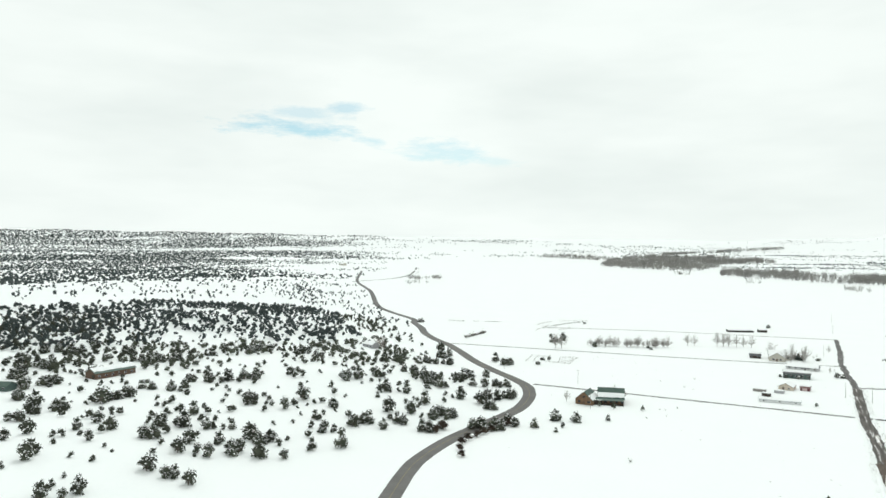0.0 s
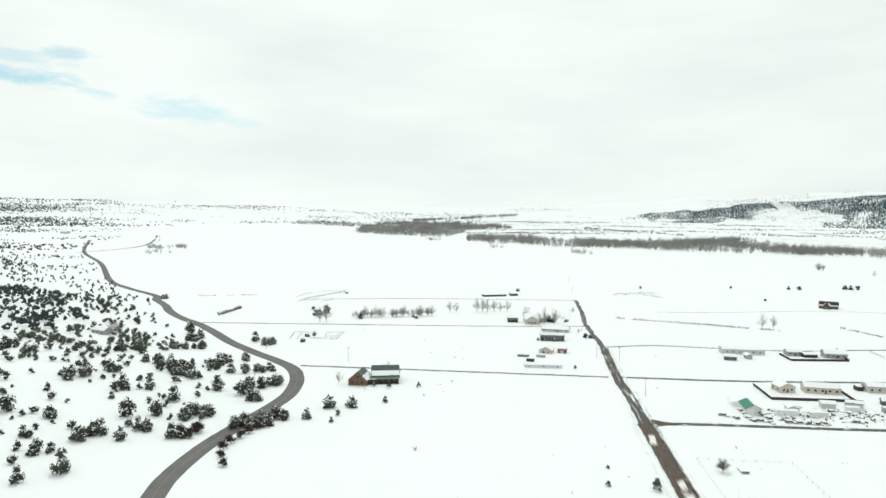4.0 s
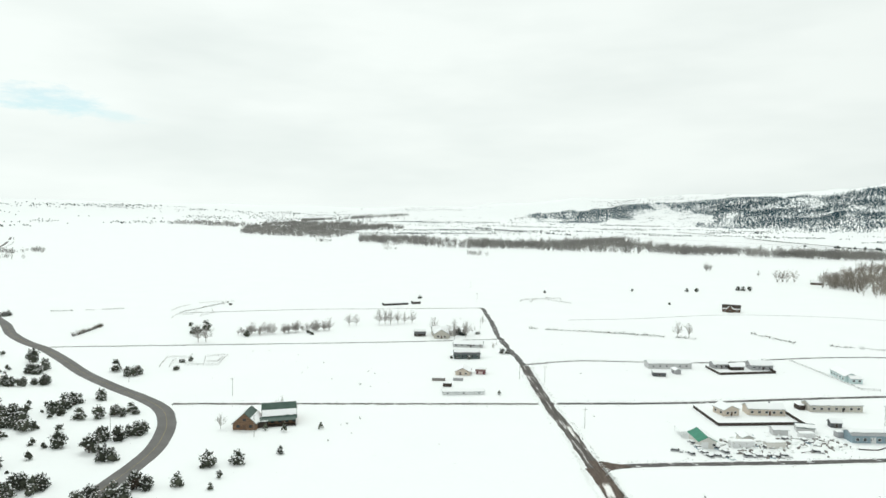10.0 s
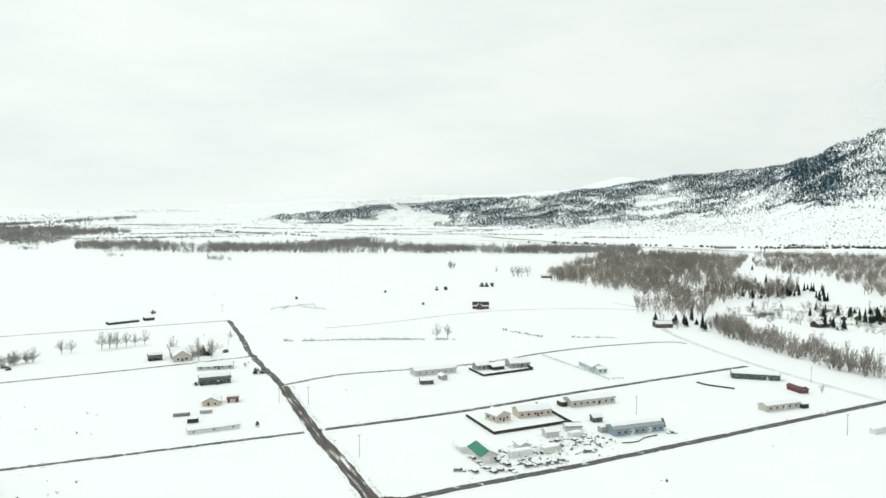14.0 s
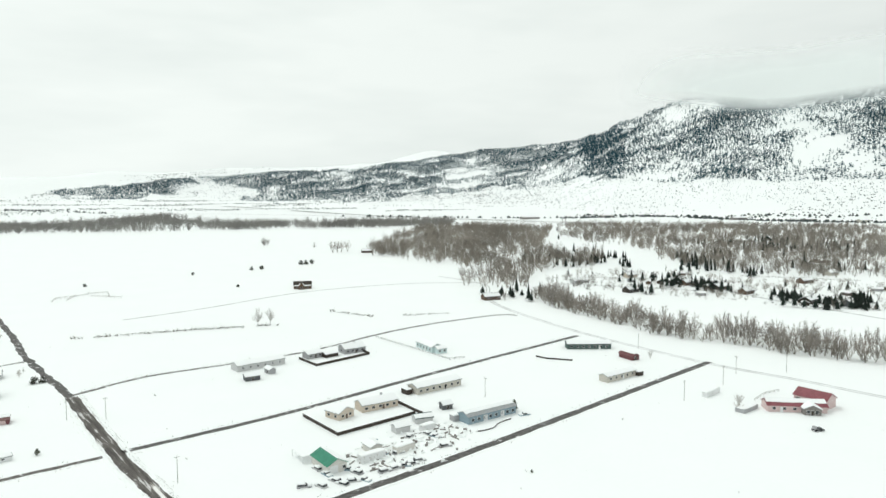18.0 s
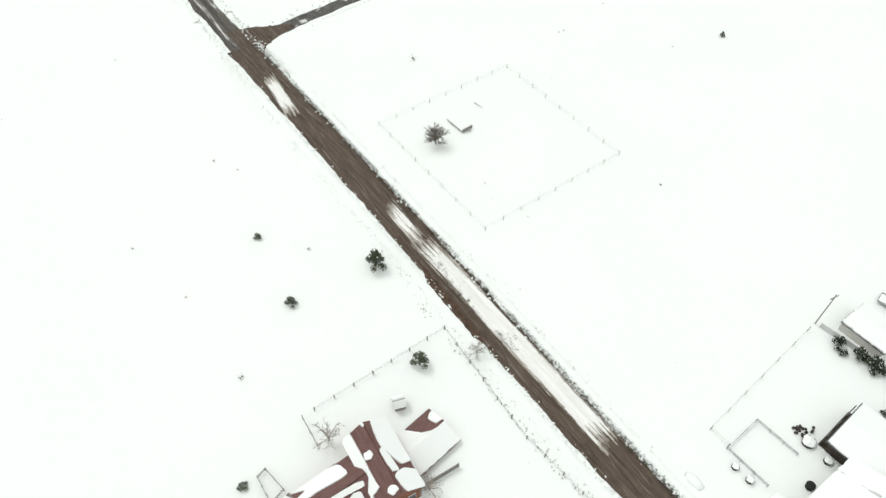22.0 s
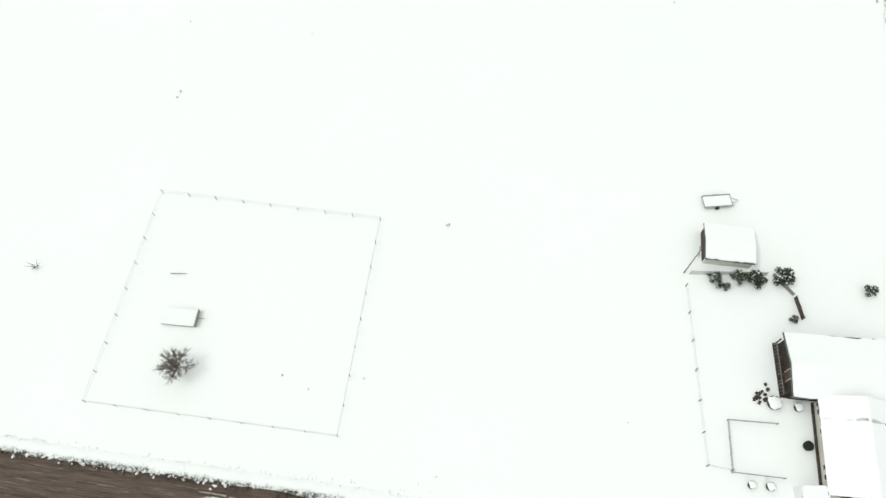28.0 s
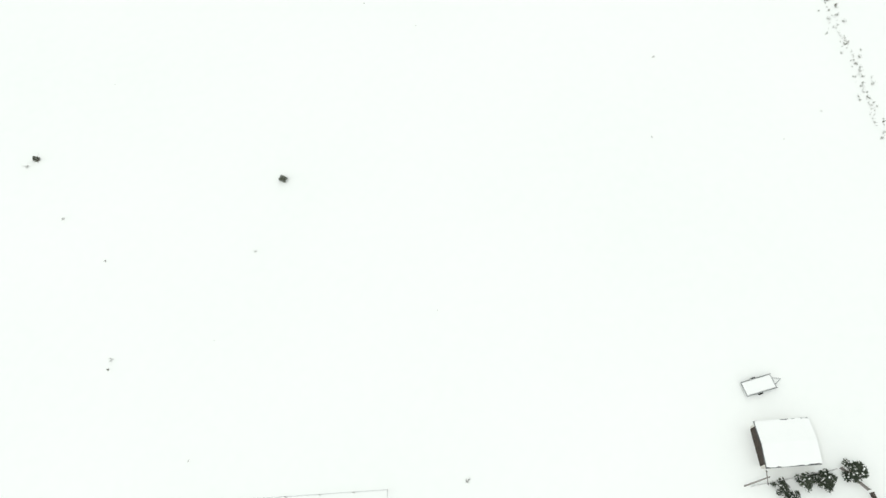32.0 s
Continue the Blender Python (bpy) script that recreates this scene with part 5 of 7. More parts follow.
house("cabin", "dark log cabin with a snowy roof beside the beige house", -268.5, 326.5, 42, 8, 7, 2.2, 4.4, DARK_WOOD, DARK_GREY, snow=((0.05, 0.5), (0.05, 0.5)), windows=row("-y", -2.5, 2.5, 2), seed=27, category="cabin")
house("house", "tan house with a small red roof corner", -175, 247.5, 118, 9, 8, 1.9, 3.9, TAN, RED_METAL, windows=[("-x", -1.8, 0.6, 1.0, 0.9)], doors=[("-x", 1.2, 1.0, 1.8, BROWN)], seed=28)
house("garage", "maroon garage beside the tan house", -167.5, 254, 28, 5, 5, 1.9, 3.0, MAROON, RED_METAL, snow=(1, (0, 0.5)), doors=[("-y", 0, 2.4, 1.8, PINK)], category="garage", seed=29)
flat_box("shed", "long grey shed capped with snow", -176.5, 226, 33, 7, 3.0, 1.5, GREY_WOOD, "shed")
flat_box("shed", "dark brown shed capped with snow", -165.5, 218.8, 30, 4.4, 3.2, 1.8, DARK_WOOD, "shed")
flat_box("shed", "grey shed capped with snow behind the garden", -168.5, 233, 30, 5.2, 3.2, 1.5, MID_GREY, "shed")
house("mobile_home", "white mobile home almost lost in the snow", -150.5, 211.5, 41, 21, 4.4, 1.5, 2.1, WHITE_PAINT, STEEL, windows=row("-y", -8, 8, 3, 0.6, 0.8, 0.5), doors=[("-y", 1.2, 1.0, 1.4, WHITE_PAINT)], seed=30)
# log home at the bend
house("log_cabin_wing", "golden log house wing with a green metal roof", -191.5, 111.6, 127, 11, 9.6, 2.7, 7.0, LOGS, GREEN_METAL, snow=((0.25, 0.97), (0.45, 0.97)), windows=[("-x", -2.6, 1.0, 1.4, 1.2), ("-x", 2.6, 1.0, 1.4, 1.2), ("-x", 0, 3.8, 1.4, 1.0)], doors=[("-x", 0, 1.1, 2.1, BROWN)], seed=31, trim=LOGS)
house("log_house", "log house with a green metal roof and a snow slab", -187.2, 124.6, 52, 13.2, 11.5, 3.3, 8.0, LOGS, GREEN_METAL, snow=((0.1, 0.9), (0.45, 0.84)), windows=row("-y", -6, 6, 5, 0.9, 1.3, 1.4), doors=[("-y", 1.2, 1.2, 2.1, BROWN)], seed=32, trim=LOGS, over=0.7)
porch = thing("porch", -182.4, 119.9, 52, label="covered log porch with a green roof along the house", category="porch")
g = Geo()
g.solid([(-7.4, -1.9, 2.5), (7.4, -1.9, 2.5), (7.4, 1.6, 3.3), (-7.4, 1.6, 3.3)], [(-7.4, -1.9, 2.64), (7.4, -1.9, 2.64), (7.4, 1.6, 3.44), (-7.4, 1.6, 3.44)])
part("roof", g, GREEN_METAL, porch)
for k in range(6):
    g = Geo()
    g.box(-7.1 + 2.84 * k, -1.7, -0.1, 0.24, 0.24, 2.6)
    part("post", g, DARK_WOOD, porch)
g = Geo()
g.box(0, 0, -0.2, 14.8, 3.4, 0.55)
part("deck", g, DARK_WOOD, porch)
flat_box("link_passage", "low dark passage between the log wings", -186.5, 114.8, 52, 5, 4, 2.5, DARK_WOOD, "annexe")
# homes on the juniper slope
house("hill_house", "red-brown house with a green and snowy roof among junipers", -313, -129, 126, 25, 9, 3.2, 5.6, BROWN, GREEN_METAL, snow=((0.0, 0.97), (0.0, 0.72)), windows=row("-y", -10, 10, 6) + row("+x", -2, 2, 2), doors=[("-y", 2, 1.0, 2.0, BROWN)], seed=33)
house("hill_house", "low dark green roofed cabin among junipers", -284, -178, 60, 12, 7, 2.6, 4.2, FOREST_GREEN, GREEN_METAL, snow=((0.0, 0.6), 0), windows=row("-y", -4, 4, 3), seed=34)
house("hill_house", "small house behind bare trees by the winding road", -392, 52, 20, 12, 7, 2.8, 4.6, MID_GREY, STEEL, windows=row("-y", -4, 4, 3), seed=35)
# out in the valley
house("far_house", "dark brown house with steep gables and snow", -120, 622, 12, 16, 9, 2.8, 6.6, BROWN, DARK_WOOD, snow=((0.4, 0.9), (0.8, 0.99)), windows=row("-y", -5, 5, 4), doors=[("-y", 1, 1.0, 2.0, BROWN)], seed=36)
house("porch_wing", "brown gabled wing of the far house", -120, 616.5, 102, 6, 6, 2.8, 6.2, BROWN, DARK_WOOD, snow=((0.3, 0.95), (0.3, 0.95)), windows=[("-x", 0, 1.0, 1.6, 1.3)], seed=37)
house("long_barn", "long dark open barn with a snowy roof", -393, 446, 61, 25, 7, 1.5, 2.4, DARK_WOOD, DARK_GREY, snow=(1, (0.0, 0.8)), category="barn", seed=38)
house("shed", "small dark shed beyond the barn", -383, 466, 61, 8, 5, 2.2, 3.0, DARK_WOOD, DARK_GREY, category="shed", seed=39)
for pts in [[(-310.0, 547.2), (-314.6, 561.3), (-299.3, 583.1), (-304.7, 597.3)], [(-300.1, 551.1), (-308.0, 580.2)], [(-300.9, 587.3), (-289.0, 598.4), (-274.8, 572.4)], [(-292.6, 576.5), (-262.1, 567.3)]]:
    fence("weathered corral rails in the open field", pts, gap=4, height=1.8, rails=3)
for pts in (
    [(-540.2, 324.8), (-536.6, 340.1), (-530.7, 355.6)],
    [(-515.3, 279.5), (-529.8, 297.3), (-535.1, 312.1)],
    [(-474.9, 254.2), (-490.9, 269.1), (-480.7, 277.7), (-495.9, 292.4)],
    [(-469.5, 278.4), (-476.0, 295.9), (-495.0, 307.6)],
    [(-319.0, 148.8), (-339.1, 166.2), (-328.3, 174.6), (-334.3, 180.6)],
    [(-316.2, 153.4), (-326.5, 162.1), (-329.4, 166.1)],
    [(-311.6, 160.6), (-303.9, 167.4), (-322.4, 181.7), (-318.1, 192.5)],
    [(-302.5, 167.9), (-297.1, 172.5), (-310.3, 186.0), (-316.3, 193.3)],
    [(-308.6, 172.9), (-305.1, 177.9), (-313.7, 187.6)],
):
    fence("old rail pens heaped with snow in the meadow", pts, gap=4, height=1.3, rails=2)
for x, y in [(-322.3, 165.3), (-307.6, 152.3), (-510.7, 339.5)]:
    flat_box("pen_shelter", "small dark shelter beside the old pens", x, y, 35, 2.6, 2.0, 1.6, DARK_WOOD, "shed")
# homes across the river
RIVER_HOMES = [(49, 551, 20, 14, BROWN), (176, 588, 35, 13, DARK_WOOD), (242, 632, 40, 14, BROWN), (262, 603, 30, 16, DARK_WOOD), (273, 575, 35, 13, BROWN), (301, 526, 40, 16, DARK_WOOD), (324, 511, 40, 12, DARK_GREY), (140, 644, 30, 11, PALE_GREY), (531, 1150, 30, 20, BEIGE), (360, 640, 25, 14, BROWN), (420, 700, 30, 15, BEIGE), (480, 820, 10, 16, BROWN), (205, 690, 20, 12, TAN), (-95, 985, 10, 16, BROWN)]
for k, (x, y, turn, size, wall) in enumerate(RIVER_HOMES):
    house("river_house", ("brown" if wall in (BROWN, DARK_WOOD) else "pale") + " house under deep snow near the river trees", x, y, turn, size, size * 0.6, 2.8, 5.4, wall, DARK_GREY, snow=(1, (0.1, 0.9)), windows=row("-y", -size * 0.35, size * 0.35, 4), doors=[("-y", 0.8, 1.0, 2.0, BROWN)], seed=50 + k, group="river houses")

# ---- the red-roofed house by the road ----
red = house("red_roof_house", "rust-red house whose metal roof shows between snow patches", -13.05, 61.7, -56, 10.2, 5.6, 3.7, 5.5, RED_BRICK, RED_METAL, snow=(0, 0), over=0.35, seed=61,
    windows=row("-y", -3.6, 3.6, 3) + [("+x", -1.4, 1.0, 1.1, 1.2), ("+x", 1.5, 1.0, 0.9, 1.2)], doors=[("+x", 0.2, 0.95, 2.0, BROWN)],
    patches=[(-1, [(-0.014, 0.752), (0.02, 0.587), (0.385, 0.575), (0.703, 0.574), (0.781, 0.573), (0.804, 0.901), (0.92, 0.899), (0.897, 1.0), (0.663, 1.0), (0.382, 1.0), (0.134, 1.0), (0.027, 1.0)]), (-1, [(0.332, 0.462), (0.352, 0.22), (0.422, 0.199), (0.437, 0.399), (0.394, 0.537)]), (-1, [(0.845, 0.241), (0.874, 0.028), (0.944, -0.01), (0.956, 0.261), (0.883, 0.376)]), (-1, [(-0.03, 0.06), (-0.018, -0.03), (0.051, -0.03), (0.048, 0.061)]), (1, [(-0.002, 0.33), (0.168, 0.193), (0.361, 0.157), (0.551, 0.395), (0.659, 0.563), (0.648, 1.0), (0.76, 1.0), (0.376, 1.0), (-0.014, 1.0), (-0.03, 1.0), (-0.03, 0.838)]), (1, [(0.427, 0.032), (0.408, 0.217), (0.705, 0.347), (0.712, 0.083), (0.587, 0.027)]), (1, [(0.781, 0.073), (0.717, 0.576), (0.782, 1.0), (1.0, 1.0), (1.0, 0.227)])])
house("red_roof_wing", "side wing with red metal roof streaked with snow", -18.2, 57.0, 41, 8.2, 7.4, 2.9, 4.4, RED_BRICK, RED_METAL, snow=(0, 0), over=0.3, seed=62,
    windows=row("-y", -2.6, 2.0, 2), doors=[("-y", 3.2, 1.0, 2.0, BROWN)],
    patches=[(-1, [(0.065, 0.587), (0.064, 0.887), (0.204, 0.958), (0.526, 1.0), (0.751, 0.733), (0.809, 0.377), (0.705, 0.25), (0.441, 0.434), (0.256, 0.539)]), (-1, [(0.072, -0.03), (0.254, -0.03), (0.626, -0.03), (0.845, -0.03), (0.834, -0.03), (0.58, -0.03), (0.283, -0.03), (0.047, 0.094)]), (-1, [(0.132, 0.072), (0.323, -0.03), (0.734, 0.03), (0.903, 0.116), (0.869, 0.267), (0.6, 0.183), (0.298, 0.202), (0.123, 0.259)]), (1, [(-0.03, 0.671), (0.009, 0.466), (0.3, 0.464), (0.669, 0.366), (0.804, 0.413), (0.776, 0.868), (0.603, 1.0), (0.778, 1.0), (0.528, 1.0), (0.087, 1.0), (0.011, 1.0), (0.189, 0.777)])])
house("red_roof_wing", "low snow-covered wing with a red roof corner", -7.94, 66.24, 47, 6.9, 5.8, 0.55, 1.35, CREAM, RED_METAL, snow=(0, (-0.03, 1.0)), over=0.3, seed=63,
    patches=[(1, [(0.0, -0.03), (1.0, -0.03), (0.964, -0.03), (0.746, -0.03), (0.54, 0.293), (0.384, 0.89), (0.354, 1.0), (0.0, 1.0)]), (1, [(0.989, 0.781), (0.994, 0.549), (1.0, 0.265), (0.991, 0.13), (0.86, 0.198), (0.822, 0.557), (0.889, 0.715)])])
flat_box("carport", "flat carport roof buried under smooth snow", -23.1, 53.4, -44, 8.1, 4.0, 2.4, GREY_WOOD, "carport", cap=0.35)
flat_box("porch", "small flat porch roof under snow beside the red roof", -9.95, 59.89, -56, 2.6, 1.9, 2.5, GREY_WOOD, "porch", cap=0.3)
house("well_house", "tiny wooden well house with a snowy roof", -12.0, 71.6, 20, 1.5, 1.3, 1.2, 1.8, GREY_WOOD, GREY_WOOD, over=0.15, category="shed", seed=64)
fence("post and wire fence round the red-roofed house", [(-23.9, 70.2), (-6.3, 84.9), (6, 67.7), (15.5, 58), (26, 44)], gap=3.4, height=0.95, wire=True, thick=0.14, rails=3)
fence("grey board fence beside the house", [(-25.3, 68.8), (-22.6, 65)], gap=2.2, height=1.2)
fence("grey plank fence beside the porch", [(-9.98, 58.5), (-3.2, 63.23)], gap=2.0, height=1.2, solid=True, mat=GREY_WOOD)
fence("low pen of boards drifted with snow", [(-29.7, 60.1), (-28.9, 61.3), (-25.9, 58.7), (-27.1, 56.7), (-29.7, 60.1)], gap=1.6, height=0.7)
# round yard things
for x, y, r in ((-9.9, 44.8, 1.35), (-14.8, 50.9, 0.35)):
    g = Geo()
    for k in range(18):
        a, b = 2 * math.pi * k / 18, 2 * math.pi * (k + 1) / 18
        g.solid([(math.cos(w) * q, math.sin(w) * q, -0.1) for w, q in ((a, r), (b, r), (b, r - 0.08), (a, r - 0.08))], [(math.cos(w) * q, math.sin(w) * q, 0.5) for w, q in ((a, r), (b, r), (b, r - 0.08), (a, r - 0.08))])
    whole("stock_tank", g, STEEL, "round steel stock tank full of snow", "water tank", m=pose(x, y, 0))
g = Geo()
g.blob((0, 0, 0), 1.5, 0.8, 0.5, random.Random(4), n=9)
for x, y, turn in ((28, 63, -45), (-16.7, 43.5, 20)):
    whole("snow_heap", g, SNOW, "small heap of snow over stored things", "snow heap", m=pose(x, y, 0, 0, 0, turn), smooth=True)

# ---- the large snowy house ----
big = house("snowy_house", "large cream house with thick smooth snow on its roof", 46.78, 58.37, 39, 11.5, 9.6, 2.6, 4.1, BEIGE, DARK_GREY, snow=(0, 0), over=0.5, seed=65,
    windows=[("+y", 5.3, 1.2, 0.6, 1.0), ("+y", 4.3, 1.2, 0.6, 1.0), ("+y", 1.8, 1.4, 0.6, 0.7), ("+y", -2.7, 1.2, 0.6, 1.0), ("+y", -3.9, 1.2, 0.6, 1.0), ("-x", -2.6, 1.0, 1.2, 1.0)], doors=[("-x", 1.4, 2.4, 2.1, MID_GREY)],
    patches=[(k, ring) for k in (1, -1) for ring in ([(0.0, -0.03), (0.742, -0.03), (0.745, 0.4), (0.742, 0.99), (0.4, 1.0), (0.0, 0.985)], [(0.752, -0.03), (1.0, -0.03), (1.0, 1.0), (0.85, 0.985), (0.751, 1.0), (0.754, 0.45)])])
g = Geo()
g.box(0, 4.92, -0.05, 11.6, 0.24, 0.42)
part("plinth", g, DARK_WOOD, big, "dark wet base of the wall")
wing = house("snowy_house_wing", "brown timber wing with a wide snow-covered roof", 53.97, 65.78, -48, 14, 7.8, 2.6, 3.3, DARK_WOOD, DARK_GREY, over=0.6, seed=66, windows=row("+y", -5, 5, 4), doors=[("-x", -1.0, 1.2, 2.1, BROWN)])
g = Geo()
g.box(-7.5, 0, -0.1, 1.0, 7.6, 0.35)
part("deck", g, DARK_WOOD, wing, "narrow dark deck along the end wall")
for b in (-3.6, -1.2, 1.2, 3.6):
    g = Geo()
    g.box(-7.85, b, 0.2, 0.14, 0.14, 2.3)
    part("post", g, DARK_WOOD, wing)
for k in range(16):
    g = Geo()
    g.box(-7.88, -3.5 + 7.0 * k / 15, 0.25, 0.06, 0.06, 0.85)
    part("baluster", g, GREY_WOOD, wing)
g = Geo()
g.box(-7.88, 0, 1.1, 0.1, 7.4, 0.08)
part("handrail", g, GREY_WOOD, wing)
flat_box("camper", "small camper trailer capped with snow", 37.7, 59.6, -47, 3.2, 2.1, 2.3, WHITE_PAINT, "trailer")
canopy = thing("carport_canopy", 38.0, 54.6, -54, label="tan arched canvas carport canopy free of snow", category="canopy")
g = Geo()
prof = [(-1.75, 1.9), (-1.2, 2.35), (-0.2, 2.6), (0.2, 2.6), (1.2, 2.35), (1.75, 1.9)]
for (a, za), (b, zb) in zip(prof, prof[1:]):
    g.solid([(-2.7, a, za), (2.7, a, za), (2.7, b, zb), (-2.7, b, zb)], [(-2.7, a, za + 0.05), (2.7, a, za + 0.05), (2.7, b, zb + 0.05), (-2.7, b, zb + 0.05)])
part("cover", g, TAN_CANVAS, canopy)
for a in (-2.6, 0, 2.6):
    for b in (-1.7, 1.7):
        g = Geo()
        g.tube((a, b, -0.1), (a, b, 1.95), 0.04, 0.04, 6)
        part("leg", g, STEEL, canopy)
pick = car("pickup_truck", "pickup truck buried under snow", DARK_GREY, pickup=True)
g = Geo()
g.box(0, 0, 0.9, 4.9, 1.95, 0.75, taper=0.78)
part("snow_cap", g, ROOF_SNOW, pick, "deep snow over the whole truck")
pick.matrix_basis = pose(35.2, 53.1, 0, 0, 0, -55)
red_car = car("small_car", "dark red car parked against the house", MAROON, snow=True)
red_car.matrix_basis = pose(42.2, 55.0, 0, 0, 0, -48)
house("shed", "cream garden shed with deep snow and a dark open end", 58.6, 87.5, -51, 6.7, 5.4, 1.8, 2.2, CREAM, DARK_GREY, over=0.25, category="shed", seed=67, doors=[("-x", 0, 4.6, 1.7, DARK_WOOD)], trim=DARK_WOOD)
trailer = thing("flatbed_trailer", 64.2, 93.2, -39, label="flatbed utility trailer with side rails in snow", category="trailer")
g = Geo()
g.box(0, 0, 0.45, 4.4, 2.0, 0.12)
part("deck", g, STEEL, trailer)
g = Geo()
g.box(0, 0, 0.56, 4.2, 1.85, 0.18, taper=0.95)
part("snow_cap", g, ROOF_SNOW, trailer)
for b in (-1.0, 1.0):
    g = Geo()
    g.box(0, b, 0.57, 4.4, 0.05, 0.26)
    part("side_rail", g, STEEL, trailer)
    g = Geo()
    g.tube((-0.2, b * 1.06, 0.33), (-0.2, b * 1.18, 0.33), 0.34, 0.34, 10)
    part("wheel", g, RUBBER, trailer)
g = Geo()
g.tube((2.2, 0.5, 0.5), (3.3, 0, 0.45), 0.05, 0.05, 6)
g.tube((2.2, -0.5, 0.5), (3.3, 0, 0.45), 0.05, 0.05, 6)
part("drawbar", g, STEEL, trailer)
fence("pale plank fence behind the spruce hedge", [(51.6, 88.6), (59.4, 80.9)], gap=2.2, height=1.2, solid=True, mat=PALE_GREY)
fence("grey plank fence beyond the hedge", [(60.2, 80.2), (59.6, 76.4)], gap=1.8, height=0.8, solid=True, mat=GREY_WOOD)
fence("dark plank fence stepping down to the house", [(59.4, 76.0), (57.4, 73.4)], gap=1.8, height=1.0, solid=True, mat=DARK_WOOD)
fence("post and wire fence round the yard", [(49.6, 87.8), (31.5, 70.5), (33.3, 68)], gap=4, height=1.1, wire=True)
fence("white rail pen in the yard", [(42.5, 67.4), (38.2, 72.2), (33.2, 67.8), (37.4, 62.8)], gap=2.4, height=0.6, rails=2, mat=STEEL)
for x, y, r in ((44.5, 69.29, 0.95), (46.35, 66.71, 0.6), (35.26, 63.49, 0.55), (33.72, 65.2, 0.5)):
    root = thing("garden_tub", x, y, label="round garden tub heaped with snow", category="planter", group="garden tubs")
    g = Geo()
    g.tube((0, 0, -0.05), (0, 0, 0.55), r * 0.9, r, 14)
    part("tub", g, DARK_WOOD, root)
    g = Geo()
    g.blob((0, 0, 0.55), r * 0.98, r * 0.98, 0.3 * r, random.Random(9), n=12)
    part("snow_cap", g, ROOF_SNOW, root)

root = thing("barrel", 42.94, 63.08, label="black open barrel standing in the snowy yard", category="barrel")
g = Geo()
g.tube((0, 0, -0.05), (0, 0, 0.6), 0.55, 0.6, 14)
part("body", g, RUBBER, root)
g = Geo()
g.tube((0, 0, 0.6), (0, 0, 0.66), 0.64, 0.64, 14)
part("rim", g, RUBBER, root)
cr = random.Random(31)
for x, y in [(44.3, 71.4), (44.27, 70.62), (43.4, 70.97), (45.88, 71.25)]:
    g = Geo()
    for _ in range(4):
        a, b = cr.uniform(-0.5, 0.5), cr.uniform(-0.5, 0.5)
        g.box(a, b, -0.05, cr.uniform(0.2, 0.6), cr.uniform(0.15, 0.4), cr.uniform(0.2, 0.5), cr.uniform(0, 90))
    whole("garden_clutter", g, DARK_WOOD, "dark garden odds and ends poking from snow", "clutter", m=pose(x, y, 0))

# ---- the paddock with the lone tree ----
fence("thin wire paddock fence drifted with snow", [(-22, 132.2), (-0.4, 105.6), (24.8, 126.2), (3.5, 152.9)], gap=4.2, height=1.1, wire=True, closed=True, thick=0.065)
for pts in ([(-3.3, 140.4), (-1.6, 138.7)],):
    g = Geo()
    for (ax, ay), (bx, by) in zip(pts, pts[1:]):
        g.tube((ax, ay, 0.25), (bx, by, 0.35), 0.07, 0.05, 6)
    whole("fallen_rail", g, GREY_WOOD, "grey wooden rails lying half under snow", "rail")

# ---- parked vehicles in the workshop yard ----
CARS = [car("old_car", "old car buried in snow in the workshop yard", PALE_GREY), car("old_pickup", "old pickup buried in snow in the workshop yard", BLUE, pickup=True), car("old_car", "grey old car buried in snow in the workshop yard", MID_GREY)]
YARD = [(-36.4, 206.6, 150.0), (-32.6, 202.3, 140.0), (-29.4, 197.7, 145.0), (-26.8, 195.3, 140.0), (-26.3, 205.9, 150.0), (-23.2, 203.6, 160.0), (-23.6, 197.3, 20.0), (-20.2, 198.3, 145.0), (-14.3, 204.3, 25.0), (-11.2, 206.8, 22.0), (-8.4, 209.1, 20.0), (-5.6, 210.8, 24.0), (-3.4, 213.0, 22.0), (-16.3, 218.5, 30.0), (-10.7, 219.9, 20.0), (-1.3, 238.5, 150.0), (2.0, 235.2, 145.0), (5.6, 226.0, 20.0), (-7.3, 235.7, 60.0), (-21.1, 231.7, 30.0), (-38.2, 193.4, 30.0), (-33.1, 193.7, 150.0), (38, 259, 20)]
for k, (x, y, turn) in enumerate(YARD):
    place_copy(CARS, k % 3, pose(x, y, -0.42 - 0.25 * (k % 4) / 3, 0, 0, turn + 9 * (k % 5 - 2)))
flat_box("trailer_home", "old white travel trailer under snow", -19.5, 214.5, 38, 9.5, 2.8, 2.5, WHITE_PAINT, "trailer")
flat_box("trailer_home", "old cream travel trailer under snow", -9, 222, 42, 8, 2.6, 2.4, CREAM, "trailer")
house("shed", "cream yard shed under snow", -20, 222.5, -55, 6, 4.5, 2.4, 3.3, CREAM, STEEL, category="shed", seed=70)
house("shed", "white yard shed under snow", -11, 241.5, 33, 6, 4, 2.3, 3.2, PALE_GREY, STEEL, category="shed", seed=71)
house("shed", "dark green tarp-roofed shed in the yard", -3, 252.5, 20, 7, 5, 2.2, 3.3, PALE_GREY, FOREST_GREEN, snow=(0, (0.2, 0.95)), category="shed", seed=72)
flat_box("shed", "low white container with snow", -1, 243, 40, 6, 2.5, 2.2, WHITE_PAINT, "container")
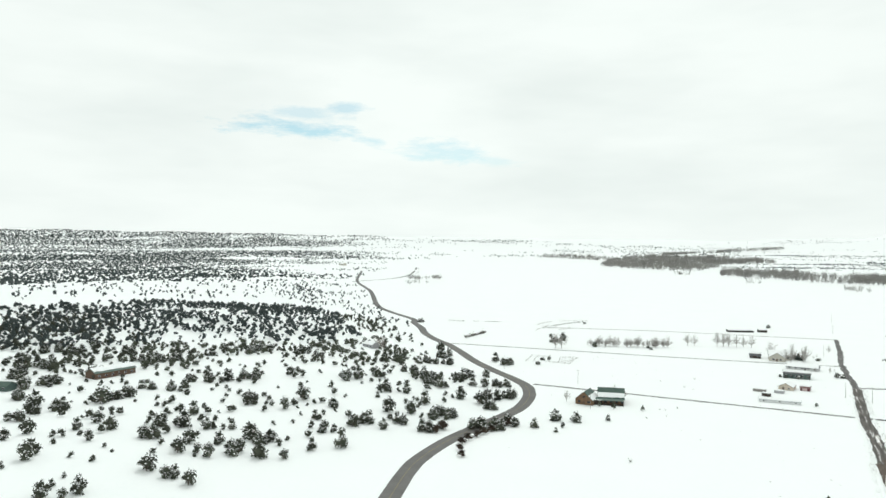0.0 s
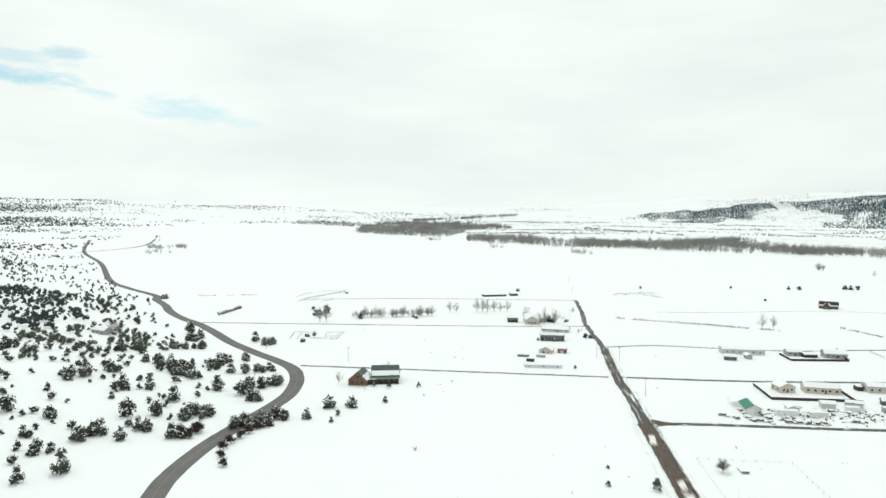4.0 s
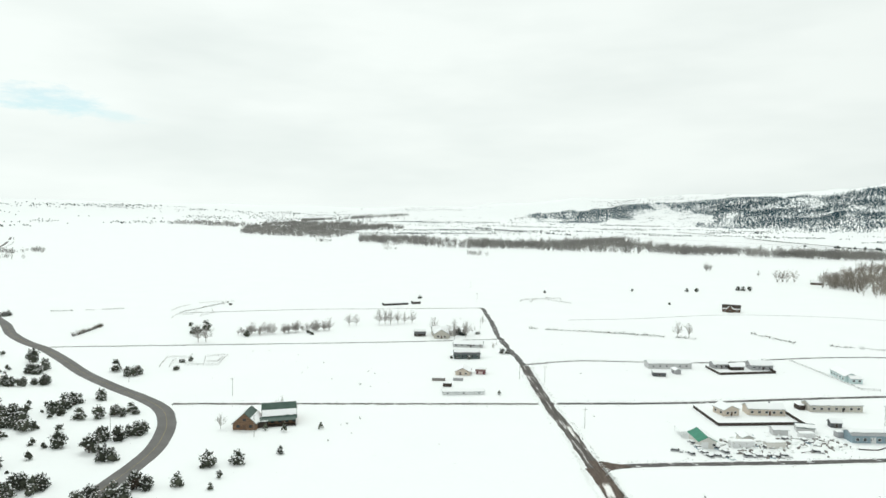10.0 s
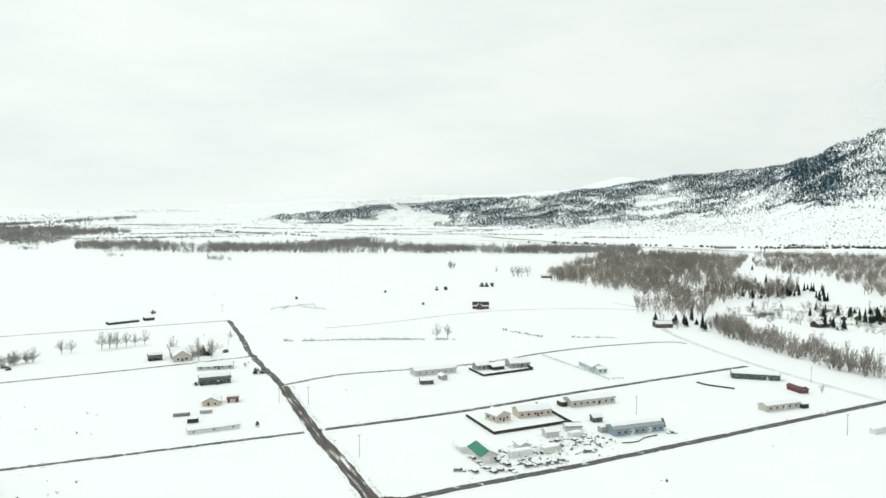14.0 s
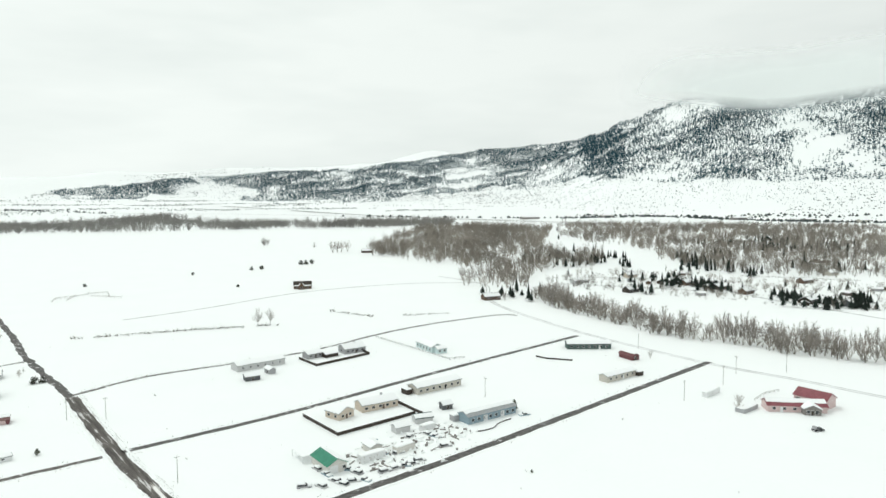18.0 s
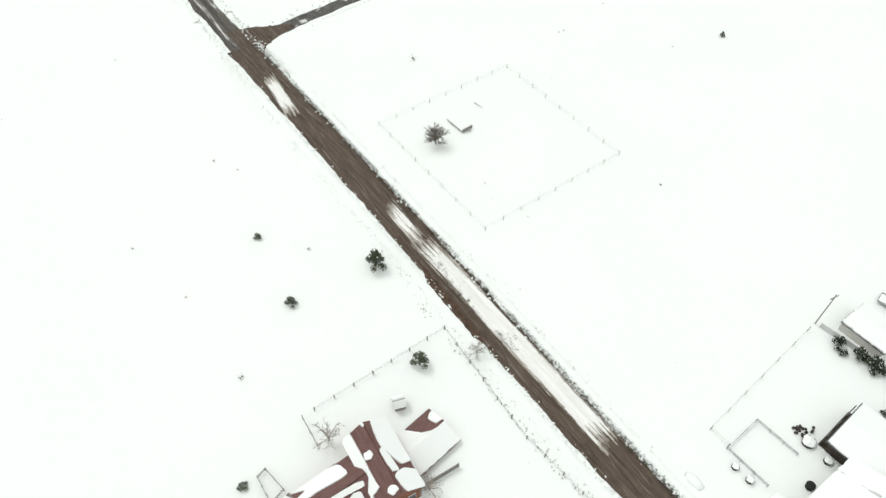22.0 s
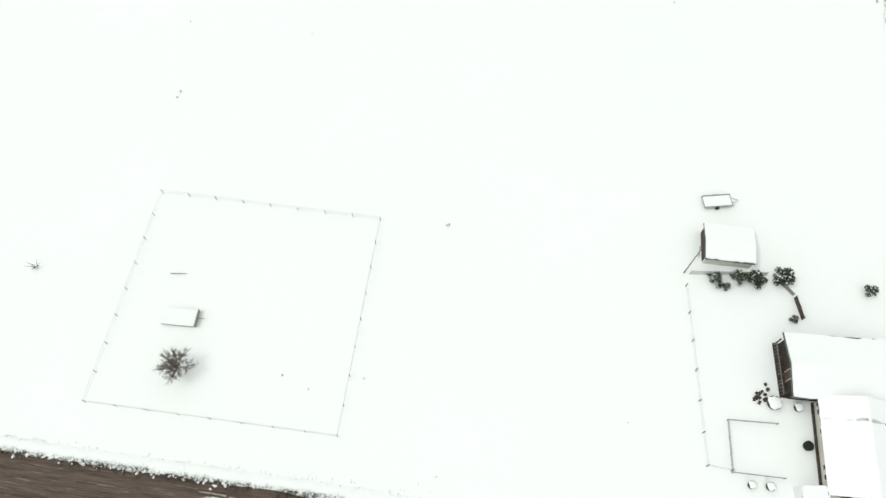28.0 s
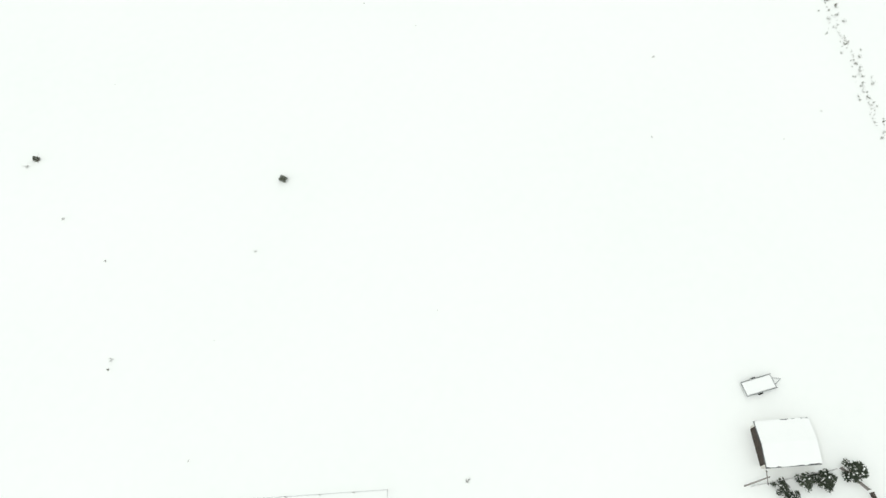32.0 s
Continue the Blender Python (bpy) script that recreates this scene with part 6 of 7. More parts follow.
fence("curved low dark edging by the blue home", [(18, 240), (21, 241.3), (24, 243.5), (25.2, 245.7), (26, 248), (28.5, 251), (32, 254)], gap=2.5, height=0.5, solid=True, mat=DARK_WOOD)
g = Geo()
rr = random.Random(12)
for _ in range(150):
    g.blob((rr.uniform(-26, 26), rr.gauss(0, 6), -0.05), rr.uniform(0.5, 1.4), rr.uniform(0.4, 1.0), rr.uniform(0.3, 0.9), rr, n=7, rings=2)
tagged(whole("snow_heaps", g, SNOW, "snow heaps over scrap in the yard", "snow heap", m=pose(-6, 228, 0, 0, 0, 42)), kind="stuff")
g = Geo()
for _ in range(95):
    a, b = rr.uniform(-26, 26), rr.gauss(0, 6)
    if rr.random() < 0.5:
        g.box(a, b, 0, rr.uniform(1.5, 5.0), rr.uniform(0.15, 0.4), rr.uniform(0.2, 0.6), rr.choice((0, 90)) + rr.gauss(0, 25))
    else:
        g.box(a, b, 0, rr.uniform(0.3, 1.4), rr.uniform(0.2, 0.8), rr.uniform(0.3, 1.0), rr.uniform(0, 180))
tagged(whole("scrap", g, GREY_WOOD, "scrap timber and machine parts sticking out of snow", "scrap", m=pose(-7, 226, 0, 0, 0, 42)), kind="stuff")
wreck = thing("farm_machine", 145, 238, 15, label="old dark farm machine standing in the snow", category="machine")
for a, b, c, d, e, f, mat in ((0, 0, 0.6, 3.2, 1.2, 0.7, DARK_GREY), (-1.2, 0, 0.9, 0.9, 1.4, 1.1, MID_GREY), (1.8, 0, 0.4, 1.4, 2.6, 0.3, DARK_GREY)):
    g = Geo()
    g.box(a, b, c, d, e, f)
    part("frame", g, mat, wreck)
for a in (-1.1, 1.0):
    for b in (-0.9, 0.9):
        g = Geo()
        g.tube((a, b - 0.12, 0.5), (a, b + 0.12, 0.5), 0.5, 0.5, 12)
        part("wheel", g, RUBBER, wreck)

# ---- utility poles ----
POLE = utility_pole(1)
POLES = [(-78, 197), (-144, 257), (-129, 258), (24, 283), (109, 276), (-178, 104), (-236, 137), (-228, 72), (-204, 55), (-300, 120), (136, 300), (150, 318), (118, 372), (-250, 380), (-345, 520), (-420, 620), (176, 320)]
for k, (x, y) in enumerate(POLES):
    place_copy([POLE], 0, pose(x, y, ground_z(x, y), 0, 0, LT + 90 * (k % 2)))
lean = utility_pole(2, 7.5)
lean.matrix_basis = pose(51.2, 89.3, 0, 0, 0, 30)
lean["label"] = "wooden service pole at the corner of the yard"


fence("pipe corral fence at the edge of the pasture", [(129, 95), (120.3, 87.9), (110.5, 79.7), (117, 70.5)], gap=2.6, height=1.3, rails=3, mat=STEEL)
hay = thing("hay_trailer", -6.0, 133.6, -49, label="low flatbed hay trailer buried in snow", category="trailer")
g = Geo()
g.box(0, 0, 0.2, 4.9, 2.5, 0.14)
part("deck", g, GREY_WOOD, hay)
g = Geo()
g.box(-0.1, 0, 0.33, 4.75, 2.44, 0.2, taper=0.98)
part("snow_cap", g, ROOF_SNOW, hay, "flat slab of snow on the deck")
g = Geo()
g.box(2.42, 0, 0.34, 0.1, 2.5, 0.5)
part("end_rack", g, GREY_WOOD, hay)
g = Geo()
g.tube((2.4, 0, 0.45), (3.4, 0.1, 0.4), 0.07, 0.06, 6)
part("drawbar", g, STEEL, hay)
for a in (-1.6, 1.4):
    for b in (-1.05, 1.05):
        g = Geo()
        g.tube((a, b - 0.1, 0.12), (a, b + 0.1, 0.12), 0.33, 0.33, 12)
        part("wheel", g, RUBBER, hay)
# ---- conifers near the camera ----
def pine_model(seed, name, label, mat, n=9, tufts=70, group=""):
    """Bushy conifer of lobed sprays round a trunk, width 1, height about 1."""
    rng = random.Random(seed)
    root = thing(name, 0, 0, z=0, label=label, category="tree", group=group)
    g = Geo()
    g.tube((0, 0, -0.05), (0, 0, 0.9), 0.035, 0.012, 7)
    part("trunk", g, BARK, root)
    crown, snow = Geo(), Geo()
    balls = [(Vector((0, 0, 0.80)), 0.17), (Vector((0.04, -0.03, 0.58)), 0.22)]
    for k in range(n):
        a = 2.399 * k + rng.uniform(-0.3, 0.3)
        z = 0.16 + 0.5 * (k / n)
        r = (0.34 - 0.22 * k / n) * rng.uniform(0.8, 1.15)
        balls.append((Vector((math.cos(a) * r, math.sin(a) * r, z)), rng.uniform(0.13, 0.2)))
    for c, r in balls:
        core(crown, c, r * 0.62, rng)
        for _ in range(tufts):
            d = unit(rng)
            if d.z < -0.5:
                continue
            out = (d + Vector((c.x, c.y, 0)) * 2.2 + Vector((0, 0, 0.25))).normalized()
            tuft(crown, c + d * r * rng.uniform(0.55, 0.9), out, r * 0.42, rng, 2)
        for _ in range(3):
            d = (unit(rng) + Vector((0, 0, 1.1))).normalized()
            p = c + d * r * 0.98
            snow.blob((p.x, p.y, p.z - 0.015), r * 0.22, r * 0.16, r * 0.12, rng, n=5, rings=2)
    part("crown", crown, mat, root)
    tagged(part("snow", snow, ROOF_SNOW, root, "clots of snow on the branches"), kind="stuff")
    return root


PINES = [pine_model(500 + k, "pine", "round young pine dusted with snow", PINE, group="young pines") for k in range(3)]
SHRUBS = [pine_model(520 + k, "spruce_shrub", "dark spruce in the hedge with snow clots", HEDGE, 7, group="hedge spruces") for k in range(2)]
rng = random.Random(9)
NEAR_PINES = [(-11.3, 53.6, 3.9, 1.2), (-18.3, 50.6, 3.7, 1.2), (-26.4, 50.8, 4.4, 1.2), (-2.9, 50.6, 2.7, 1.1), (-9.6, 78.4, 2.7, 1.35), (-18.4, 96.6, 3.6, 1.2), (-30.9, 88.2, 2.0, 1.0), (-39.4, 101.6, 1.4, 1.0), (-28.3, 54.5, 2.6, 0.9), (-31.4, 58.8, 1.5, 0.8), (-5.4, 45.2, 1.0, 0.8), (-17.6, 45.0, 1.6, 0.9), (34.5, 265, 3.0, 1.6), (-135, 221, 2.2, 1.1), (-181.5, 112.5, 2.4, 1.3), (-174, 116, 2.4, 1.7), (-165, 128, 2.2, 1.4), (32.9, 203, 1.0, 1.0), (52.6, 167.8, 1.3, 1.1)]
for x, y, w, tall in NEAR_PINES:
    grow(PINES, x, y, w * 1.22, w * tall, rng)
for x, y, w in ((53.32, 85.47, 2.1), (53.66, 83.72, 1.3), (55.72, 83.51, 2.2), (57.11, 81.65, 2.7), (57.69, 80.9, 1.8), (60.61, 78.95, 2.9), (56.79, 82.57, 1.5), (67.9, 69.1, 1.9), (75.1, 65.6, 3.3), (56.5, 74.2, 1.2)):
    grow(SHRUBS, x, y, w * 1.3, w * 1.1, rng)
for x, y, w, h in ((-10.4, 127.4, 5.0, 4.8), (-21.1, 65.9, 4.6, 5.0), (-22.3, 47.9, 6.2, 5.6), (10.2, 54.6, 4.8, 4.6), (0.7, 46.6, 3.6, 3.6), (-6.9, 59.8, 4.0, 4.0), (-1.2, 80.6, 3.6, 3.4), (-201, 321, 4, 4), (-196, 131, 6, 7), (129, 268, 5, 6), (126, 262, 4, 5), (118, 350, 4, 5), (60, 545, 8, 9), (-392, 62, 9, 10), (-384, 58, 8, 9), (-398, 60, 8, 9), (-312, 131, 6, 6)):
    grow(BUSHY if x == -10.4 else BARE if -30 < x < 30 and y < 130 else BARE_FAR, x, y, w * 1.25 if y < 130 else h * rng.uniform(0.85, 1.05), h, rng)
FROST = []
for k in range(2):
    wood, fine = branch_tree(330 + k, 9, 8, 20, 0.014)
    root = thing("frosted_tree", 0, 0, z=0, label="pale frosted leafless tree in the snowy fields", category="tree", group="frosted trees")
    part("trunk", wood, FROSTED, root)
    part("crown", fine, FROSTED, root, "pale frosted twigs")
    FROST.append(root)
for x, y, h in ((-117, 448, 12), (-109, 449, 12), (-262, 402, 7), (-197, 102, 7), (-196, 134, 7.5), (-190, 136, 6), (-278, 1119, 15), (-272, 1124, 12), (-185, 1060, 10)):
    grow(FROST, x, y, h * 0.8, h, rng)
# row of bare trees in the western lots
for k in range(26):
    t = k / 25
    x, y = -368 + 34 * t + rng.uniform(-3, 3), 244 + 56 * t + rng.uniform(-3, 3)
    h = rng.uniform(6, 10.5)
    grow(FROST, x, y, h * rng.uniform(0.8, 1.1), h, rng)
    grow(FROST, x + rng.uniform(-4, 4), y + rng.uniform(-4, 4), h * rng.uniform(0.6, 0.9), h * 0.7, rng)
for x, y in ((-339, 325), (-336, 330), (-325, 345), (-322, 349), (-318, 351), (-313, 363), (-309, 368), (-316, 358), (-369, 208), (-366, 212), (-250, 345), (-243, 350), (-238, 342), (-270, 345), (-247, 334), (-240, 331)):
    h = rng.uniform(9, 13)
    grow(FROST, x, y, h * rng.uniform(0.85, 1.1), h, rng)
for x, y in [(-268.2, 363.6), (-254.4, 345.8), (-257.4, 356.6), (-259.6, 364.3), (-246.3, 352.7), (-247.9, 358.0), (-247.3, 364.9), (-248.8, 370.3), (-238.8, 359.0), (-240.6, 364.1), (-304.5, 393.4), (-287.6, 407.0), (-206.4, 313.3), (-203.0, 323.4), (-203.5, 328.7)]:
    grow(FROST, x, y, rng.uniform(1.5, 2.8), rng.uniform(2, 4), rng)
for x, y in ((-145, 986), (-139, 990), (-134, 994), (-126, 1002), (-83, 942), (-77, 960), (-68, 950), (-61, 944)):
    h = rng.uniform(18, 24)
    grow(BARE_FAR, x, y, h * 0.9, h, rng)
# river row
RIVER_ROW = [(87, 551), (102, 487), (129, 434), (151, 392), (178, 376), (200, 355), (234, 328), (300, 262)]
pts = curve_points(RIVER_ROW, 4.0)
for p in pts:
    for _ in range(1 + (noise.noise(Vector((p.x * 0.04, p.y * 0.04, 1.0))) > -0.1)):
        d = abs(rng.gauss(0, 15))
        x, y = p.x + d * 0.62 + rng.uniform(-3, 3), p.y + d * 0.72 + rng.uniform(-3, 3)
        if not (140 < y < 300 and x < 190):
            h = rng.uniform(10, 18)
            grow(BARE_FAR, x, y, h * rng.uniform(0.7, 1.0), h, rng)
thicket = []
for p in curve_points(RIVER_ROW, 3.2):
    for _ in range(int(2.6 + 3.0 * noise.noise(Vector((p.x * 0.035, p.y * 0.035, 4.0))))):
        d = abs(rng.gauss(0, 20))
        x, y = p.x + d * 0.62 + rng.uniform(-3, 3), p.y + d * 0.72 + rng.uniform(-3, 3)
        w = rng.uniform(4.5, 10)
        thicket.append((x, y, ground_z(x, y) - 0.2, w, w * rng.uniform(0.9, 1.4), rng.uniform(0, 6)))
joined("river_thicket", TWIG_FAR, WOODS, thicket, "leafless grey-brown thicket along the river bank", "woodland", NR)
for k in range(30):
    h = rng.uniform(11, 17)
    grow(BARE_FAR, rng.uniform(30, 95), rng.uniform(610, 700), h * rng.uniform(0.7, 1.0), h, rng)


# ---- spruces ----
def spruce(seed, layers, blades, mat=None):
    rng = random.Random(seed)
    g = Geo()
    for k in range(layers):
        z = 0.08 + 0.86 * k / layers
        r = 0.5 * (1 - k / layers) ** 0.85
        for i in range(blades):
            a = 2 * math.pi * (i + 0.5 * (k % 2) + rng.uniform(-0.2, 0.2)) / blades
            s = r * rng.uniform(0.5, 1.25)
            w = 2.6 * s / blades + 0.02
            tip = (math.cos(a) * s, math.sin(a) * s, z - 0.05)
            left = (math.cos(a + 1.57) * w, math.sin(a + 1.57) * w, z + 0.20 * (1 - k / layers) + 0.05)
            right = (math.cos(a - 1.57) * w, math.sin(a - 1.57) * w, z + 0.20 * (1 - k / layers) + 0.05)
            g.tri(left, right, tip)
    g.tri((-0.03, 0, 0.85), (0.03, 0, 0.85), (0, 0, 1.0))
    return g


TALL = []
for k in range(2):
    root = thing("spruce", 0, 0, z=0, label="dark green spruce standing among bare trees", category="tree", group="spruces")
    g = Geo()
    g.tube((0, 0, -0.02), (0, 0, 0.9), 0.03, 0.006, 6)
    part("trunk", g, BARK, root)
    part("crown", spruce(600 + k, 12, 9), SPRUCE, root)
    TALL.append(root)
SPRUCES = [(193, 984), (174, 831), (239, 828), (315, 825), (327, 824), (319, 776), (333, 748), (331, 684), (431, 772), (193, 646), (208, 658), (219, 658), (230, 1231), (75, 588), (93, 572), (79, 542), (308, 1301), (183, 650), (250, 640), (262, 628), (246, 620), (236, 640)]
NEAR_SPRUCES = [(227, 775), (158, 789), (174, 791), (187, 806), (277, 742), (281, 728), (295, 743), (301, 729), (313, 737), (179, 586), (184, 580), (190, 574), (222, 616), (227, 609), (235, 586), (242, 586), (246, 581), (253, 580), (262, 586), (272, 510), (278, 505), (284, 502), (291, 499), (298, 495), (416, 712), (336, 695), (326, 721), (434, 877), (462, 878), (482, 865), (502, 853), (445, 945)]
GROVE_SPRUCES = [(459, 1006), (467, 988), (500, 1004), (499, 970), (510, 962), (530, 969), (561, 1003), (531, 1107), (575, 1105), (605, 1002), (274, 1488), (338, 1309), (381, 1309), (347, 1391), (204, 969), (214, 944), (232, 969), (148, 796), (156, 782), (165, 782), (226, 805), (223, 781), (296, 791), (295, 770), (306, 780), (306, 747), (309, 738), (322, 726), (321, 718), (325, 680), (467, 1005), (198, 692), (201, 671), (211, 667), (215, 621), (217, 613), (225, 620), (245, 605), (251, 595), (259, 592), (275, 535), (280, 527), (289, 526), (296, 492), (304, 492), (317, 497), (330, 508), (373, 593), (67, 566), (68, 558), (93, 566), (81, 538)]
for x, y in SPRUCES + NEAR_SPRUCES + GROVE_SPRUCES:
    grow(TALL, x, y, rng.uniform(5, 8), rng.uniform(8, 16) if y > 500 else 8, rng)
for x, y, w in ((-206, 769, 6), (-197, 778, 6), (-258, 727, 4), (-183, 633, 3.5), (-155, 829, 7), (-149, 832, 7), (-161, 827, 7), (-330, 640, 4), (-186.8, 309, 4.5), (-204, 276.5, 2.6), (-200, 277.5, 3.0), (-194, 281, 2.6), (-184, 311, 4), (-405, 500, 5)):
    grow(JUNIPERS, x, y, w, w * 0.8, rng, 0.4)
for x, y in [(-320.6, 164.6), (-319.5, 169.6), (-305.4, 150.9), (-414.4, 236.5), (-430.5, 243.2), (-406.6, 236.0), (-416.9, 247.0), (-436.5, 259.5), (-363.7, 243.6), (-331.6, 278.1), (-338.7, 281.3), (-346.1, 293.9), (-238.8, 359.0)]:
    grow(JUNIPERS, x, y, rng.uniform(3.0, 4.6), rng.uniform(2.2, 3.4), rng, 0.4)
grove = []
for cx, cy, n, s in ((310, 520, 26, 16), (330, 500, 14, 9), (180, 835, 8, 10), (322, 800, 14, 18), (560, 1010, 50, 60), (500, 985, 24, 30), (640, 1080, 30, 40), (250, 625, 14, 12), (440, 740, 16, 30), (-252, 350, 8, 8), (60, 575, 5, 10), (170, 885, 8, 10), (232, 880, 14, 14), (228, 785, 6, 8), (330, 880, 12, 12), (375, 876, 14, 13), (466, 1085, 28, 26), (578, 1140, 60, 46), (296, 548, 12, 9), (345, 533, 16, 12), (238, 680, 5, 8), (126, 826, 14, 12), (203, 826, 14, 12), (325, 826, 16, 12), (343, 711, 8, 8), (186, 600, 6, 7), (234, 634, 9, 8), (258, 608, 10, 10)):
    for _ in range(n):
        if cy > 700:
            h = rng.uniform(7, 14)
            x, y = cx + rng.gauss(0, s * 0.6), cy + rng.gauss(0, s * 0.6)
            grove.append((x, y, ground_z(x, y), h * 0.5, h, rng.uniform(0, 6)))
            continue
        grow(TALL, cx + rng.gauss(0, s * 0.6), cy + rng.gauss(0, s * 0.6), rng.uniform(5, 8), rng.uniform(5, 9) if cy > 400 else rng.uniform(3, 5), rng)
joined("spruce_grove", SPRUCE, [spruce(620 + k, 8, 7).arrays() for k in range(3)], grove, "dark spruces standing in groups among the river woods", "woodland", NR)

# ---- mountain forest ----
FAR_SPRUCE = [spruce(700 + k, 2, 3).arrays() for k in range(3)]
# belts of forest: bearing, then upper and lower edge as angles of height seen from the valley, and their closeness
FOREST_BELTS = (
    (0.8, [(29.8, 0.10, -0.12), (27.6, 0.32, -0.34), (25, 0.36, -0.65), (22.6, 0.71, -0.63), (20.6, 0.95, -0.03), (19, 1.15, 0.71), (13.8, 1.5, 1.25), (10, 1.7, 1.5)]),
    (0.8, [(15.6, -0.55, -0.82), (12.9, -0.07, -0.89), (10.2, 0.53, -0.77), (7.5, 1.1, -0.41), (4.7, 2.2, 0.23), (1.9, 2.7, 0.51), (-1.9, 3.0, 0.97), (-6.6, 3.7, 1.13), (-11.2, 4.1, 1.38), (-15.7, 4.84, 1.53)]),
    (0.45, [(19, 1.1, 1.0), (13.8, 1.6, -0.3), (7.5, 1.8, -1.02), (-11.2, 4.1, 0.45), (-15.7, 5.6, 0.98), (-24, 7.6, 0.38), (-34, 8.4, 0.78), (-62, 8.2, 0.6)]),
    (0.52, [(-12, 3.2, 2.9), (-14.8, 4.4, 1.67), (-17.9, 5.36, 2.31), (-22.1, 5.64, 1.58), (-26.1, 6.2, 0.67), (-29.8, 7.0, 1.25), (-34, 7.6, 2.56), (-62, 7.5, 2.4)]),
    (0.65, [(-8.5, 3.7, 3.5), (-11.2, 4.1, 3.33), (-15.7, 5.7, 4.38), (-19.2, 6.8, 4.96), (-24.1, 7.6, 5.13)]),
    (0.15, [(24, 0.5, 0.4), (21.4, 0.97, -0.6), (13.8, 1.08, -0.93), (-11.2, 1.48, -1.32), (-24.2, 1.33, -1.36), (-62, 1.97, -1.28)]),
)


def forest_at(az, el, shift):
    best = 0.0
    for close, rows in FOREST_BELTS:
        if not rows[-1][0] < az < rows[0][0]:
            continue
        for (a, ta, ba), (b, tb, bb) in zip(rows, rows[1:]):
            if az >= b:
                k = (a - az) / (a - b)
                top_, low_ = ta + (tb - ta) * k, ba + (bb - ba) * k
                if low_ + 0.42 * shift < el < top_ + 0.16 * shift:
                    best = max(best, close)
                break
    return best


spots = []
fr = random.Random(21)
for k in range(1900):
    az = 31 - 0.05 * k
    a = radians(az)
    foot, top = lerp_table(FOOT, az), lerp_table(TOP, az)
    r, last = foot - 120, -9.0
    while r < top:
        r += 9
        x, y = -math.sin(a) * r, math.cos(a) * r
        z = far_ground(x, y)
        el = math.degrees(math.atan2(z - 90, r))
        if el < last + 0.03:
            continue
        last = el
        patch = noise.noise(Vector((x * 0.003, y * 0.003, 1.0))) + 0.8 * noise.noise(Vector((x * 0.011, y * 0.011, 4.0)))
        close = forest_at(az, el, patch * 1.6)
        if fr.random() > close * (0.8 + 1.1 * patch) * (1.25 + 0.6 * step(-4, 6, az)) * (r / 4000) ** 2:
            continue
        h = fr.uniform(8, 14) if az > -12 else fr.uniform(8, 18)
        if close < 0.2:
            h = fr.uniform(3, 8)
        b = a + radians(fr.uniform(-0.12, 0.12))
        x, y = -math.sin(b) * r, math.cos(b) * r
        spots.append((x, y, far_ground(x, y) - 1.5, h * 0.5, h * 1.1, fr.uniform(0, 6.28)))
joined("mountain_forest", HAZED_FOREST, FAR_SPRUCE, spots, "conifer forest on the snowy mountainside, blue haze put into its colour", "forest", NR)
# brush on the open lower slopes and in the distance
spots = []
while len(spots) < 3800:
    az = fr.uniform(-62, 48)
    a = radians(az)
    if az < 28:
        foot, top = lerp_table(FOOT, az), lerp_table(TOP, az)
        r = foot + (top - foot) * fr.uniform(-0.03, 0.45)
    else:
        r = fr.uniform(2600, 4300)
    x, y = -math.sin(a) * r, math.cos(a) * r
    if noise.noise(Vector((x * 0.0016, y * 0.006, 7.0))) < fr.uniform(-0.2, 0.5):
        continue
    z = far_ground(x, y)
    w = fr.uniform(3, 8)
    spots.append((x, y, z - 0.5, w, w * 0.5, fr.uniform(0, 6.28)))
joined("hill_brush", JUNIPER_HAZED, SPECKS, spots, "dark scrub scattered over the far snowy slopes", "brush", NR)


# ---- dry weeds and roadside brush ----
def weed_tuft(seed, n=12):
    rng = random.Random(seed)
    g = Geo()
    for _ in range(n):
        a = rng.uniform(0, 6.28)
        d = Vector((math.cos(a) * 0.5, math.sin(a) * 0.5, rng.uniform(0.5, 1.0)))
        s = Vector((-d.y, d.x, 0)).normalized() * 0.028
        b = Vector((math.cos(a) * 0.08, math.sin(a) * 0.08, 0))
        g.tri(b - s, b + s, b + d * rng.uniform(0.6, 1.0))
    return g.arrays()


TUFTS = [weed_tuft(800 + k) for k in range(5)]


def along(ctrl, shift, spread, per_metre, w0, w1, seed):
    rng = random.Random(seed)
    pts = curve_points(ctrl, 1.0)
    out = []
    for i, p in enumerate(pts[:-1]):
        d = (pts[i + 1] - p).normalized()
        n = Vector((-d.y, d.x, 0))
        for _ in range(int(per_metre + rng.random())):
            q = p + n * (shift + rng.gauss(0, spread)) + d * rng.random()
            if noise.noise(Vector((q.x * 0.12, q.y * 0.12, seed))) < -0.25:
                continue
            w = rng.uniform(w0, w1)
            out.append((q.x, q.y, ground_z(q.x, q.y), w, w * rng.uniform(0.6, 1.2), rng.uniform(0, 6.28)))
    return out


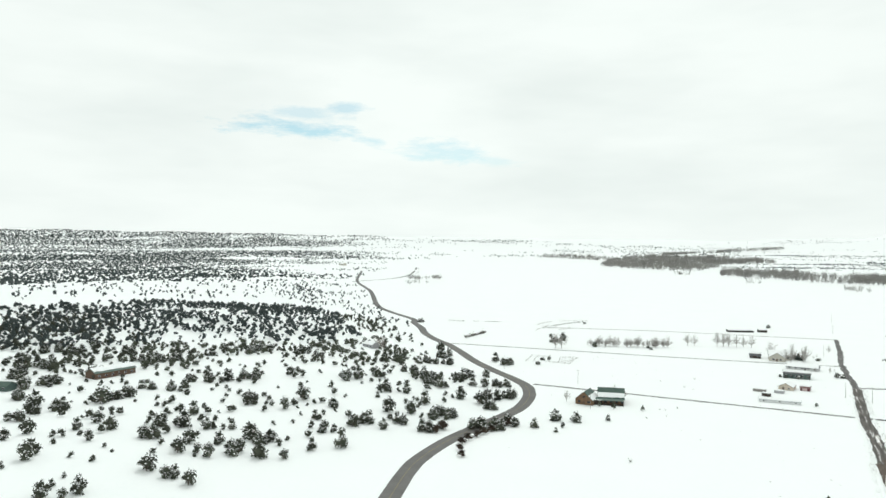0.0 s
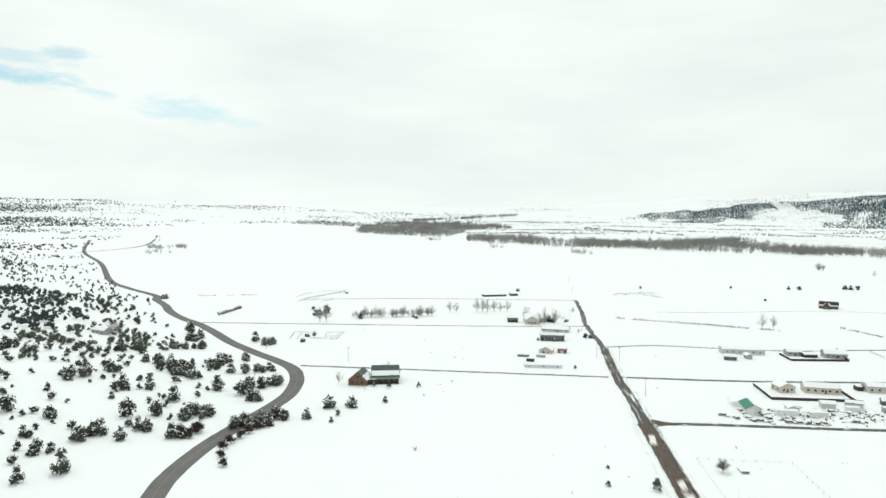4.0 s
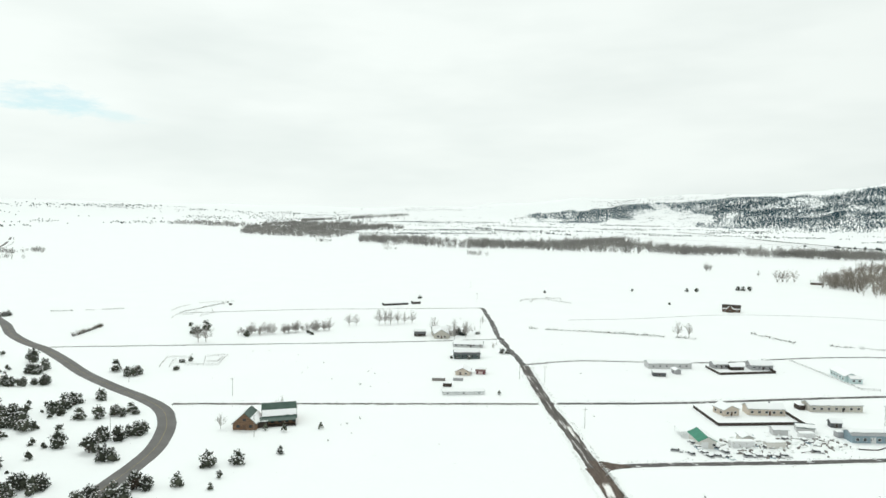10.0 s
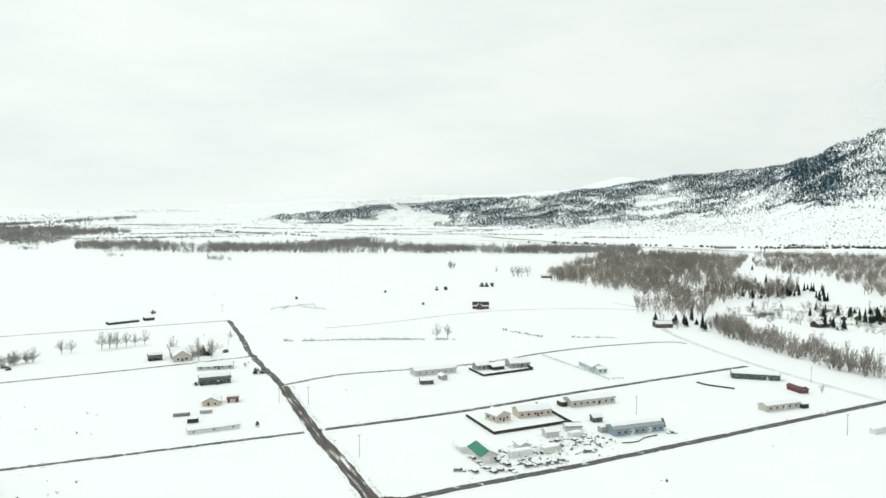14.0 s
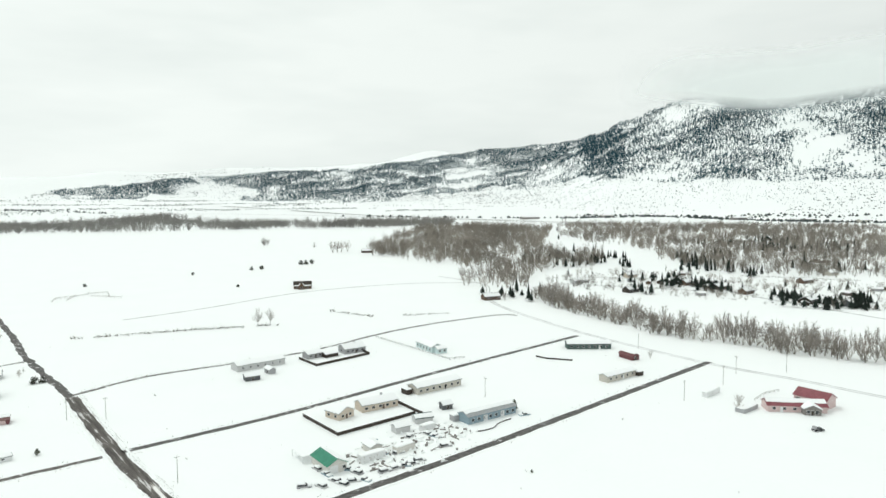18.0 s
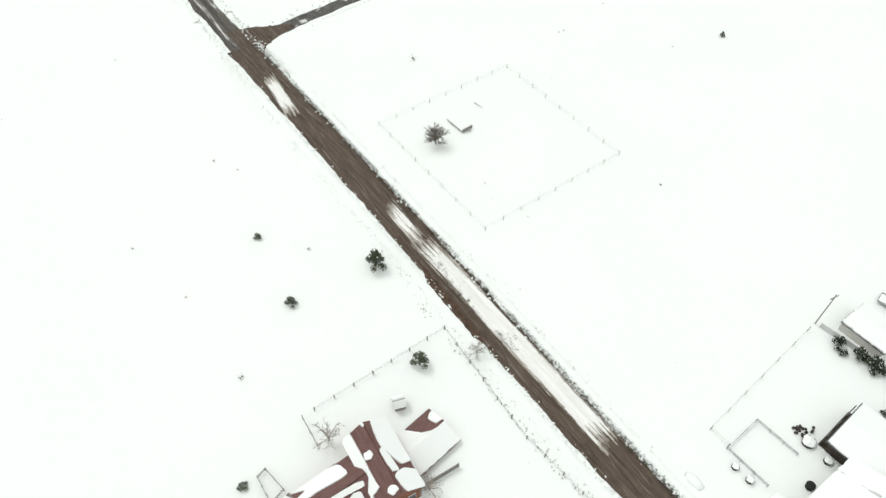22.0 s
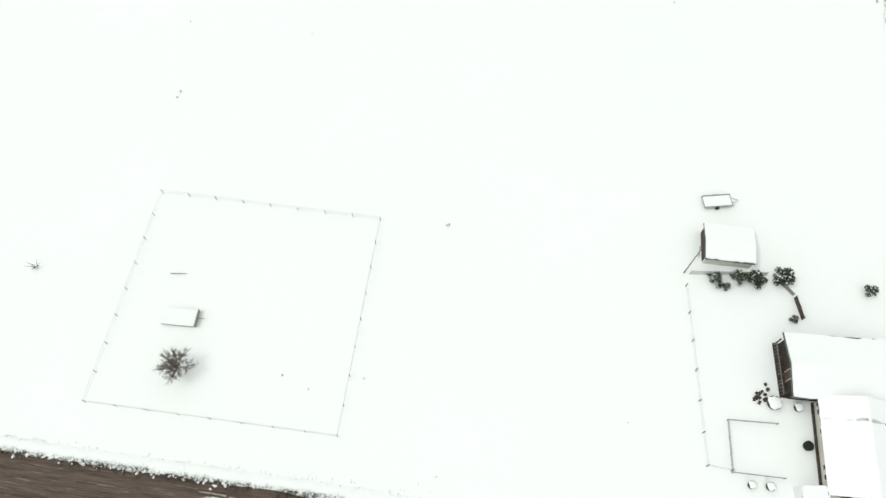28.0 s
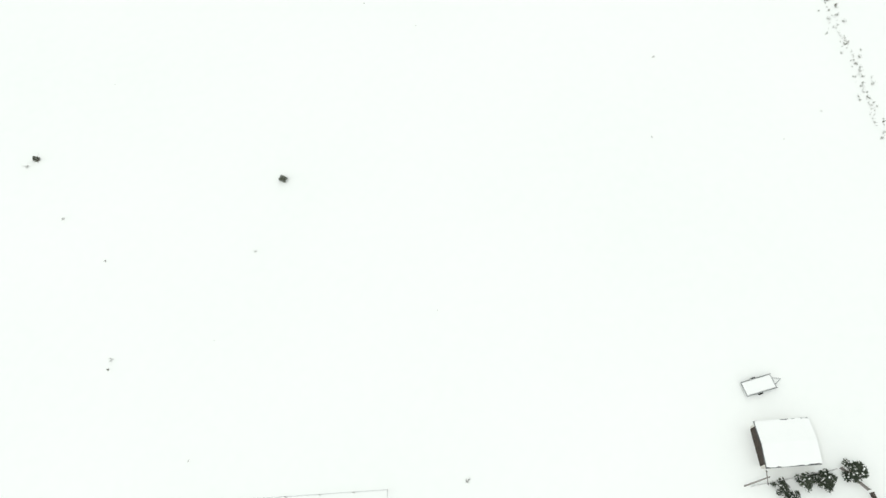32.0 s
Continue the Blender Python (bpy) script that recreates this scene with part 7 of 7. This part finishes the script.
SOUTH = MAIN_ROAD[:9]
NORTH = MAIN_ROAD[8:12]
joined("roadside_brush", BRUSH, TUFTS, along(SOUTH, -3.15, 0.28, 20.0, 0.25, 0.7, 1) + along(SOUTH, -3.8, 0.45, 13.0, 0.15, 0.5, 9) + along([(-14, 99), (-6, 88), (2, 79)], 3.6, 0.7, 9.0, 0.3, 0.7, 7) + along([(20, 57), (-8, 92)], 3.5, 0.4, 3.0, 0.25, 0.5, 8) + along(NORTH, -3.9, 0.6, 1.6, 0.4, 0.9, 2), "dark brush poking from the snow bank", "brush", NR)
joined("roadside_weeds", WEED, TUFTS, along(SOUTH, -4.3, 0.6, 14.0, 0.12, 0.34, 3) + along(SOUTH, 4.6, 0.9, 14.0, 0.12, 0.34, 4) + along(NORTH, 3.6, 1.0, 1.6, 0.3, 0.7, 5), "dry weeds along the road verge", "weeds", NR)
def clod(seed):
    g = Geo()
    g.blob((0, 0, -0.1), 0.5, 0.42, 0.55, random.Random(seed), n=6, rings=2, rough=0.3)
    return g.arrays()


CLODS = [clod(820 + k) for k in range(5)]
joined("snow_clods", SNOW, CLODS, along(SOUTH, -3.5, 0.3, 12.0, 0.2, 0.6, 61) + along(SOUTH, -4.1, 0.5, 12.0, 0.15, 0.5, 62) + along(SOUTH, 3.6, 0.35, 9.0, 0.15, 0.5, 63) + along(SOUTH, 5.2, 0.8, 6.0, 0.1, 0.3, 66) + along(NORTH, -3.6, 0.5, 4.0, 0.2, 0.6, 64) + along(NORTH, 3.6, 0.5, 4.0, 0.2, 0.6, 65), "ploughed snow clods along the road verge", "snow", NR)
lane_weeds = []
for k, pts in enumerate(LANES.values()):
    lane_weeds += along(pts, 2.6, 0.9, 0.9, 0.4, 0.9, 6 + k) + along(pts, -2.6, 0.9, 0.5, 0.3, 0.8, 16 + k)
joined("lane_weeds", BRUSH, TUFTS, lane_weeds, "brush and weeds along the lanes", "weeds", NR)
ditch = []
for pts, sz in (([(-221, 407), (-194, 417), (-156, 432), (-125, 441), (-103, 448)], 2.2), ([(-76, 500), (-60, 488), (-42, 476)], 2.0), ([(-20, 480), (13, 487)], 1.8), ([(-454, 165), (-483, 201)], 3.6), ([(-500, 277), (-531, 358)], 1.6), ([(139, 112), (119, 96), (108, 86)], 0.75), ([(-590, 210), (-560, 260)], 1.6)):
    ditch += along(pts, 0, 1.2, 1.6, sz * 0.7, sz * 1.4, 40)
ditch += along([(139, 112), (119, 96), (108, 86), (100, 80)], 0, 0.5, 2.2, 0.2, 0.7, 51) + along([(92, 73), (86, 67.5)], 0, 0.5, 2.2, 0.2, 0.7, 52)
joined("ditch_brush", BRUSH, TUFTS, ditch, "low dark brush along field ditches", "brush", NR)
field = []
FIELD = [(-140, -20), (-20, -60), (140, -40), (260, 200), (60, 470), (-300, 470), (-420, 220), (-240, 95)]
for x, y in scatter(FIELD, 330, 33, -0.1, 0.02):
    w = 0.2 + 0.6 * rng.random() ** 3
    field.append((x, y, ground_z(x, y), w, w * rng.uniform(0.6, 1.0), rng.uniform(0, 6)))
for x, y, w in ((40.7, 162.9, 0.7), (16.6, 168, 0.8), (15.4, 167.2, 0.7), (28, 190.8, 0.8), (26.7, 180.1, 0.5), (32.9, 202.4, 1.6), (31.2, 203.2, 1.2), (-307.7, 219.3, 1.2), (-284.3, 222.6, 1.5), (-255.7, 217.1, 1.8), (-219.9, 216.9, 2.1), (-213.5, 215.5, 1.2), (-245.8, 190.6, 1.5), (-222.9, 191.5, 1.8), (-202.3, 191.8, 2.1), (-195.6, 192.3, 1.2), (-315.0, 211.4, 1.5), (-160.8, 139.3, 1.8), (-161.7, 148.3, 2.1), (-162.5, 137.2, 1.2), (-150.3, 131.0, 1.5), (-151.3, 118.9, 1.8), (76, 252, 1.8), (-17, 155.2, 2.2), (31.6, 118.5, 1.0), (-35.5, 74.8, 1.4), (-30.1, 99.5, 1.2), (-98.5, 65.3, 3.0), (-122, 289, 2.0), (-82, 216, 1.2), (10, 57, 0.8), (-52, 120, 1.0), (-47, 118, 0.8), (-60, 98, 0.9)):
    field.append((x, y, 0, w, w * 0.8, 0))
joined("field_weeds", BRUSH, TUFTS, field, "single dry weeds standing out of the snowfield", "weeds", NR)
# brown scrub oak thicket inside the road bend
OAKS = []
for k in range(2):
    root = thing("scrub_oak", 0, 0, z=0, label="brown scrub oak thicket beside the asphalt road", category="bush", group="scrub oaks")
    part("trunk", trunk_geo(0.8, 0.05, random.Random(40 + k), 6), BARK, root)
    part("crown", juniper_crown(270 + k, 30, 6)[0], BROWN_BUSH, root)
    OAKS.append(root)
for x, y, w in ((-167.6, 10.4, 5.5), (-171.7, 16, 6.5), (-176, 10.7, 5), (-147, 14, 4.5), (-151, 19, 4.8), (-154, 24.5, 4.6), (-157, 29.6, 4.8), (-160, 35, 4.4), (-163, 39.5, 4.4), (-131, 6, 4.2), (-139.7, 9.3, 4), (-166, 47.8, 5)):
    grow(OAKS, x, y, w, w * 0.85, rng)


# ---- far valley ----
ribbon("highway", [(-1500, 3050), (-895, 3021), (-111, 2277), (377, 1865), (760, 1500)], 16, 0.6, ASPHALT, "distant grey highway across the valley floor", "road", gap=40, ragged=1.0, seed=81)
ribbon("highway", [(-2400, 2600), (-1500, 2500), (-600, 2450), (300, 2000)], 9, 0.6, TRACK, "distant snow-packed valley road", "road", gap=40, ragged=1.0, seed=82)
hedge = []
hr = random.Random(83)
for pts, n in (([(433, 2144), (750, 2176), (962, 1900), (1300, 1720)], 330), ([(-300, 2330), (100, 2200), (433, 2144)], 60), ([(-1800, 2700), (-1200, 2500)], 70), ([(500, 2320), (900, 2150), (1400, 1850)], 160)):
    line = curve_points(pts, 10)
    for _ in range(n):
        p = hr.choice(line)
        x, y = p.x + hr.gauss(0, 14), p.y + hr.gauss(0, 14)
        w = hr.uniform(6, 13)
        hedge.append((x, y, ground_z(x, y) - 1, w, w * 0.8, hr.uniform(0, 6)))
joined("valley_hedges", JUNIPER_HAZED, SPECKS, hedge, "dark tree lines along far valley roads", "tree line", NR)
for k, (x, y, s) in enumerate(((300, 2100, 60), (560, 2190, 40), (900, 1990, 50), (-2500, 620, 30), (1050, 1880, 40), (1150, 1800, 34))):
    house("far_barn", "long far-off barn with a snowy roof", x, y, 20, s, 16, 6, 9, BEIGE if k % 2 else GREY_WOOD, STEEL, category="barn", seed=90 + k, group="far barns")

# ---- cloud on the summit ----
def cloud_material():
    m = bpy.data.materials.new("mountain_cloud")
    m.use_nodes = True
    t = m.node_tree
    t.nodes.clear()
    uv = t.nodes.new("ShaderNodeTexCoord")
    split = t.nodes.new("ShaderNodeSeparateXYZ")
    t.links.new(uv.outputs["UV"], split.inputs[0])
    n = t.nodes.new("ShaderNodeTexNoise")
    n.inputs["Scale"].default_value, n.inputs["Detail"].default_value, n.inputs["Roughness"].default_value = 0.0011, 2.0, 0.4
    t.links.new(uv.outputs["Object"], n.inputs["Vector"])

    def calc(op, a, b, clamp=False):
        k = t.nodes.new("ShaderNodeMath")
        k.operation, k.use_clamp = op, clamp
        for i, v in enumerate((a, b)):
            if isinstance(v, (int, float)):
                k.inputs[i].default_value = v
            else:
                t.links.new(v, k.inputs[i])
        return k.outputs[0]

    u, v = split.outputs[0], split.outputs[1]
    edge = calc("MULTIPLY", calc("MULTIPLY", u, calc("SUBTRACT", 1.0, u)), 6.0, True)
    low = calc("MULTIPLY", calc("MULTIPLY", v, v), 13.0, True)
    high = calc("MULTIPLY", calc("SUBTRACT", 0.72, v), 2.4, True)
    body = calc("MULTIPLY", calc("MULTIPLY", low, high), edge)
    puff = calc("ADD", calc("MULTIPLY", calc("SUBTRACT", n.outputs[0], 0.5), 1.6), 1.0)
    dense = calc("MULTIPLY", body, calc("ADD", puff, calc("MULTIPLY", v, 0.9)), True)
    white = t.nodes.new("ShaderNodeBsdfDiffuse")
    white.inputs[0].default_value = (0.95, 0.98, 0.97, 1)
    back = t.nodes.new("ShaderNodeBsdfTranslucent")
    back.inputs[0].default_value = (0.95, 0.98, 0.97, 1)
    both = t.nodes.new("ShaderNodeMixShader")
    both.inputs[0].default_value = 0.12
    t.links.new(white.outputs[0], both.inputs[1])
    t.links.new(back.outputs[0], both.inputs[2])
    clear_ = t.nodes.new("ShaderNodeBsdfTransparent")
    mx = t.nodes.new("ShaderNodeMixShader")
    t.links.new(dense, mx.inputs[0])
    t.links.new(clear_.outputs[0], mx.inputs[1])
    t.links.new(both.outputs[0], mx.inputs[2])
    t.links.new(mx.outputs[0], t.nodes.new("ShaderNodeOutputMaterial").inputs[0])
    return m


CLOUD = cloud_material()
for r, a0, a1, z0, z1 in ((3050, -15, -66, 370, 800),):
    me = bpy.data.meshes.new("cloud")
    n = 24
    verts = []
    for i in range(n + 1):
        a = radians(a0 + (a1 - a0) * i / n)
        for j in range(5):
            rr = r + 60 * j / 4
            verts.append((-math.sin(a) * rr, math.cos(a) * rr, z0 + (z1 - z0) * j / 4 + 14 * math.sin(i * 0.9)))
    faces = [(i * 5 + j, (i + 1) * 5 + j, (i + 1) * 5 + j + 1, i * 5 + j + 1) for i in range(n) for j in range(4)]
    me.from_pydata(verts, [], faces)
    uv = me.uv_layers.new(name="UVMap")
    for poly in me.polygons:
        for li in poly.loop_indices:
            vi = me.loops[li].vertex_index
            uv.data[li].uv = ((vi // 5) / n, (vi % 5) / 4)
    me.materials.append(CLOUD)
    me.polygons.foreach_set("use_smooth", [True] * len(me.polygons))
    ob = tagged(new("cloud", me), "low white cloud hanging over the mountain top", "cloud", kind="structure")
    ob.visible_shadow = False
# ---- yards, bushes and sheds across the river ----
vr = random.Random(97)
YARDS = [(100, 625), (180, 575), (290, 500), (350, 460), (430, 520), (430, 640), (300, 660), (270, 740), (180, 740), (130, 690)]
clutter = [(x, y, ground_z(x, y) - 0.1, w, w * vr.uniform(0.5, 0.9), vr.uniform(0, 6)) for x, y in scatter(YARDS, 400, 98, -0.1, 0.02) for w in (vr.uniform(1.2, 3.4),)]
joined("yard_bushes", BRUSH, TUFTS + [t for t in WOODS[:2]], clutter, "low brown bushes round the river houses", "brush", NR)
thin_trees = [(x, y, ground_z(x, y) - 0.2, w, w * vr.uniform(0.9, 1.5), vr.uniform(0, 6)) for x, y in scatter(YARDS, 340, 102, -0.1, 0.02) for w in (vr.uniform(3, 7),)]
joined("yard_trees", TWIG_FAR, WOODS, thin_trees, "thin leafless trees between the river houses", "woodland", NR)
for x, y in scatter(YARDS, 14, 99, -0.2, 0.02):
    grow(TALL, x, y, vr.uniform(3, 5.5), vr.uniform(4, 10), vr)
for k, (x, y) in enumerate(scatter(YARDS, 16, 101, -0.3, 0.02)):
    house("river_shed", "low dark outbuilding under snow near the river", x, y, vr.uniform(0, 180), vr.uniform(5, 9), 4.5, 2.2, 3.4, (DARK_WOOD, BROWN, MID_GREY)[k % 3], DARK_GREY, category="shed", seed=110 + k, group="river sheds", doors=[("-y", 0, 1.2, 1.9, DARK_WOOD)])
for pts in ([(120, 640), (190, 610), (250, 580)], [(150, 690), (230, 665), (300, 640)], [(290, 560), (350, 520)], [(320, 690), (420, 650)]):
    fence("dark rail fence between river yards", pts, gap=8, height=1.3, rails=2, mat=DARK_WOOD)
